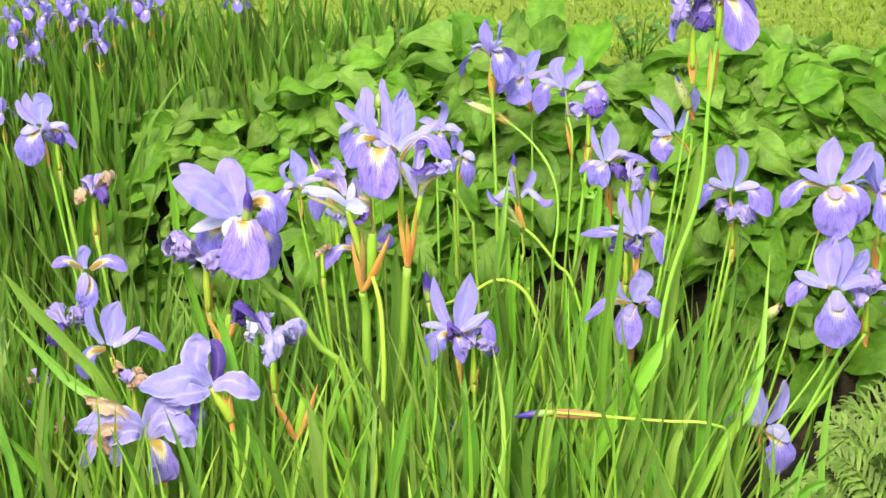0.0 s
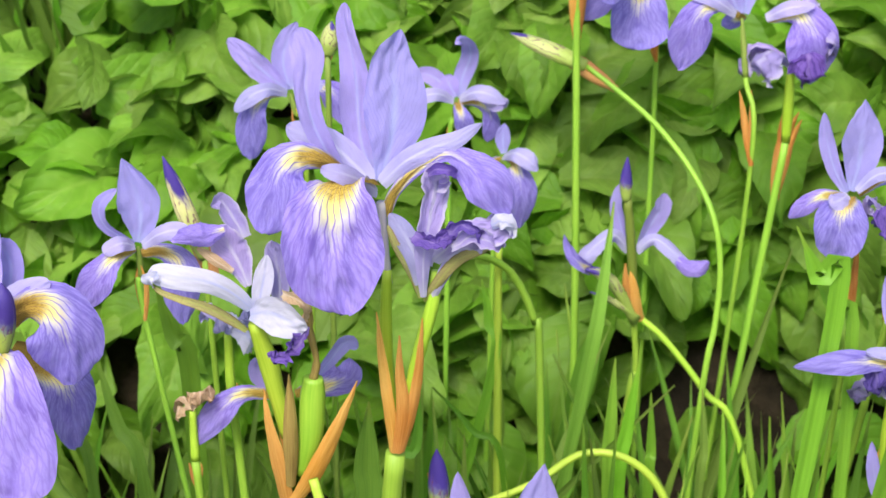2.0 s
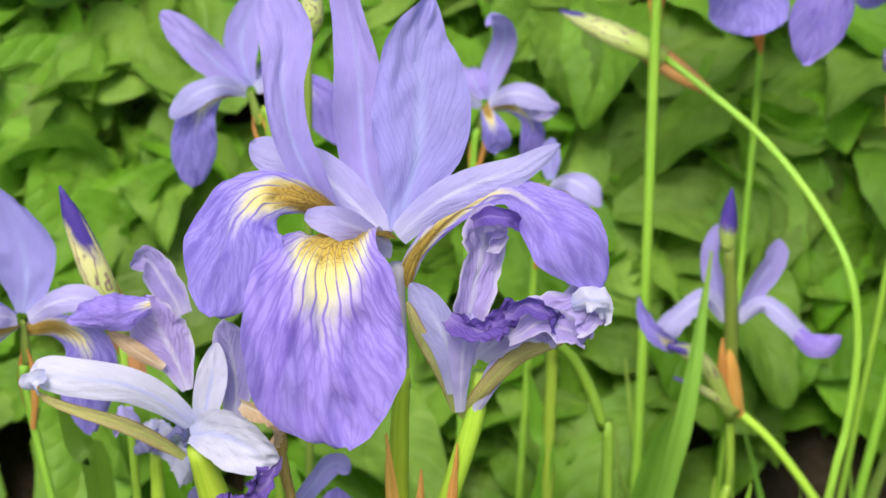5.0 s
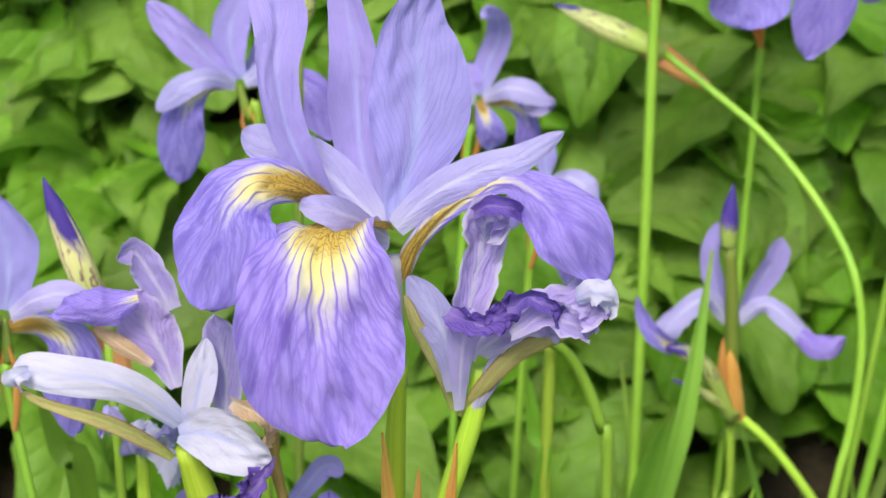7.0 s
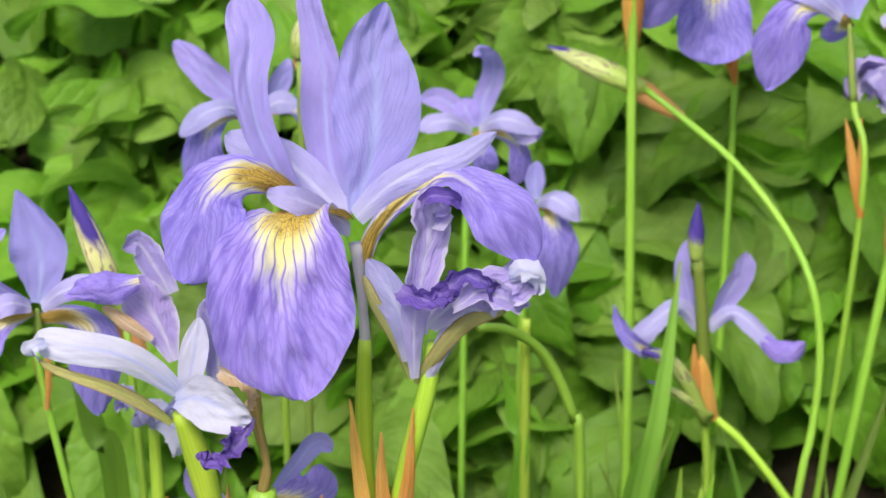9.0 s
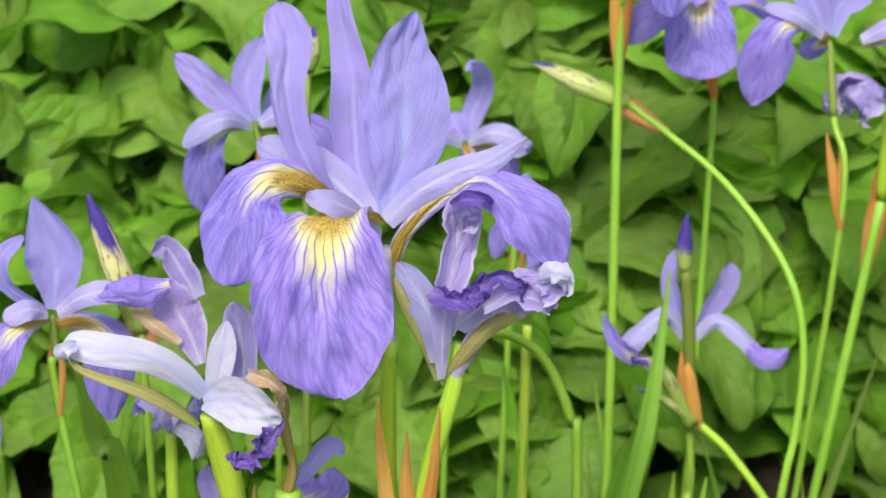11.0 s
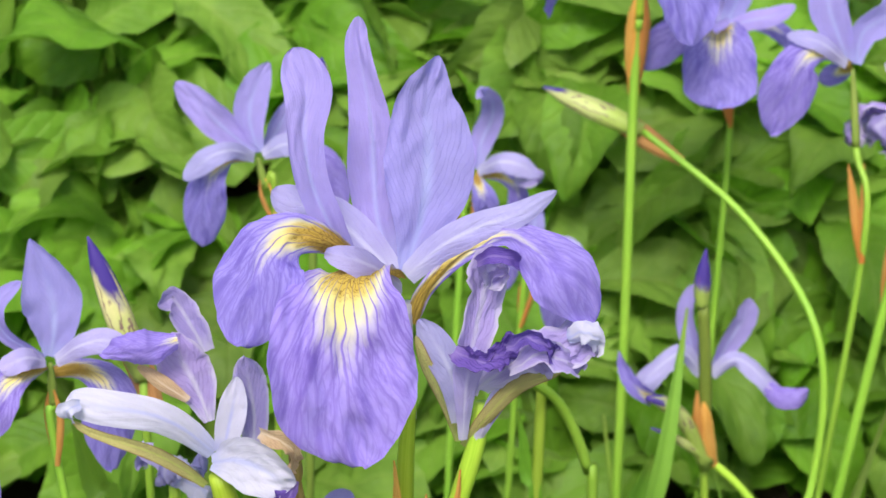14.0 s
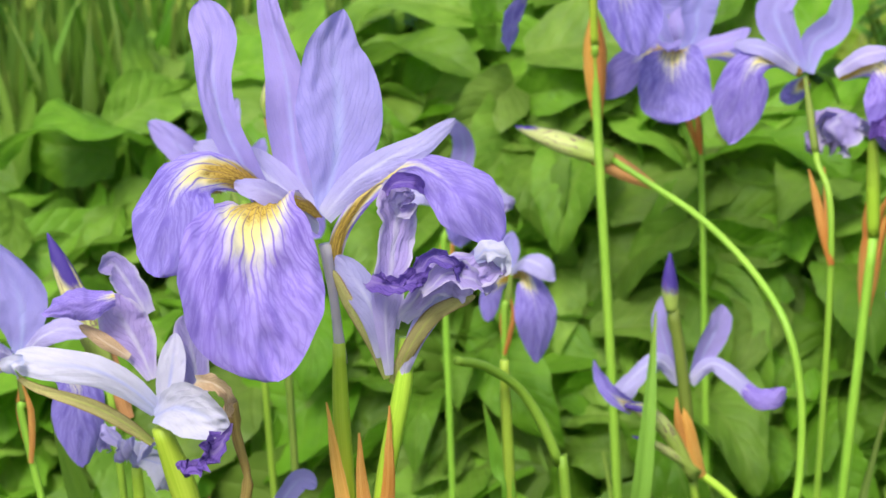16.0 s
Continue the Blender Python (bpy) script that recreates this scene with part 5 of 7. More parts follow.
shaped_iris((0.17, 0.05), "violet iris leaning out with its standards spread wide", (0.2231, 0.05, 0.3734),
    falls=[([(0.2214, 0.048, 0.3728), (0.2148, 0.04, 0.3705), (0.2128, 0.036, 0.3634), (0.216, 0.036, 0.3526)], [0.0023, 0.00684, 0.00997, 0.00343], (-0.2, -1, 0.3))],
    standards=[([(0.2211, 0.05, 0.3734), (0.2124, 0.048, 0.3815), (0.2046, 0.048, 0.389), (0.1974, 0.05, 0.3952)], [0.00144, 0.00343, 0.004, 0.00114], (-0.2, -0.9, 0.4)),
           ([(0.223, 0.053, 0.3737), (0.2186, 0.056, 0.386), (0.2115, 0.058, 0.3944), (0.2044, 0.059, 0.4025)], [0.00144, 0.00431, 0.0046, 0.00115], (-0.2, -1, 0.2)),
           ([(0.2257, 0.052, 0.3739), (0.2339, 0.054, 0.387), (0.2394, 0.055, 0.3985), (0.2404, 0.056, 0.4088)], [0.00173, 0.00431, 0.00486, 0.002], (0.3, -1, 0.1))],
    styles=[([(0.2207, 0.046, 0.374), (0.2128, 0.04, 0.377), (0.2057, 0.038, 0.3765)], [0.00172, 0.00341, 0.00199], (-0.1, -0.8, 0.6))],
    low=(0.2365, 0.05, 0.3567))

shaped_iris((0.25, 0.0), "small violet iris near the ground beside a feathery weed", (0.2942, 0, 0.1365),
    falls=[([(0.2924, 0, 0.137), (0.2762, -0.006, 0.1469), (0.2641, -0.01, 0.1439), (0.252, -0.01, 0.1301)], [0.00183, 0.00365, 0.00729, 0.00366], (-0.2, -1, 0.4)),
           ([(0.295, -0.002, 0.1359), (0.3049, -0.012, 0.1312), (0.3064, -0.017, 0.12), (0.3044, -0.017, 0.1025)], [0.00229, 0.00775, 0.0137, 0.00686], (0.1, -1, 0.3))],
    standards=[([(0.2935, 0.002, 0.1381), (0.2904, 0.005, 0.1494), (0.2887, 0.008, 0.1615), (0.2928, 0.009, 0.169)], [0.00275, 0.00826, 0.00963, 0.00367], (-0.1, -1, 0.1)),
           ([(0.2976, 0.002, 0.1401), (0.3063, 0.004, 0.1495), (0.3103, 0.006, 0.1631), (0.3111, 0.007, 0.176)], [0.00229, 0.00504, 0.00549, 0.00183], (0.3, -1, 0.1))],
    styles=[([(0.2894, -0.002, 0.141), (0.2762, -0.006, 0.1499), (0.2627, -0.009, 0.1539)], [0.00229, 0.00456, 0.00273], (-0.1, -0.8, 0.6)),
           ([(0.2965, -0.004, 0.1378), (0.3056, -0.012, 0.1397), (0.314, -0.015, 0.131)], [0.00275, 0.00592, 0.00364], (0.1, -0.8, 0.6))],
    low=(0.2919, 0, 0.1149))
shaped_iris((0.24, 0.0), "large violet iris with a fan-shaped front fall on a leaning stem", (0.3487, 0, 0.2562),
    falls=[([(0.3497, -0.003, 0.2535), (0.3492, -0.015, 0.2451), (0.3488, -0.02, 0.2328), (0.3503, -0.02, 0.2141)], [0.00357, 0.0116, 0.0182, 0.0107], None),
           ([(0.3451, 0, 0.2572), (0.3273, -0.006, 0.2654), (0.3178, -0.009, 0.2582), (0.3106, -0.009, 0.2455)], [0.00179, 0.00356, 0.00757, 0.00357], (-0.2, -1, 0.3))],
    standards=[([(0.3467, 0.002, 0.2579), (0.3437, 0.005, 0.2702), (0.3433, 0.008, 0.2829), (0.3479, 0.009, 0.2985)], [0.00269, 0.00895, 0.0107, 0.00357], (-0.1, -1, 0.1)),
           ([(0.3508, 0.006, 0.2564), (0.3554, 0.01, 0.2715), (0.3571, 0.012, 0.285), (0.3578, 0.013, 0.297)], [0.00269, 0.00628, 0.00717, 0.00268], (0.1, -1, 0.1)),
           ([(0.3528, 0.001, 0.2558), (0.3635, 0.004, 0.2683), (0.3697, 0.006, 0.2784), (0.3745, 0.007, 0.2869)], [0.00224, 0.00581, 0.0067, 0.00223], (0.3, -1, 0.1))],
    styles=[([(0.3424, -0.003, 0.2598), (0.3285, -0.007, 0.2681), (0.3153, -0.009, 0.2738)], [0.00223, 0.00534, 0.00266], (-0.1, -0.8, 0.6)),
           ([(0.3488, -0.006, 0.257), (0.349, -0.015, 0.2522), (0.3486, -0.019, 0.2452)], [0.00357, 0.00799, 0.00665], None),
           ([(0.3536, -0.003, 0.2582), (0.3682, -0.007, 0.266), (0.3837, -0.009, 0.266)], [0.00223, 0.00489, 0.00311], (0.1, -0.8, 0.6))],
    low=(0.3448, 0, 0.2009))
shaped_iris((0.27, 0.03), "large violet iris with spread standards and veined round falls", (0.3493, 0.03, 0.3331),
    falls=[([(0.349, 0.027, 0.3302), (0.3486, 0.017, 0.3259), (0.3483, 0.012, 0.3144), (0.3493, 0.012, 0.2942)], [0.00448, 0.0134, 0.0178, 0.00939], None),
           ([(0.3457, 0.03, 0.3331), (0.3262, 0.024, 0.3373), (0.3145, 0.021, 0.3281), (0.3072, 0.021, 0.318)], [0.00179, 0.00357, 0.00715, 0.00403], (-0.2, -1, 0.3)),
           ([(0.3538, 0.03, 0.3311), (0.3638, 0.025, 0.3296), (0.369, 0.022, 0.3192), (0.3665, 0.022, 0.3009)], [0.00224, 0.00626, 0.00984, 0.00539], (0.2, -1, 0.3))],
    standards=[([(0.3473, 0.032, 0.3334), (0.3452, 0.035, 0.3457), (0.3474, 0.038, 0.3588), (0.3499, 0.039, 0.371)], [0.00269, 0.00897, 0.00986, 0.00224], (-0.1, -1, 0.1)),
           ([(0.3548, 0.032, 0.3347), (0.3664, 0.034, 0.3455), (0.3729, 0.036, 0.3579), (0.3799, 0.037, 0.3663)], [0.00224, 0.00717, 0.00895, 0.00223], (0.3, -1, 0.1))],
    styles=[([(0.3486, 0.025, 0.3337), (0.3491, 0.018, 0.3312), (0.3491, 0.014, 0.3269)], [0.00358, 0.00757, 0.00534], None),
           ([(0.3444, 0.027, 0.336), (0.3303, 0.023, 0.3445), (0.3207, 0.021, 0.3495)], [0.00224, 0.00401, 0.00222], (-0.1, -0.8, 0.6))],
    low=(0.3378, 0.03, 0.2926))
shaped_iris((0.22, 0.05), "violet iris with two side falls and a withering bloom below", (0.2691, 0.05, 0.3237),
    falls=[([(0.2669, 0.05, 0.3237), (0.2555, 0.044, 0.3287), (0.2471, 0.041, 0.3251), (0.2391, 0.041, 0.3095)], [0.00137, 0.00272, 0.00635, 0.00364], (-0.2, -1, 0.3)),
           ([(0.2718, 0.05, 0.3236), (0.283, 0.044, 0.3277), (0.2926, 0.04, 0.3197), (0.3005, 0.04, 0.3053)], [0.00137, 0.00363, 0.00996, 0.0059], (0.2, -1, 0.3))],
    standards=[([(0.2684, 0.052, 0.3255), (0.2662, 0.055, 0.3389), (0.2653, 0.057, 0.3521), (0.2662, 0.058, 0.3603)], [0.00228, 0.00729, 0.00773, 0.00318], (-0.1, -1, 0.1)),
           ([(0.2729, 0.052, 0.3263), (0.2788, 0.054, 0.3389), (0.2792, 0.055, 0.3505), (0.2765, 0.056, 0.3592)], [0.00182, 0.00364, 0.00409, 0.00181], (0.3, -1, 0.1))],
    styles=[([(0.2661, 0.047, 0.3271), (0.2576, 0.043, 0.3332), (0.2511, 0.041, 0.3359)], [0.00182, 0.00362, 0.00226], (-0.1, -0.8, 0.6)),
           ([(0.2725, 0.047, 0.326), (0.2819, 0.043, 0.3309), (0.2916, 0.041, 0.3308)], [0.00182, 0.00362, 0.00226], (0.1, -0.8, 0.6))],
    low=(0.2695, 0.05, 0.292))
shaped_iris((-0.25, 0.05), "violet iris with a round front fall over side grass", (-0.2892, 0.04, 0.3896),
    falls=[([(-0.2886, 0.037, 0.3886), (-0.2923, 0.028, 0.3856), (-0.2934, 0.023, 0.3767), (-0.294, 0.023, 0.3616)], [0.00227, 0.00859, 0.0126, 0.00679], None),
           ([(-0.2853, 0.042, 0.3871), (-0.2716, 0.04, 0.3855), (-0.2651, 0.039, 0.379), (-0.2596, 0.04, 0.371)], [0.00137, 0.00273, 0.00319, 0.00182], (0.2, -1, 0.3))],
    standards=[([(-0.2915, 0.041, 0.3918), (-0.2996, 0.043, 0.398), (-0.3047, 0.044, 0.4044), (-0.3066, 0.045, 0.4112)], [0.00182, 0.00364, 0.00364, 0.00182], (-0.3, -1, 0.1)),
           ([(-0.2883, 0.043, 0.3911), (-0.288, 0.046, 0.4011), (-0.2878, 0.048, 0.4086), (-0.2929, 0.049, 0.415)], [0.00182, 0.00819, 0.00819, 0.00318], (0.1, -1, 0.1)),
           ([(-0.2911, 0.045, 0.3911), (-0.2968, 0.048, 0.4008), (-0.2998, 0.05, 0.4083), (-0.3, 0.05, 0.4154)], [0.00182, 0.0041, 0.00456, 0.00228], (-0.1, -1, 0.1))],
    styles=[([(-0.2852, 0.037, 0.3909), (-0.2747, 0.034, 0.3929), (-0.2656, 0.033, 0.3939)], [0.00182, 0.00272, 0.00136], (0.1, -0.8, 0.6)),
           ([(-0.2893, 0.035, 0.3911), (-0.293, 0.028, 0.3922), (-0.3012, 0.026, 0.3882)], [0.00227, 0.00452, 0.00271], (-0.1, -0.8, 0.6))],
    low=(-0.2838, 0.04, 0.3553))
shaped_iris((-0.22, 0.01), "violet iris with drooping side arms among long leaves", (-0.2528, 0, 0.2782),
    falls=[([(-0.2521, -0.002, 0.2765), (-0.2489, -0.01, 0.2682), (-0.25, -0.013, 0.2597), (-0.253, -0.013, 0.2516)], [0.00227, 0.00814, 0.00904, 0.00453], None),
           ([(-0.2554, 0, 0.2806), (-0.2634, -0.006, 0.2892), (-0.2702, -0.008, 0.29), (-0.2778, -0.008, 0.2858)], [0.00181, 0.00406, 0.00451, 0.00226], (-0.2, -1, 0.4)),
           ([(-0.2485, 0, 0.2805), (-0.2355, -0.006, 0.2896), (-0.2256, -0.008, 0.2892), (-0.2167, -0.008, 0.2818)], [0.00181, 0.00451, 0.00541, 0.00361], (0.2, -1, 0.4))],
    standards=[([(-0.2531, 0.002, 0.2803), (-0.2545, 0.004, 0.2888), (-0.2511, 0.005, 0.299)], [0.00227, 0.00454, 0.00589], (0, -1, 0.1))],
    styles=[([(-0.2524, -0.004, 0.2791), (-0.2522, -0.012, 0.2729), (-0.2545, -0.014, 0.2626)], [0.00272, 0.00632, 0.00361], None)],
    low=(-0.2613, 0, 0.2355))
shaped_iris((-0.19, -0.01), "violet iris with an upright standard and a rolled side fall", (-0.2323, -0.02, 0.2209),
    falls=[([(-0.2361, -0.022, 0.2208), (-0.2466, -0.029, 0.2199), (-0.2523, -0.032, 0.2105), (-0.2517, -0.032, 0.1978)], [0.00181, 0.00542, 0.00903, 0.00498], (-0.3, -1, 0.3)),
           ([(-0.2301, -0.02, 0.2208), (-0.2134, -0.026, 0.2322), (-0.1994, -0.028, 0.2313), (-0.1858, -0.028, 0.2199)], [0.00136, 0.00315, 0.00405, 0.00225], (0.2, -1, 0.4))],
    standards=[([(-0.2341, -0.018, 0.2216), (-0.2299, -0.015, 0.2345), (-0.2291, -0.013, 0.2473), (-0.2239, -0.012, 0.2575)], [0.00227, 0.00907, 0.00996, 0.00181], (0.1, -1, 0.1)),
           ([(-0.2383, -0.019, 0.2235), (-0.2459, -0.017, 0.2355), (-0.2483, -0.016, 0.2463), (-0.2462, -0.015, 0.2566)], [0.00181, 0.00453, 0.00453, 0.00226], (-0.3, -1, 0.1))],
    styles=[([(-0.2298, -0.023, 0.223), (-0.2178, -0.027, 0.2312), (-0.2054, -0.028, 0.2411)], [0.00181, 0.0036, 0.00225], (0.1, -0.8, 0.6))],
    low=(-0.2309, -0.02, 0.2003))

# open flowers round it
iris((0.07423, 0.16, 0.4115), yaw=25, size=0.60, sp_len=0.012, seed=50, stand=0.0, droop=0.2, foot=(0.07, 0.15))
iris((0.2561, 0, 0.487), yaw=28, size=0.85, seed=55, stand=0.2, droop=0.4, foot=(0.19, 0.0), sp_len=0.05, via=[(0.2138, 0, 0.2443), (0.2401, 0, 0.3336), (0.2474, 0, 0.4111)], label="tall violet iris high above the others")
iris((0.3885, 0.05, 0.3171), yaw=10, size=0.70, seed=60, stand=0.1, droop=0.2, foot=(0.29, 0.05))

# withered flowers
wilted((-0.1551, 0.005, 0.2867), 0.85, 71, foot=(-0.13, 0.01))
wilted((-0.2531, 0.05, 0.3267), 0.55, 72, foot=(-0.23, 0.06), dry=0.4)
wilted((-0.09832, -0.04, 0.2316), 0.80, 73, foot=(-0.075, -0.03), pale=0.7, label="faded whitish-violet iris with crumpled petals")
wilted((-0.2723, 0, 0.2309), 0.6, 76, foot=(-0.22, 0.01))
wilted((-0.2977, -0.01, 0.1859), 0.35, 77, foot=(-0.24, 0.0), dry=0.5)
wilted((-0.2852, -0.02, 0.1475), 0.4, 78, foot=(-0.23, -0.01), dry=0.9, label="dry brown remains of an iris flower")
wilted((-0.2142, -0.03, 0.1955), 0.5, 79, foot=(-0.18, -0.02), dry=0.3)
crumpled = wilted((0.1502, 0.115, 0.3751), 0.5, 80, foot=(0.115, 0.12), label="crumpled violet bloom beside an open iris")
crumpled.location += Vector((0.006, 0.036, -0.011))
spathe(crumpled, np.array((0.1502, 0.115, 0.3751)) + [-0.0028, 0.001, -0.056], (0.12, 0, 1), 0.78, 80, foot_of(0.115, 0.12))
wilted((0.1867, 0.075, 0.3263), 0.45, 81, foot=(0.15, 0.09))
wilted((0.1847, 0.055, 0.2711), 0.45, 82, foot=(0.165, 0.06))
wilted((0.2712, 0.05, 0.3051), 0.5, 83, foot=(0.23, 0.06))
wilted((0.3758, 0.01, 0.2473), 0.55, 84, foot=(0.27, 0.01))
wilted((0.05997, -0.01, 0.2146), 0.55, 85, foot=(0.06, 0.0))
wilted((0.2349, 0, 0.4735), 0.6, 86, foot=(0.185, 0.01), stem=False)
wilted((-0.2776, 0.045, 0.3777), 0.4, 87, foot=(-0.245, 0.06))
wilted((-0.04988, 0.03, 0.3085), 0.30, 88, foot=(-0.035, 0.05), pale=0.9, label="small crumpled whitish-violet iris")

wilted((-0.0621, 0.02, 0.2842), 0.24, 89, foot=(-0.05, 0.03), dry=1.0, n=5, label="dry brown remains of an iris flower")


# seed pods between spread papery spathes
def pod_head(base, foot, size, seed):
    f = foot_of(*foot)
    b = np.array(base, dtype=float)
    top = thing("iris_seed_head", f, "green iris seed pod between two spread orange-brown spathes", "seed head", "seed heads")
    at = lambda x, z, y=0.0: b + np.array([x, y, z]) * size
    part("seed_pod", (*tube([at(0.002, 0.003), at(0.006, 0.016), at(0.008, 0.028), at(0.009, 0.037)], [0.0030 * size, 0.0046 * size, 0.0044 * size, 0.0026 * size], 10, 12, f), M_POD), top, "green seed pod")
    for i, pts in enumerate(([at(-0.001, -0.002, -0.002), at(-0.006, 0.012, -0.004), at(-0.011, 0.024, -0.004), at(-0.016, 0.036, -0.003)], [at(0.002, -0.002, -0.003), at(0.010, 0.014, -0.005), at(0.016, 0.030, -0.005), at(0.023, 0.052, -0.004)])):
        part("spathe", (*petal(pts, [x * size for x in (0.0024, 0.0034, 0.0026, 0.0003)], face=(-0.3 + 0.6 * i, -1, 0.1), cup=-0.5, tip=0, crumple=0.10, seed=seed + i, nu=9, nv=14, origin=f), M_SPATHE), top, "orange-brown papery spathe")
    part("withered_thread", (*tube([at(0.009, 0.036), at(0.010, 0.043), at(0.008, 0.049)], [0.0012 * size, 0.0008 * size, 0.0005 * size], 6, 8, f, 1.0, 0.4), M_THREAD), top, "brown withered flower thread")
    stalk(top, b, f, 0.0022 * size, 0.002, f)


pod_head((-0.08237, -0.05, 0.1541), (-0.075, -0.05), 0.9, 3)
pod_head((-0.1404, -0.02, 0.2224), (-0.125, -0.02), 0.7, 8)


# two large flowers gone limp, close in front
def limp_pair():
    f = foot_of(-0.10, -0.07)
    top = thing("wilted_iris", f, "large pale violet iris gone limp on its stem", "flower", "wilted irises")
    P = lambda nm, mat, sp, hw, lab="", **kw: part(nm, (*petal(sp, hw, origin=f, **kw), mat), top, lab)
    P("wilted_petal", M_LIMP, [(-0.1432, -0.08, 0.2106), (-0.1552, -0.088, 0.2226), (-0.1718, -0.094, 0.2217), (-0.1963, -0.092, 0.2156)], [0.00434, 0.0122, 0.0139, 0.00608], face=(-0.1, -0.7, 0.7), cup=-0.3, ruffle=0.12, crumple=0.08, tip=0.25, seed=1, nu=17)
    P("wilted_petal", M_LIMP, [(-0.1399, -0.084, 0.2122), (-0.1266, -0.09, 0.2202), (-0.1135, -0.092, 0.2161), (-0.1019, -0.088, 0.2067)], [0.00434, 0.00868, 0.00998, 0.00694], "pale lavender limp petal", face=(0.1, -0.7, 0.7), cup=-0.3, ruffle=0.2, crumple=0.12, seed=2, nu=17)
    P("wilted_petal", M_LIMP, [(-0.1436, -0.078, 0.2097), (-0.1517, -0.08, 0.2273), (-0.1501, -0.078, 0.2419), (-0.1432, -0.074, 0.2487)], [0.00434, 0.0104, 0.0113, 0.00694], face=(-0.2, -1, 0.3), cup=0.3, ruffle=0.2, crumple=0.15, seed=3, nu=17)
    P("wilted_petal", M_DARKWILT, [(-0.1411, -0.072, 0.2072), (-0.1367, -0.07, 0.2229), (-0.137, -0.068, 0.2363), (-0.1434, -0.068, 0.2454)], [0.00347, 0.00608, 0.00608, 0.00347], "dark violet back of a rolled petal", face=(0.4, -1, 0.2), cup=-0.4, crumple=0.15, seed=4)
    P("wilted_petal", M_LIMP, [(-0.1423, -0.086, 0.2107), (-0.1503, -0.096, 0.2128), (-0.1628, -0.1, 0.2123), (-0.1767, -0.098, 0.2065)], [0.00347, 0.00781, 0.00868, 0.00434], face=(-0.1, -0.8, 0.5), cup=-0.3, ruffle=0.2, crumple=0.12, seed=5)
    part("ovary", (*tube([(-0.1276, -0.08, 0.1808), (-0.1313, -0.08, 0.1914), (-0.1368, -0.08, 0.201), (-0.1415, -0.08, 0.2096)], [0.00347, 0.00477, 0.00434, 0.0026], 10, 10, f), M_OVARY), top)
    spathe(top, (-0.1268, -0.083, 0.1735), (-0.10, 0, 1), 0.75, 5, f)
    part("stem", (*tube([f, (-0.124, -0.078, 0.1176), (-0.1253, -0.08, 0.1479), (-0.1276, -0.08, 0.1808)], [0.0026, 0.0024, 0.0023], 10, 14, f), M_STEM), top)
    g = foot_of(-0.15, -0.08)
    low = thing("wilted_iris", g, "withered violet iris with dry brown and limp pale petals", "flower", "wilted irises")
    Q = lambda mat, sp, hw, lab="", **kw: part("wilted_petal", (*petal(sp, hw, origin=g, **kw), mat), low, lab)
    Q(M_LIMP, [(-0.193, -0.09, 0.1728), (-0.2065, -0.098, 0.1899), (-0.2257, -0.1, 0.192), (-0.2491, -0.098, 0.182)], [0.00434, 0.0104, 0.0113, 0.00434], face=(-0.1, -0.8, 0.6), cup=-0.3, ruffle=0.2, crumple=0.15, seed=1, nu=17)
    Q(M_LIMP, [(-0.1913, -0.092, 0.1736), (-0.1777, -0.1, 0.189), (-0.1641, -0.104, 0.1858), (-0.1522, -0.102, 0.1728)], [0.00434, 0.00955, 0.0122, 0.00781], "pale lavender limp petal", face=(0.1, -0.8, 0.6), cup=-0.3, ruffle=0.2, crumple=0.15, seed=2, nu=17)
    Q(M_LIMP, [(-0.1933, -0.088, 0.1743), (-0.1834, -0.09, 0.1941), (-0.1695, -0.09, 0.2034), (-0.1544, -0.088, 0.2037)], [0.00434, 0.0104, 0.0113, 0.00608], face=(0.1, -0.9, 0.4), cup=0.2, ruffle=0.2, crumple=0.15, seed=3, nu=17)
    Q(M_WILT, [(-0.1926, -0.1, 0.1782), (-0.1984, -0.108, 0.1857), (-0.2091, -0.11, 0.1844), (-0.2211, -0.108, 0.1766)], [0.00347, 0.00694, 0.00868, 0.00521], face=(-0.1, -0.8, 0.5), cup=0.3, ruffle=0.3, crumple=0.25, seed=4)
    Q(M_DRY, [(-0.2029, -0.095, 0.1871), (-0.2144, -0.098, 0.2005), (-0.2252, -0.098, 0.203), (-0.2386, -0.094, 0.2095)], [0.0026, 0.00521, 0.00608, 0.0026], "dry brown curled petal", face=(-0.1, -0.9, 0.4), cup=0.5, ruffle=0.4, crumple=0.5, seed=5)
    Q(M_DRY, [(-0.2056, -0.106, 0.1825), (-0.2152, -0.11, 0.1892), (-0.2246, -0.11, 0.1823), (-0.2202, -0.106, 0.1661)], [0.0026, 0.00434, 0.00521, 0.0026], "dry brown curled petal", face=(-0.1, -0.9, 0.4), cup=0.5, ruffle=0.4, crumple=0.5, seed=6)
    Q(M_WILT, [(-0.2266, -0.1, 0.1825), (-0.2331, -0.104, 0.1749), (-0.2371, -0.104, 0.1645), (-0.2463, -0.1, 0.1502)], [0.00217, 0.00434, 0.00477, 0.00217], face=(-0.1, -1, 0.2), cup=0.3, crumple=0.2, seed=7)
    Q(M_STYLE, [(-0.2126, -0.104, 0.1722), (-0.2144, -0.106, 0.167), (-0.2158, -0.106, 0.1613), (-0.2177, -0.104, 0.1536)], [0.0026, 0.00477, 0.00521, 0.0026], "pale lavender limp petal", face=(0, -1, 0.2), cup=0.3, crumple=0.2, seed=8)
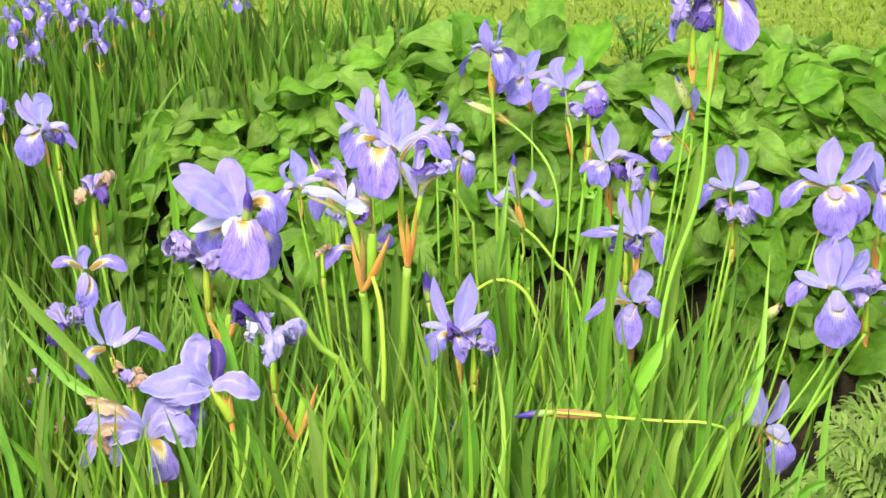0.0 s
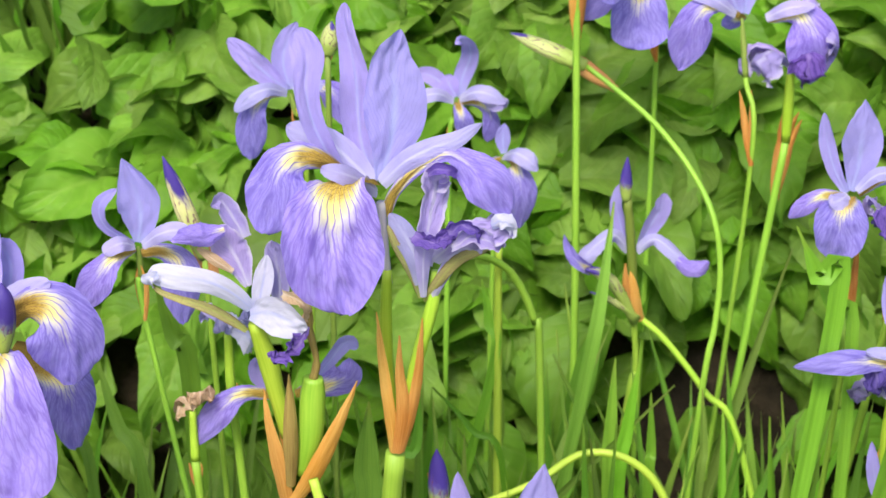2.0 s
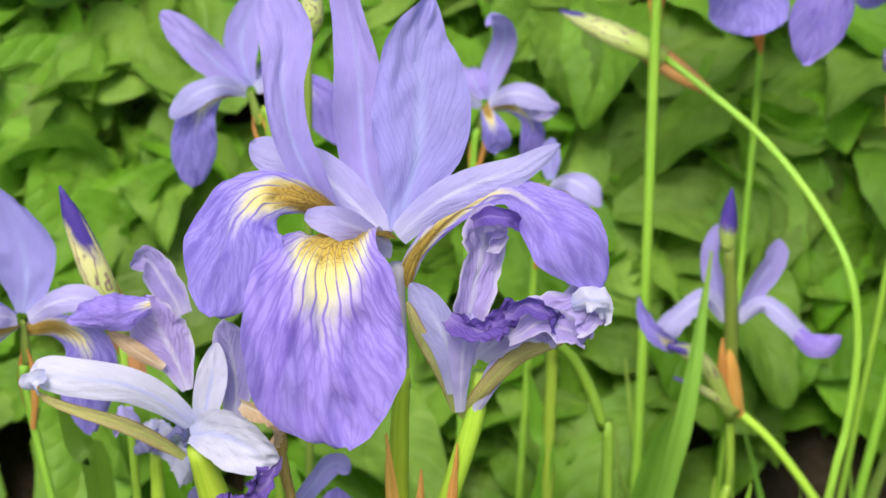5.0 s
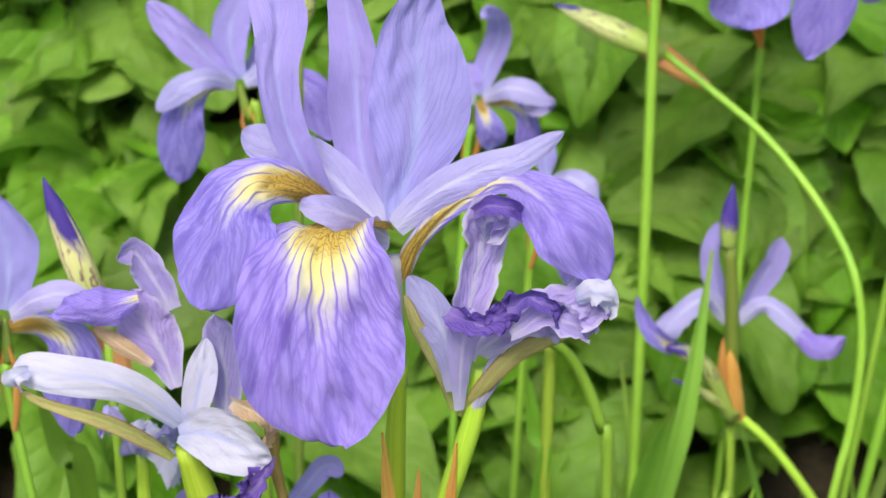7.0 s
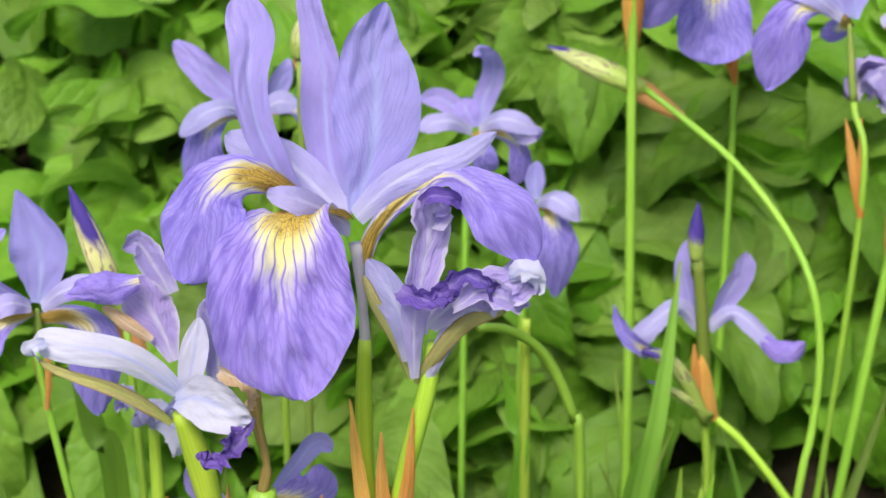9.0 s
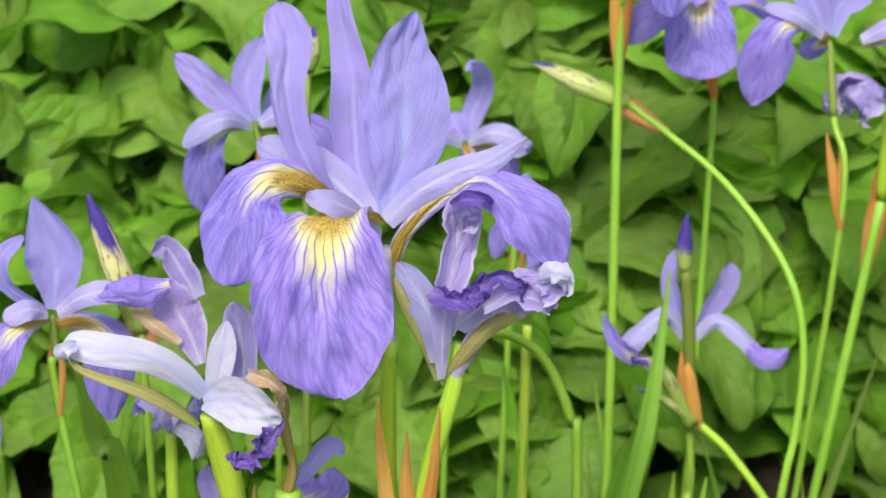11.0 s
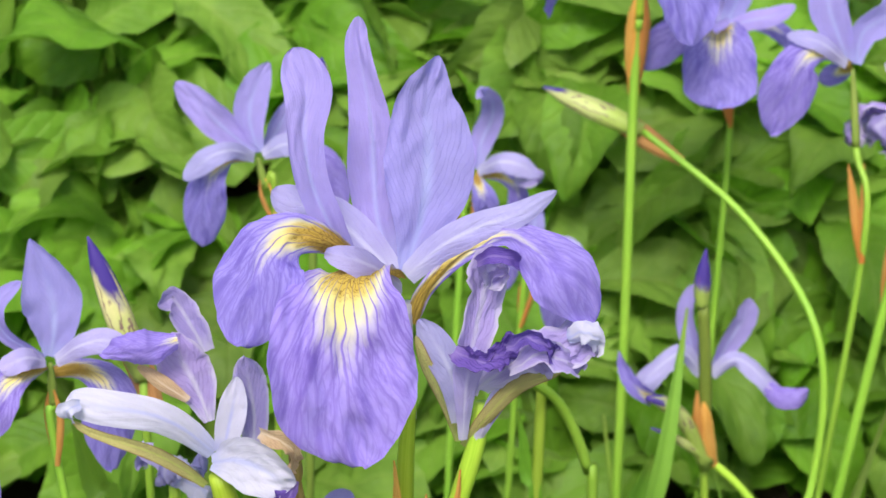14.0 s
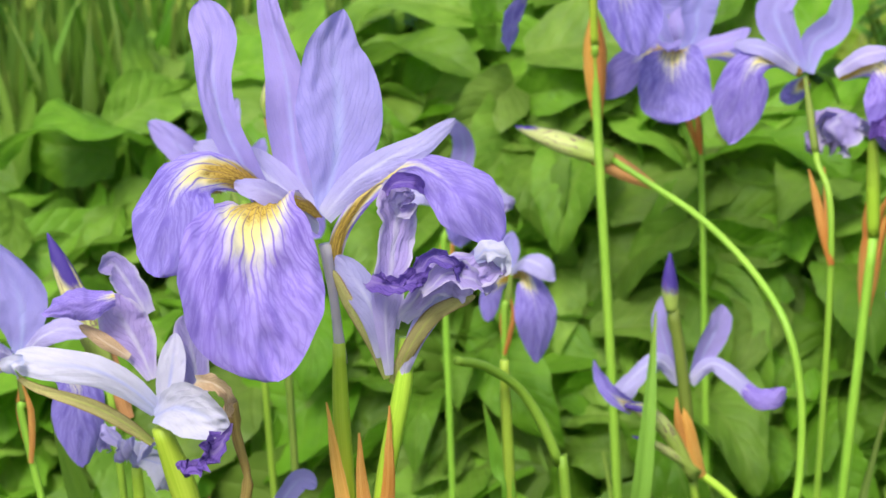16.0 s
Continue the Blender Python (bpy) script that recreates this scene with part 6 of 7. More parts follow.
    part("fall", (*petal([(-0.1888, -0.094, 0.1721), (-0.1835, -0.1, 0.1714), (-0.1798, -0.104, 0.1646), (-0.1789, -0.104, 0.1526), (-0.1852, -0.1, 0.1378)], [0.0026, 0.00521, 0.00955, 0.0122, 0.00781], side=(1, 0, 0.1), cup=-0.2, ruffle=0.1, seed=9, origin=g), M_FALL), low)
    Q(M_DARKWILT, [(-0.1545, -0.088, 0.2023), (-0.1513, -0.092, 0.1945), (-0.1528, -0.092, 0.1865), (-0.1482, -0.09, 0.1817)], [0.0026, 0.00521, 0.00521, 0.00217], "dark violet shrivelled petal", face=(0.1, -1, 0.2), cup=0.4, crumple=0.3, seed=10)
    part("ovary", (*tube([(-0.1824, -0.09, 0.1388), (-0.1846, -0.09, 0.151), (-0.1881, -0.09, 0.1631), (-0.1917, -0.09, 0.1727)], [0.00304, 0.00434, 0.00434, 0.0026], 10, 10, g), M_OVARY), low)
    spathe(low, (-0.1816, -0.093, 0.1315), (-0.12, 0, 1), 0.85, 6, g)
    part("stem", (*tube([g, (-0.1807, -0.09, 0.1143), (-0.1817, -0.09, 0.1241), (-0.1823, -0.09, 0.1398)], [0.0026, 0.0024, 0.0023], 10, 12, g), M_STEM), low)


limp_pair()


# the small iris with a dark bud rising out of it, on a bent stem
def budding():
    f = foot_of(0.10, 0.11)
    top = thing("iris", f, "small fading violet iris with a dark bud and spread petals", "flower", "irises in bloom")
    P = lambda nm, mat, sp, hw, lab="", **kw: part(nm, (*petal(sp, hw, origin=f, **kw), mat), top, lab)
    P("style_arm", M_STYLE, [(0.09127, 0.1, 0.3089), (0.08515, 0.098, 0.3167), (0.07728, 0.095, 0.313), (0.07195, 0.093, 0.307)], [0.00175, 0.00275, 0.0035, 0.00375], face=(-0.3, -0.8, 0.6), cup=-0.4, ruffle=0.25, seed=1)
    P("fall", M_FALL, [(0.07687, 0.094, 0.3034), (0.07103, 0.092, 0.3084), (0.06732, 0.093, 0.3139), (0.06565, 0.094, 0.3189)], [0.002, 0.0025, 0.00175, 0.0005], "dark violet curled tip of a fall", vshift=0.35, face=(-0.3, -0.9, 0.3), cup=0.5, ruffle=0.2, seed=2)
    P("style_arm", M_STYLE, [(0.09409, 0.1, 0.3089), (0.1008, 0.098, 0.3151), (0.1085, 0.095, 0.3105), (0.1151, 0.094, 0.3033)], [0.00175, 0.0025, 0.00325, 0.002], face=(0.3, -0.8, 0.6), cup=-0.4, ruffle=0.15, seed=3)
    P("fall", M_FALL, [(0.1093, 0.094, 0.3085), (0.1138, 0.092, 0.3057), (0.1185, 0.092, 0.3057), (0.1216, 0.093, 0.3081)], [0.002, 0.00325, 0.003, 0.0015], "violet rolled tip of a fall", vshift=0.65, face=(0.2, -0.9, 0.4), cup=-0.5, ruffle=0.25, seed=4)
    P("standard", M_STANDARD, [(0.09094, 0.104, 0.3086), (0.08795, 0.106, 0.3181), (0.08635, 0.107, 0.3263), (0.08835, 0.108, 0.3344)], [0.0015, 0.003, 0.0025, 0.00175], face=(-0.5, -1, 0.1), cup=0.3, seed=5)
    P("standard", M_STANDARD, [(0.09525, 0.104, 0.3078), (0.09922, 0.105, 0.3169), (0.1033, 0.106, 0.3243), (0.1048, 0.107, 0.3307)], [0.0015, 0.00375, 0.004, 0.00225], face=(0.4, -1, 0.1), cup=0.3, ruffle=0.1, seed=6)
    part("ovary", (*tube([(0.09371, 0.1, 0.2803), (0.0931, 0.099, 0.297), (0.09162, 0.098, 0.315), (0.08956, 0.097, 0.3326)], [0.00163, 0.00187, 0.00187, 0.00163], 10, 12, f), M_SHEATH), top, "olive-brown bud sheath")
    part("bud", (*tube([(0.0893, 0.097, 0.3317), (0.08897, 0.097, 0.3376), (0.08894, 0.097, 0.3434), (0.08919, 0.097, 0.3495)], [0.00175, 0.0025, 0.00187, 0.00025], 10, 12, f), M_BUD_VIOLET), top, "dark violet bud")
    P("spathe", M_SPATHE, [(0.09433, 0.098, 0.2796), (0.09192, 0.096, 0.2897), (0.09001, 0.095, 0.2991), (0.08975, 0.096, 0.3056)], [0.002, 0.002, 0.00125, 0.00025], "orange-brown papery spathe", face=(-0.1, -1, 0.1), cup=-0.5, tip=0, crumple=0.1, seed=7)
    P("spathe", M_SPATHE, [(0.09624, 0.098, 0.2796), (0.09456, 0.096, 0.2879), (0.09294, 0.095, 0.2973), (0.09183, 0.096, 0.3021)], [0.00225, 0.00225, 0.00175, 0.00025], "orange-brown papery spathe", face=(0.1, -1, 0.1), cup=-0.5, tip=0, crumple=0.1, seed=8)
    part("side_bud", (*tube([(0.09433, 0.098, 0.2796), (0.08662, 0.094, 0.2961), (0.0798, 0.092, 0.3032), (0.07417, 0.091, 0.3054)], [0.00175, 0.0025, 0.00225, 0.00075], 10, 12, f), M_BUD_GREEN), top, "narrow green side bud")
    part("side_bud", (*tube([(0.09581, 0.098, 0.2814), (0.08863, 0.094, 0.2881), (0.08268, 0.092, 0.2927), (0.07617, 0.091, 0.2958)], [0.00113, 0.00137, 0.00113, 0.00025], 10, 12, f), M_BUD_GREEN), top, "thin dark-tipped side bud")
    part("stem", (*tube([foot_of(0.178, 0.10), (0.1408, 0.1, 0.217), (0.1237, 0.1, 0.2475), (0.1072, 0.1, 0.2703), (0.09574, 0.1, 0.2812)], [0.0014, 0.0014, 0.0013, 0.0013], 8, 22, f), M_STEM_PALE), top)
    part("stem", (*tube([foot_of(0.075, 0.12), (0.09243, 0.1, 0.2389), (0.0956, 0.1, 0.2562), (0.09419, 0.1, 0.2803)], [0.0015, 0.0014, 0.0013, 0.0013], 8, 16, f), M_STEM), top)
    top.location += Vector((0.0035, 0.028, -0.0125))


budding()

# buds
bud_on_stem((-0.0718, 0.05, 0.3660), (-0.0590, 0.048, 0.3290), r=0.0033, foot=(-0.05, 0.06), sp=0.8, seed=3, label="cream bud with dark violet tip and brown veins")
bud_on_stem((0.0488, 0.1827, 0.3672), (0.0788, 0.172, 0.357), r=0.0034, mat=M_BUD_GREEN, foot=(0.115, 0.13), via=[(0.124, 0.115, 0.2376), (0.1282, 0.117, 0.2692), (0.1293, 0.119, 0.2942), (0.1259, 0.123, 0.3139), (0.1181, 0.137, 0.3272), (0.1052, 0.152, 0.3402), (0.0903, 0.165, 0.3498)], sp=0.9, seed=4, stem_mat=M_STEM, label="slender pale bud on a long arching stem")
bud_on_stem((0.03814, -0.02, 0.1587), (0.04217, -0.02, 0.1277), r=0.005, mat=M_BUD_VIOLET, foot=(0.045, -0.015), sp=0.9, seed=5)
bud_on_stem((0.02192, 0.02, 0.2694), (0.02324, 0.02, 0.2426), r=0.0035, mat=M_BUD_VIOLET, foot=(0.035, 0.02), sp=0.9, seed=6)
bud_on_stem((0.09393, -0.085, 0.1854), (0.1244, -0.085, 0.1887), r=0.0032, mat=M_BUD_VIOLET, foot=(0.23, -0.06), via=[(0.258, -0.07, 0.1524), (0.2469, -0.085, 0.1774), (0.2089, -0.085, 0.1808), (0.1656, -0.085, 0.1848)], sp=0.9, seed=7, stem_mat=M_STEM_PALE, label="violet-tipped bud on a stem bent level")
bud_on_stem((0.2239, 0.04, 0.4238), (0.2346, 0.04, 0.396), r=0.0045, mat=M_BUD_GREEN, foot=(0.18, 0.05), sp=0.9, seed=8, dull=False)
bud_on_stem((0.2086, 0.07, 0.3409), (0.2077, 0.07, 0.3192), r=0.0036, mat=M_BUD_VIOLET, foot=(0.16, 0.08), sp=0.7, seed=9)
bud_on_stem((-0.3057, -0.02, 0.1754), (-0.2928, -0.02, 0.1652), r=0.003, mat=M_BUD_VIOLET, foot=(-0.24, -0.01), sp=0.5, seed=10)
bud_on_stem((-0.01647, 0.1, 0.3982), (-0.01823, 0.1, 0.3858), r=0.003, mat=M_BUD_GREEN, foot=(-0.02, 0.11), sp=0.6, seed=11, stem_mat=M_SHEATH)
bud_on_stem((0.3078, 0.02, 0.2352), (0.2976, 0.02, 0.2256), r=0.004, mat=M_BUD_GREEN, foot=(0.24, 0.02), sp=1.4, seed=12, dull=False, label="orange-sheathed bud on a leaning stem")


# a bare stem arching over
def bare_stem(pts, r, foot, label, mat=None):
    f = foot_of(*foot)
    top = thing("bare_iris", f, label, "plant", "bare stems")
    part("stem", (*tube([f, *pts], [r, r, r * 0.8], 8, 24, f), mat or M_STEM_PALE), top)


bare_stem([(0.1127, 0.06, 0.1952), (0.1099, 0.06, 0.2129), (0.1045, 0.06, 0.229), (0.09704, 0.06, 0.2391), (0.08643, 0.06, 0.2451), (0.073, 0.06, 0.2445), (0.05682, 0.05, 0.2384), (0.03449, 0.05, 0.2282)], 0.0016, (0.122, 0.06), "thin yellow-green stem arching over")
bare_stem([(0.05942, 0.08, 0.2674), (0.05678, 0.08, 0.2902), (0.04895, 0.078, 0.309), (0.03939, 0.07, 0.3196), (0.0314, 0.06, 0.3248)], 0.0015, (0.066, 0.082), "dark green stem arching towards a flower", M_STEM)
bare_stem([(0.0436, 0.08, 0.2776), (0.04363, 0.08, 0.3188)], 0.0016, (0.045, 0.08), "thin upright green stem with a cut top")
bare_stem([(-0.01276, -0.03, 0.1734), (-0.01108, -0.025, 0.231), (-0.01316, -0.018, 0.2573), (-0.01836, -0.012, 0.2759)], 0.0021, (-0.03, -0.03), "bright yellow-green side stem beside a spathe")


# ---------------------------------------------------------------- iris blades
def blade(foot, top_at, half, bend=0.0, seed=0, origin=(0, 0, 0), nu=5, nv=12):
    f, t = np.array(foot, dtype=float), np.array(top_at, dtype=float)
    rnd = random.Random(seed)
    d = t - f
    out = unit(np.array([d[0], d[1] * 0.5, 0]) + 1e-6) * bend
    sp = [f, f + d * 0.34 - out * 0.35, f + d * 0.68 - out * 0.3, t]
    side = np.array([math.cos(rnd.uniform(-1.0, 1.0)), math.sin(rnd.uniform(-1.0, 1.0)), 0])
    return petal(sp, [half * 0.8, half, half * 0.8, 0.0003], side=side, cup=0.18, tip=0, nu=nu, nv=nv, seed=seed, origin=origin, twist=rnd.uniform(-0.6, 0.6), crease=-0.25)


def leaf_fans():
    rnd = random.Random(5)
    fans = []
    for i in range(24):
        x = -0.26 + 0.52 * (i + rnd.uniform(-0.3, 0.3)) / 23
        y = rnd.uniform(-0.07, 0.13)
        fans.append((x, y))
    for i, (x, y) in enumerate(fans):
        f = foot_of(x, y)
        top = thing("iris_leaf_fan", f, "fan of long green sword-shaped iris leaves", "leaves", "iris leaf fans")
        for j in range(11):
            b = f + np.array([rnd.uniform(-0.016, 0.016), rnd.uniform(-0.02, 0.02), 0])
            h = rnd.uniform(0.11, 0.205) * (1.0 if rnd.random() < 0.85 else 1.2)
            lean = rnd.gauss(0, 0.30) + x * 0.6
            t = b + np.array([lean * h, rnd.gauss(0, 0.18) * h, h])
            data = blade(b, t, rnd.uniform(0.0018, 0.0040), rnd.uniform(-0.01, 0.02), i * 31 + j, f)
            part("leaf", (*data, M_BLADE_LIGHT if rnd.random() < 0.25 else M_BLADE), top)


leaf_fans()


def long_leaf(foot, pts, half, seed=0, light=True):
    f = foot_of(*foot)
    top = thing("iris_leaf", f, "single long sword-shaped green iris leaf" if not light else "single long bright green iris leaf", "leaf", "single leaves")
    sp = [f, *pts]
    hw = [half * 0.8] + [half] * (len(pts) - 1) + [0.0003]
    part("leaf", (*petal(sp, hw, face=(0.1, -1, 0.3), cup=0.2, tip=0, nu=7, nv=18, origin=f, crease=-0.25, seed=seed), M_BLADE_LIGHT if light else M_BLADE), top)


long_leaf((-0.17, -0.05), [(-0.2291, -0.05, 0.1895), (-0.255, -0.05, 0.2286), (-0.287, -0.05, 0.2696), (-0.3064, -0.05, 0.2982)], 0.0045, 1)
long_leaf((0.10, -0.03), [(0.1348, -0.03, 0.09599), (0.1717, -0.03, 0.1601), (0.1987, -0.03, 0.2034), (0.2237, -0.02, 0.2398)], 0.0075, 2)
long_leaf((0.07, -0.04), [(0.09393, -0.04, 0.1013), (0.08815, -0.04, 0.1461), (0.08235, -0.04, 0.1853), (0.07746, -0.04, 0.2215)], 0.0062, 3, False)
long_leaf((0.09, -0.05), [(0.1143, -0.05, 0.1009), (0.1173, -0.05, 0.1453), (0.1228, -0.05, 0.2033)], 0.0055, 4, False)
long_leaf((0.16, 0.0), [(0.1639, 0, 0.1981), (0.17, 0, 0.245), (0.1762, 0, 0.2842), (0.1814, 0, 0.3271)], 0.0038, 5)
long_leaf((0.13, 0.04), [(0.1612, 0.05, 0.3049), (0.1545, 0.05, 0.3214), (0.1482, 0.05, 0.3361)], 0.0035, 6)
long_leaf((-0.13, 0.03), [(-0.1769, 0.03, 0.2744), (-0.1811, 0.03, 0.323), (-0.1853, 0.03, 0.3635)], 0.0028, 7)
long_leaf((0.20, 0.01), [(0.2211, 0.01, 0.2597), (0.2299, 0.01, 0.2977), (0.2372, 0.01, 0.3398), (0.2405, 0.01, 0.3767)], 0.0048, 8)
long_leaf((-0.02, 0.01), [(-0.00245, 0.01, 0.2354), (-0.00182, 0.01, 0.2686), (-0.00075, 0.01, 0.293)], 0.0045, 9, False)
long_leaf((0.14, -0.04), [(0.18, -0.04, 0.09521), (0.1856, -0.04, 0.1447), (0.1898, -0.04, 0.2005)], 0.0055, 10, False)
long_leaf((0.05, 0.12), [(0.07665, 0.11, 0.2418), (0.08272, 0.11, 0.2798), (0.08773, 0.12, 0.3207)], 0.0026, 11, False)
long_leaf((-0.01, 0.10), [(0.03914, 0.08, 0.2569), (0.04005, 0.08, 0.2893), (0.03742, 0.08, 0.3066)], 0.0018, 12)


long_leaf((0.00, -0.09), [(-0.00266, -0.085, 0.1194), (0.00441, -0.085, 0.1629), (0.01597, -0.08, 0.2081)], 0.0045, 13, False)
long_leaf((-0.05, -0.09), [(-0.05758, -0.09, 0.1225), (-0.05996, -0.09, 0.1613), (-0.06678, -0.085, 0.2068)], 0.0055, 14, False)
long_leaf((0.02, -0.09), [(0.05513, -0.09, 0.1211), (0.06005, -0.09, 0.1691), (0.05414, -0.085, 0.2096)], 0.0060, 15, False)
long_leaf((0.17, -0.08), [(0.2092, -0.08, 0.1142), (0.2179, -0.08, 0.1575), (0.2397, -0.075, 0.2025)], 0.0040, 16)
long_leaf((0.20, -0.08), [(0.2352, -0.085, 0.1163), (0.2566, -0.085, 0.164), (0.2802, -0.08, 0.2039), (0.2938, -0.03, 0.2962)], 0.0035, 17)
long_leaf((-0.24, -0.09), [(-0.2651, -0.09, 0.1243), (-0.2811, -0.09, 0.145), (-0.3089, -0.09, 0.1793)], 0.0050, 18)
long_leaf((-0.20, -0.08), [(-0.2243, -0.07, 0.1739), (-0.2632, -0.06, 0.2137), (-0.3032, -0.06, 0.2619)], 0.0042, 19, False)
long_leaf((-0.08, -0.07), [(-0.1186, -0.06, 0.1679), (-0.1315, -0.05, 0.2314), (-0.14, -0.05, 0.2694)], 0.0040, 20, False)
long_leaf((0.25, -0.07), [(0.3158, -0.07, 0.107), (0.3265, -0.07, 0.1166), (0.3408, -0.07, 0.1222)], 0.0040, 21)
long_leaf((0.070, 0.125), [(0.07024, 0.155, 0.1685), (0.07504, 0.155, 0.201), (0.0817, 0.155, 0.2351), (0.08619, 0.155, 0.2567)], 0.00475, 30, False)
long_leaf((0.087, 0.095), [(0.08684, 0.085, 0.2106), (0.08671, 0.085, 0.2376), (0.0876, 0.085, 0.2721)], 0.0028, 31)
long_leaf((0.090, 0.090), [(0.08983, 0.08, 0.2136), (0.09232, 0.08, 0.2428), (0.09633, 0.08, 0.273)], 0.00256, 32)
long_leaf((0.102, 0.100), [(0.1024, 0.09, 0.2075), (0.1029, 0.09, 0.2299), (0.102, 0.09, 0.2546)], 0.00195, 33)
long_leaf((-0.071, 0.090), [(-0.07068, 0.08, 0.255), (-0.07639, 0.08, 0.2831), (-0.08268, 0.08, 0.3081)], 0.00356, 34)
long_leaf((-0.089, 0.080), [(-0.08936, 0.07, 0.2198), (-0.09776, 0.07, 0.251), (-0.104, 0.07, 0.279)], 0.00253, 35, False)
long_leaf((-0.106, 0.070), [(-0.1063, 0.06, 0.2258), (-0.1126, 0.06, 0.2519), (-0.1201, 0.06, 0.2728)], 0.00208, 36, False)
long_leaf((0.170, 0.070), [(0.1704, 0.06, 0.2836), (0.1618, 0.06, 0.3059), (0.1475, 0.06, 0.3367)], 0.00241, 37)
long_leaf((0.047, 0.080), [(0.04658, 0.07, 0.2245), (0.03395, 0.07, 0.2497), (0.01955, 0.07, 0.2672)], 0.00123, 38)
long_leaf((0.042, 0.110), [(0.04192, 0.1, 0.2016), (0.045, 0.1, 0.2342), (0.04417, 0.1, 0.2633)], 0.00198, 39)
long_leaf((-0.131, 0.060), [(-0.1309, 0.05, 0.2319), (-0.1252, 0.05, 0.2622), (-0.1243, 0.05, 0.2848)], 0.00184, 40, False)
long_leaf((0.004, 0.060), [(0.00419, 0.05, 0.2317), (0.01359, 0.05, 0.2527), (0.01524, 0.05, 0.2778)], 0.00204, 41, False)
long_leaf((0.123, 0.110), [(0.1233, 0.1, 0.2015), (0.1244, 0.1, 0.2242), (0.1227, 0.1, 0.2512)], 0.00176, 42, False)
long_leaf((-0.023, 0.070), [(-0.02318, 0.06, 0.2257), (-0.01845, 0.06, 0.2471), (-0.01473, 0.06, 0.2726)], 0.00166, 43)


def many_blades(name, label, n, xr, yr, hr, half, seed, mat, lean=0.15, accept=None, nv=7, kind="stuff", category="grass"):
    """Many folded blades in one mesh, three points across."""
    rnd = random.Random(seed)
    s = np.linspace(0, 1, nv + 1)
    prof = np.where(s < 0.7, 0.85 + 0.2 * s, 1.0 * np.clip((1 - s) / 0.3, 0.02, 1))
    verts, uvs = [], []
    count = 0
    while count < n:
        x, y = rnd.uniform(*xr), rnd.uniform(*yr)
        if accept and not accept(x, y, rnd):
            continue
        h = rnd.uniform(*hr)
        x, y, k = upbank(x, y)
        h *= k
        b = np.array([x, y, ground_z(x, y) - 0.006])
        d = np.array([rnd.gauss(0, lean) * h, rnd.gauss(0, lean) * h, h])
        bow = np.array([rnd.gauss(0, 0.12) * h, rnd.gauss(0, 0.1) * h, 0.0])
        c = b + d * s[:, None] + bow * ((s ** 2 - s) * 2)[:, None]
        a = rnd.uniform(-1.1, 1.1) + s * rnd.uniform(-0.7, 0.7)
        w = rnd.uniform(*half) * prof
        sd = np.stack([np.cos(a), np.sin(a), 0 * a], 1) * w[:, None]
        up = np.stack([-np.sin(a), np.cos(a), 0 * a], 1) * (w * 0.35)[:, None]
        verts.append(np.stack([c - sd, c + up, c + sd], 1).reshape(-1, 3))
        count += 1
    uv = np.stack([np.tile([0.0, 0.5, 1.0], nv + 1), np.repeat(s, 3)], 1)
    k = 3 * (nv + 1)
    faces = [(o + 3 * j + i, o + 3 * j + i + 1, o + 3 * j + i + 4, o + 3 * j + i + 3) for o in range(0, k * n, k) for j in range(nv) for i in range(2)]
    tagged(new(name, mesh_of(name, np.concatenate(verts), faces, np.tile(uv, (n, 1)), mat)), label, category, kind=kind)


many_blades("iris_foliage", "dense green sword-shaped iris leaves between the stems", 420, (-0.36, 0.36), (-0.16, 0.15), (0.07, 0.19), (0.0018, 0.0042), 900, M_BLADE_STUFF, 0.2, category="leaves",
            accept=lambda x, y, r: not (x > 0.27 and y < 0.1) or r.random() < 0.3)
many_blades("tall_foliage", "green sword-shaped leaves standing between iris and bank", 90, (-0.22, 0.24), (0.07, 0.13), (0.12, 0.20), (0.0016, 0.0036), 950, M_BLADE_STUFF, 0.14, category="leaves")
many_blades("thin_foliage", "thin bright green grassy leaves among the iris stems", 420, (-0.36, 0.34), (-0.16, 0.13), (0.08, 0.19), (0.0008, 0.0020), 1300, M_BLADE_THIN, 0.26, category="leaves",
            accept=lambda x, y, r: not (x > 0.27 and y < 0.1))
many_blades("tall_grass", "tall clump of dark green grassy iris leaves", 2300, (-0.75, -0.03), (0.30, 0.80), (0.06, 0.125), (0.0012, 0.0030), 2000, M_GRASS, 0.17,
            accept=lambda x, y, r: (x < -0.29 and y > 0.33) or y > max(0.405 + (x + 0.27) * 0.15, 0.455 + (x + 0.133) * 1.06) + r.uniform(0.0, 0.03))
many_blades("side_grass", "green grassy leaves at the edge of the bed", 850, (-0.62, -0.16), (-0.08, 0.36), (0.10, 0.22), (0.0014, 0.0038), 3000, M_GRASS, 0.17,
            accept=lambda x, y, r: x < (-0.24 - 0.2 * (0.2 - y) * r.random() if y < 0.16 else -0.27 - 0.03 * r.random()))
many_blades("lawn_grass", "short sunlit lawn grass", 16000, (-0.9, 1.0), (0.68, 1.75), (0.008, 0.020), (0.0006, 0.0012), 5000, M_LAWN_BLADE, 0.5, nv=3)


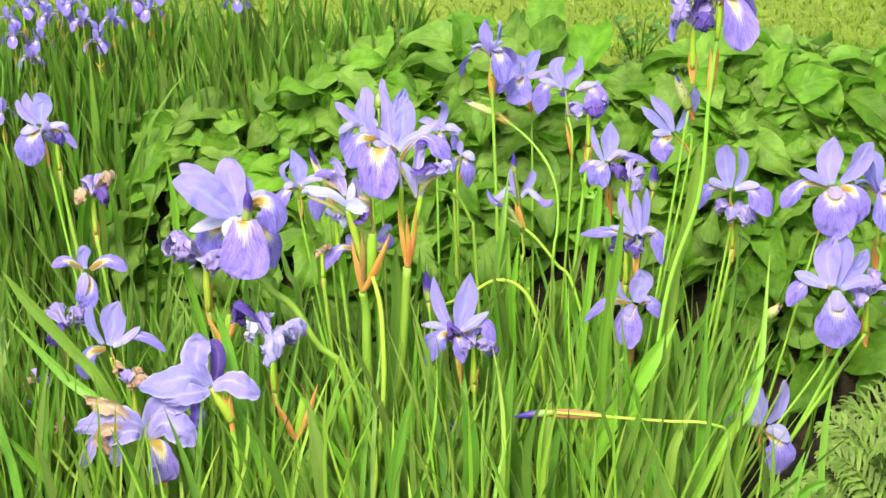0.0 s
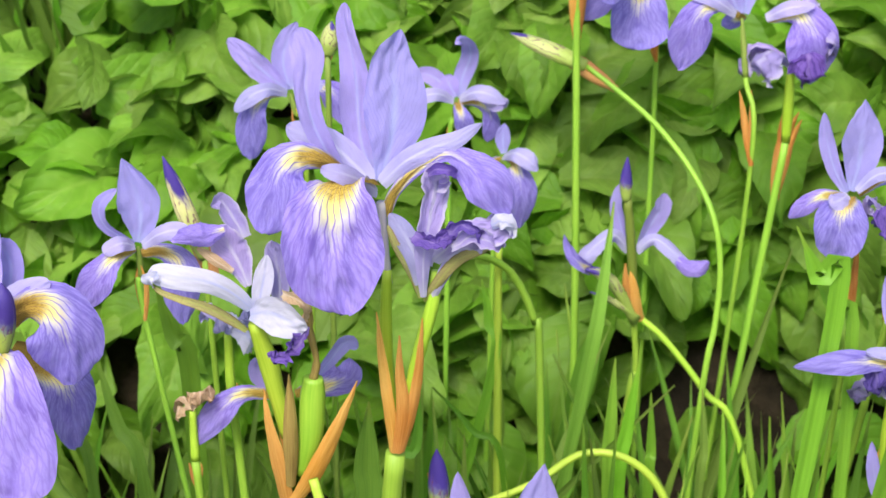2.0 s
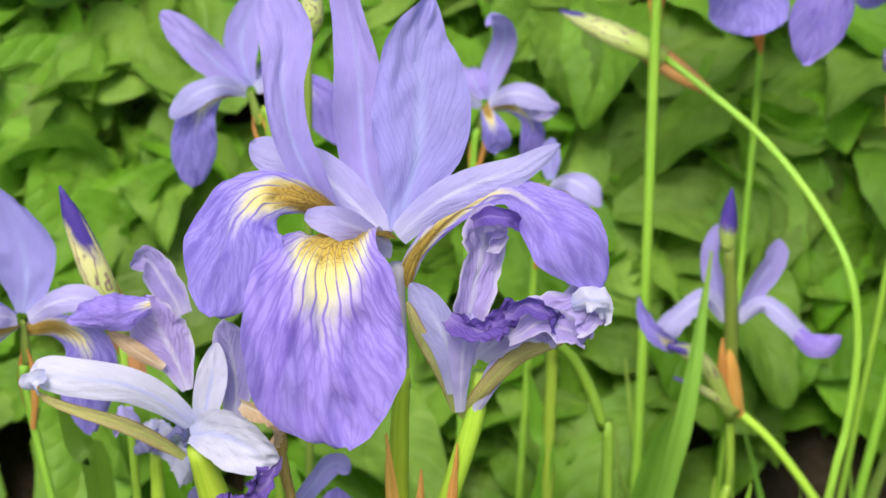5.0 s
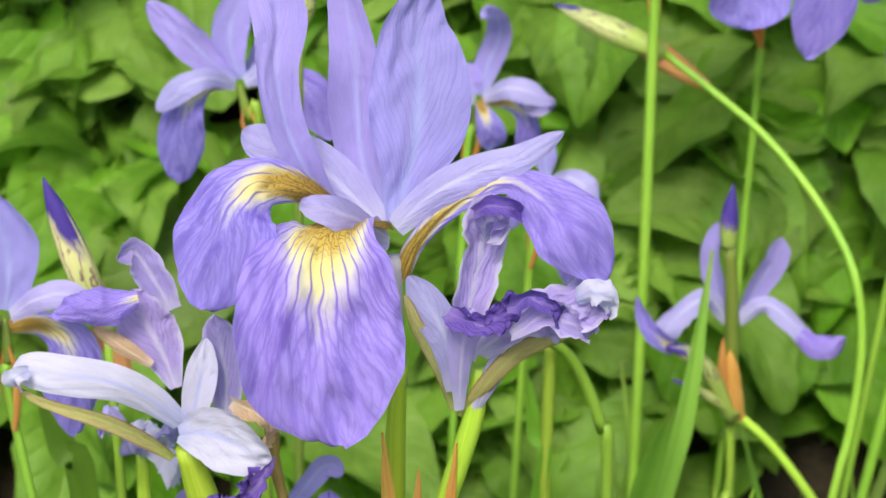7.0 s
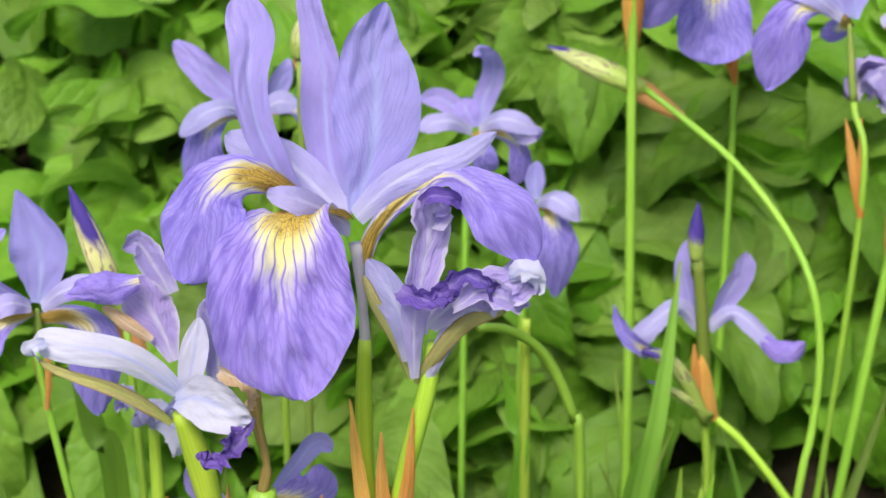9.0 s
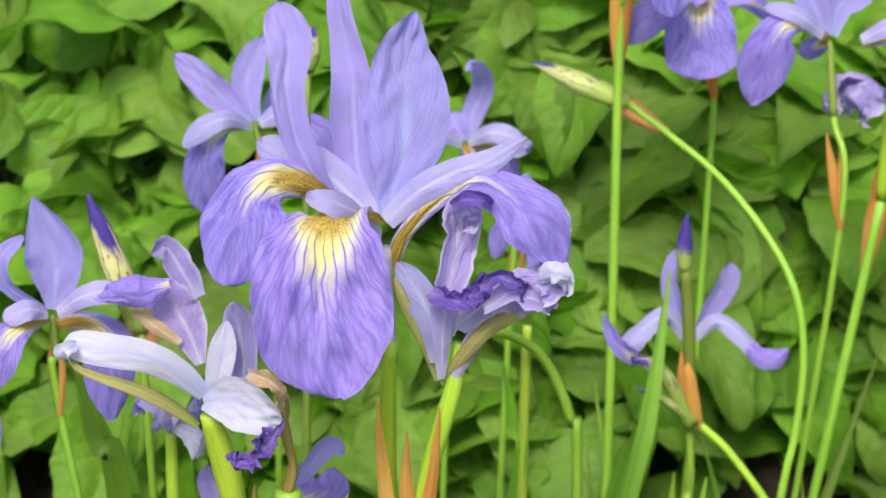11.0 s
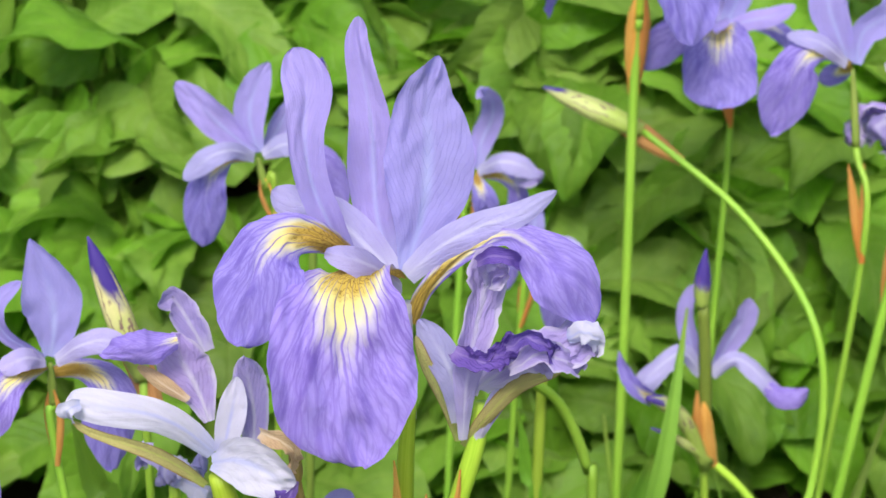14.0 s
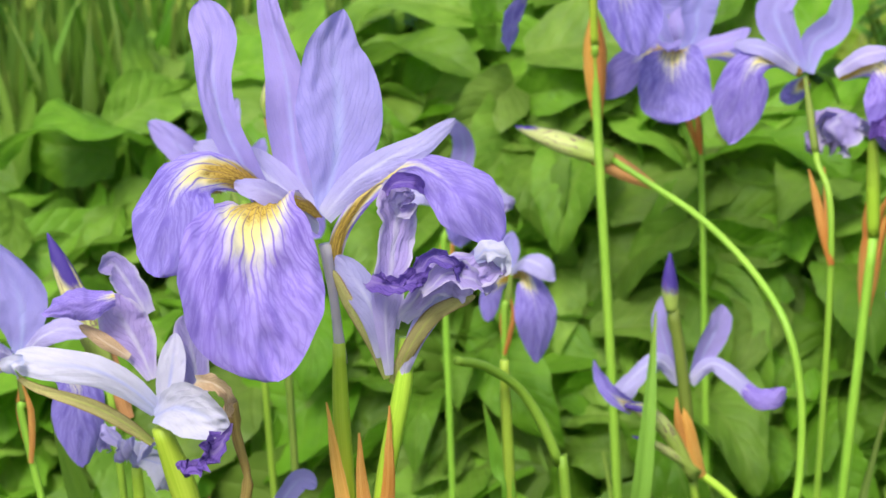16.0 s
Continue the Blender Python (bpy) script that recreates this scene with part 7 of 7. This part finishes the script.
# the iris clump farther back, in bloom over the tall grass
rf = random.Random(77)
for i, (x, y, z) in enumerate(((-0.4413, 0.6, 0.365), (-0.4049, 0.56, 0.364), (-0.3861, 0.6, 0.3686), (-0.3402, 0.5, 0.3496), (-0.3409, 0.58, 0.3549), (-0.3049, 0.6, 0.3605), (-0.4403, 0.55, 0.346), (-0.2198, 0.66, 0.3557), (-0.4117, 0.5, 0.3347), (-0.3028, 0.66, 0.3658), (-0.3919, 0.3, 0.3312), (-0.4524, 0.58, 0.3575), (-0.4304, 0.62, 0.3677), (-0.3992, 0.6, 0.3591), (-0.3677, 0.56, 0.3589), (-0.3265, 0.62, 0.3652), (-0.4088, 0.53, 0.3452), (-0.4137, 0.64, 0.3648))):
    x, y, k = upbank(x, y)
    z = 0.833 - (0.833 - z) * k
    top = iris((x, y, z), yaw=rf.uniform(-60, 60), size=0.28, seed=300 + i, stand=0.15, foot=(x * 0.98, y + 0.01), group="irises farther back", label="small violet iris over tall grass, farther back")


# ---------------------------------------------------------------- broad-leaved ground cover on the bank
def leaf_mesh(i):
    rnd = random.Random(60 + i)
    L = 0.040
    droop = rnd.uniform(0.004, 0.014)
    sp = [(0, 0, 0), (0, L * 0.3, 0.004), (0, L * 0.65, 0.003), (0, L, -droop)]
    w = rnd.uniform(0.72, 1.08)
    hw = [x * L * w for x in ((0.10, 0.34, 0.30, 0.02) if i % 2 else (0.20, 0.33, 0.24, 0.015))]
    return petal(sp, hw, side=(1, 0, 0), cup=rnd.uniform(-0.15, 0.35), ruffle=rnd.uniform(0.15, 0.35), tip=0.05, nu=11, nv=12, seed=i * 5, crease=-0.12, crinkle=0.12)


def canopy():
    rnd = random.Random(11)
    shapes = [leaf_mesh(i) for i in range(8)]
    meshes = [mesh_of("broad_leaf", *s, M_LEAF) for s in shapes]
    plants = []
    near, rest = [], []
    for _ in range(6900):
        x, y = rnd.uniform(-0.42, 0.66), rnd.uniform(0.11, 0.62)
        if x < -0.30 + 0.03 * rnd.random() or (x < -0.11 and y > max(0.40 + (x + 0.27) * 0.15, 0.45 + (x + 0.133) * 1.06) + rnd.uniform(-0.02, 0.02)):
            continue
        if y > 0.55 + 0.05 * noise.noise(Vector((x * 6, 0, 0))) or (y > 0.45 and rnd.random() < 0.35):
            continue
        if x > 0.30 and y < 0.15:
            continue
        if y < 0.28 and rnd.random() < (0.28 - y) * 5.5:
            continue
        if 0.06 < x < 0.27 and y < 0.27 and rnd.random() < (0.88 if x > 0.10 else 0.6):
            continue
        if x < -0.02 and rnd.random() < (0.48 if y > 0.3 else 0.36 if y > 0.24 else 0.72):
            continue
        layer = rnd.random()
        flat_y = y
        x, y, k = upbank(x, y)
        z = ground_z(x, y) + 0.016 + 0.058 * layer ** 0.95 + 0.02 * noise.noise(Vector((x * 9, y * 9, 5)))
        size = rnd.uniform(0.50, 1.42) * (1.0 + 0.2 * layer) * k
        tilt = rnd.gauss(28, 34)
        m = Matrix.Translation((x, y, z)) @ Euler((radians(34 if y < 0.30 else 22), 0, 0)).to_matrix().to_4x4() @ Euler((0, 0, rnd.uniform(-math.pi, math.pi))).to_matrix().to_4x4() @ Euler((radians(-tilt * 0.6), radians(rnd.gauss(0, 27)), 0)).to_matrix().to_4x4() @ Matrix.Scale(size, 4)
        k = rnd.randrange(8)
        if -0.20 < x < 0.24 and 0.16 < flat_y < 0.42 and layer > 0.35 and len(near) < 300:
            near.append((k, m))
        else:
            rest.append((k, m))
    bed = thing("ground_cover", (0.0, 0.22, ground_z(0.0, 0.22)), "bed of broad bright green wrinkled leaves behind the irises", "ground cover")
    inv = Matrix.Translation(bed.location).inverted()
    for k, m in near:
        ob = new("broad_leaf", meshes[k])
        ob.parent = bed
        ob.matrix_basis = inv @ m
    pieces = []
    for k, m in rest:
        v, f, u = shapes[k]
        mm = np.array(m)
        vv = np.asarray(v) @ mm[:3, :3].T + mm[:3, 3]
        pieces.append((list(vv), f, u))
    v, f, u = joined(pieces)
    tagged(new("ground_cover_leaves", mesh_of("ground_cover_leaves", v, f, u, M_LEAF_STUFF)), "mass of overlapping broad bright green leaves on the bank", "ground cover", kind="stuff")


canopy()


# ---------------------------------------------------------------- feathery weed at the bed's edge
def feathery_weed(x, y, h, seed):
    rnd = random.Random(seed)
    f = foot_of(x, y)
    top = thing("feathery_weed", f, "pale green feathery weed with cut leaves on bare soil", "plant", "feathery weeds")
    for i in range(5):
        a = rnd.uniform(0, 2 * math.pi)
        d = np.array([math.cos(a), math.sin(a) * 0.7, 0])
        hh = h * rnd.uniform(0.6, 1.0)
        sp = [f, f + d * hh * 0.15 + [0, 0, hh * 0.45], f + d * hh * 0.4 + [0, 0, hh * 0.85], f + d * hh * 0.7 + [0, 0, hh]]
        pieces = [tube(sp, [0.0011, 0.0009, 0.0004], 5, 8, f)]
        for j in range(11):
            s = 0.25 + 0.75 * j / 11
            c = curve_at(sp, s)
            tan = unit(curve_at(sp, min(1, s + 0.03)) - curve_at(sp, s - 0.03))
            sd = unit(np.cross(tan, [0.1, -0.6, 0.9]))
            for sg in (-1, 1):
                L = hh * 0.26 * (1.1 - abs(s - 0.5)) * rnd.uniform(0.8, 1.1)
                e = unit(sd * sg + tan * 0.7)
                for q, (r0, w) in enumerate(((0.0, 1.0), (0.45, 0.6), (0.7, 0.5))):
                    b = c + e * L * r0
                    g = unit(e + tan * (0.0 if q == 0 else (0.9 if q == 1 else -0.6)))
                    n = L * (1.0 if q == 0 else 0.45)
                    pieces.append(petal([b, b + g * n * 0.5 + [0, 0, 0.001], b + g * n - [0, 0, 0.001]], [0.0006, 0.0022 * w, 0.0003], face=(0.1, -0.6, 0.9), tip=0, nu=3, nv=3, origin=f))
        part("frond", (*joined(pieces), M_WEED), top)


feathery_weed(0.365, 0.0, 0.12, 1)
feathery_weed(0.395, -0.03, 0.10, 2)
feathery_weed(0.345, -0.05, 0.07, 3)
feathery_weed(0.41, 0.05, 0.12, 4)


# dark wiry weeds along the lawn's edge
def wiry_weed(x, y, h, seed):
    rnd = random.Random(seed)
    f = foot_of(x, y)
    top = thing("wiry_weed", f, "dark wiry weed standing at the lawn edge", "plant", "wiry weeds")
    for i in range(9):
        d = np.array([rnd.gauss(0, 0.22), rnd.gauss(0, 0.2), 0])
        sp = [f, f + d * h * 0.4 + [0, 0, h * 0.5], f + d * h + [0, 0, h * rnd.uniform(0.7, 1.0)]]
        pieces = [tube(sp, [0.0009, 0.0008, 0.0004], 5, 6, f)]
        for j in range(7):
            c = curve_at(sp, 0.2 + 0.11 * j)
            a = rnd.uniform(0, 6.28)
            e = np.array([math.cos(a), math.sin(a), 0.5]) * h * 0.14
            pieces.append(petal([c, c + e * 0.5, c + e], [0.0005, 0.0022, 0.0003], face=(0, -0.7, 0.7), tip=0, nu=3, nv=3, origin=f))
        part("stalk", (*joined(pieces), M_GRASS), top)


for i, (x, y, h) in enumerate(((0.02, 0.62, 0.10), (0.06, 0.66, 0.09), (0.13, 0.62, 0.08), (0.22, 0.70, 0.10), (0.30, 0.66, 0.07), (0.40, 0.68, 0.07), (-0.06, 0.66, 0.10), (0.26, 0.62, 0.06))):
    x, y, k = upbank(x, y)
    wiry_weed(x, y, h * k, 40 + i)
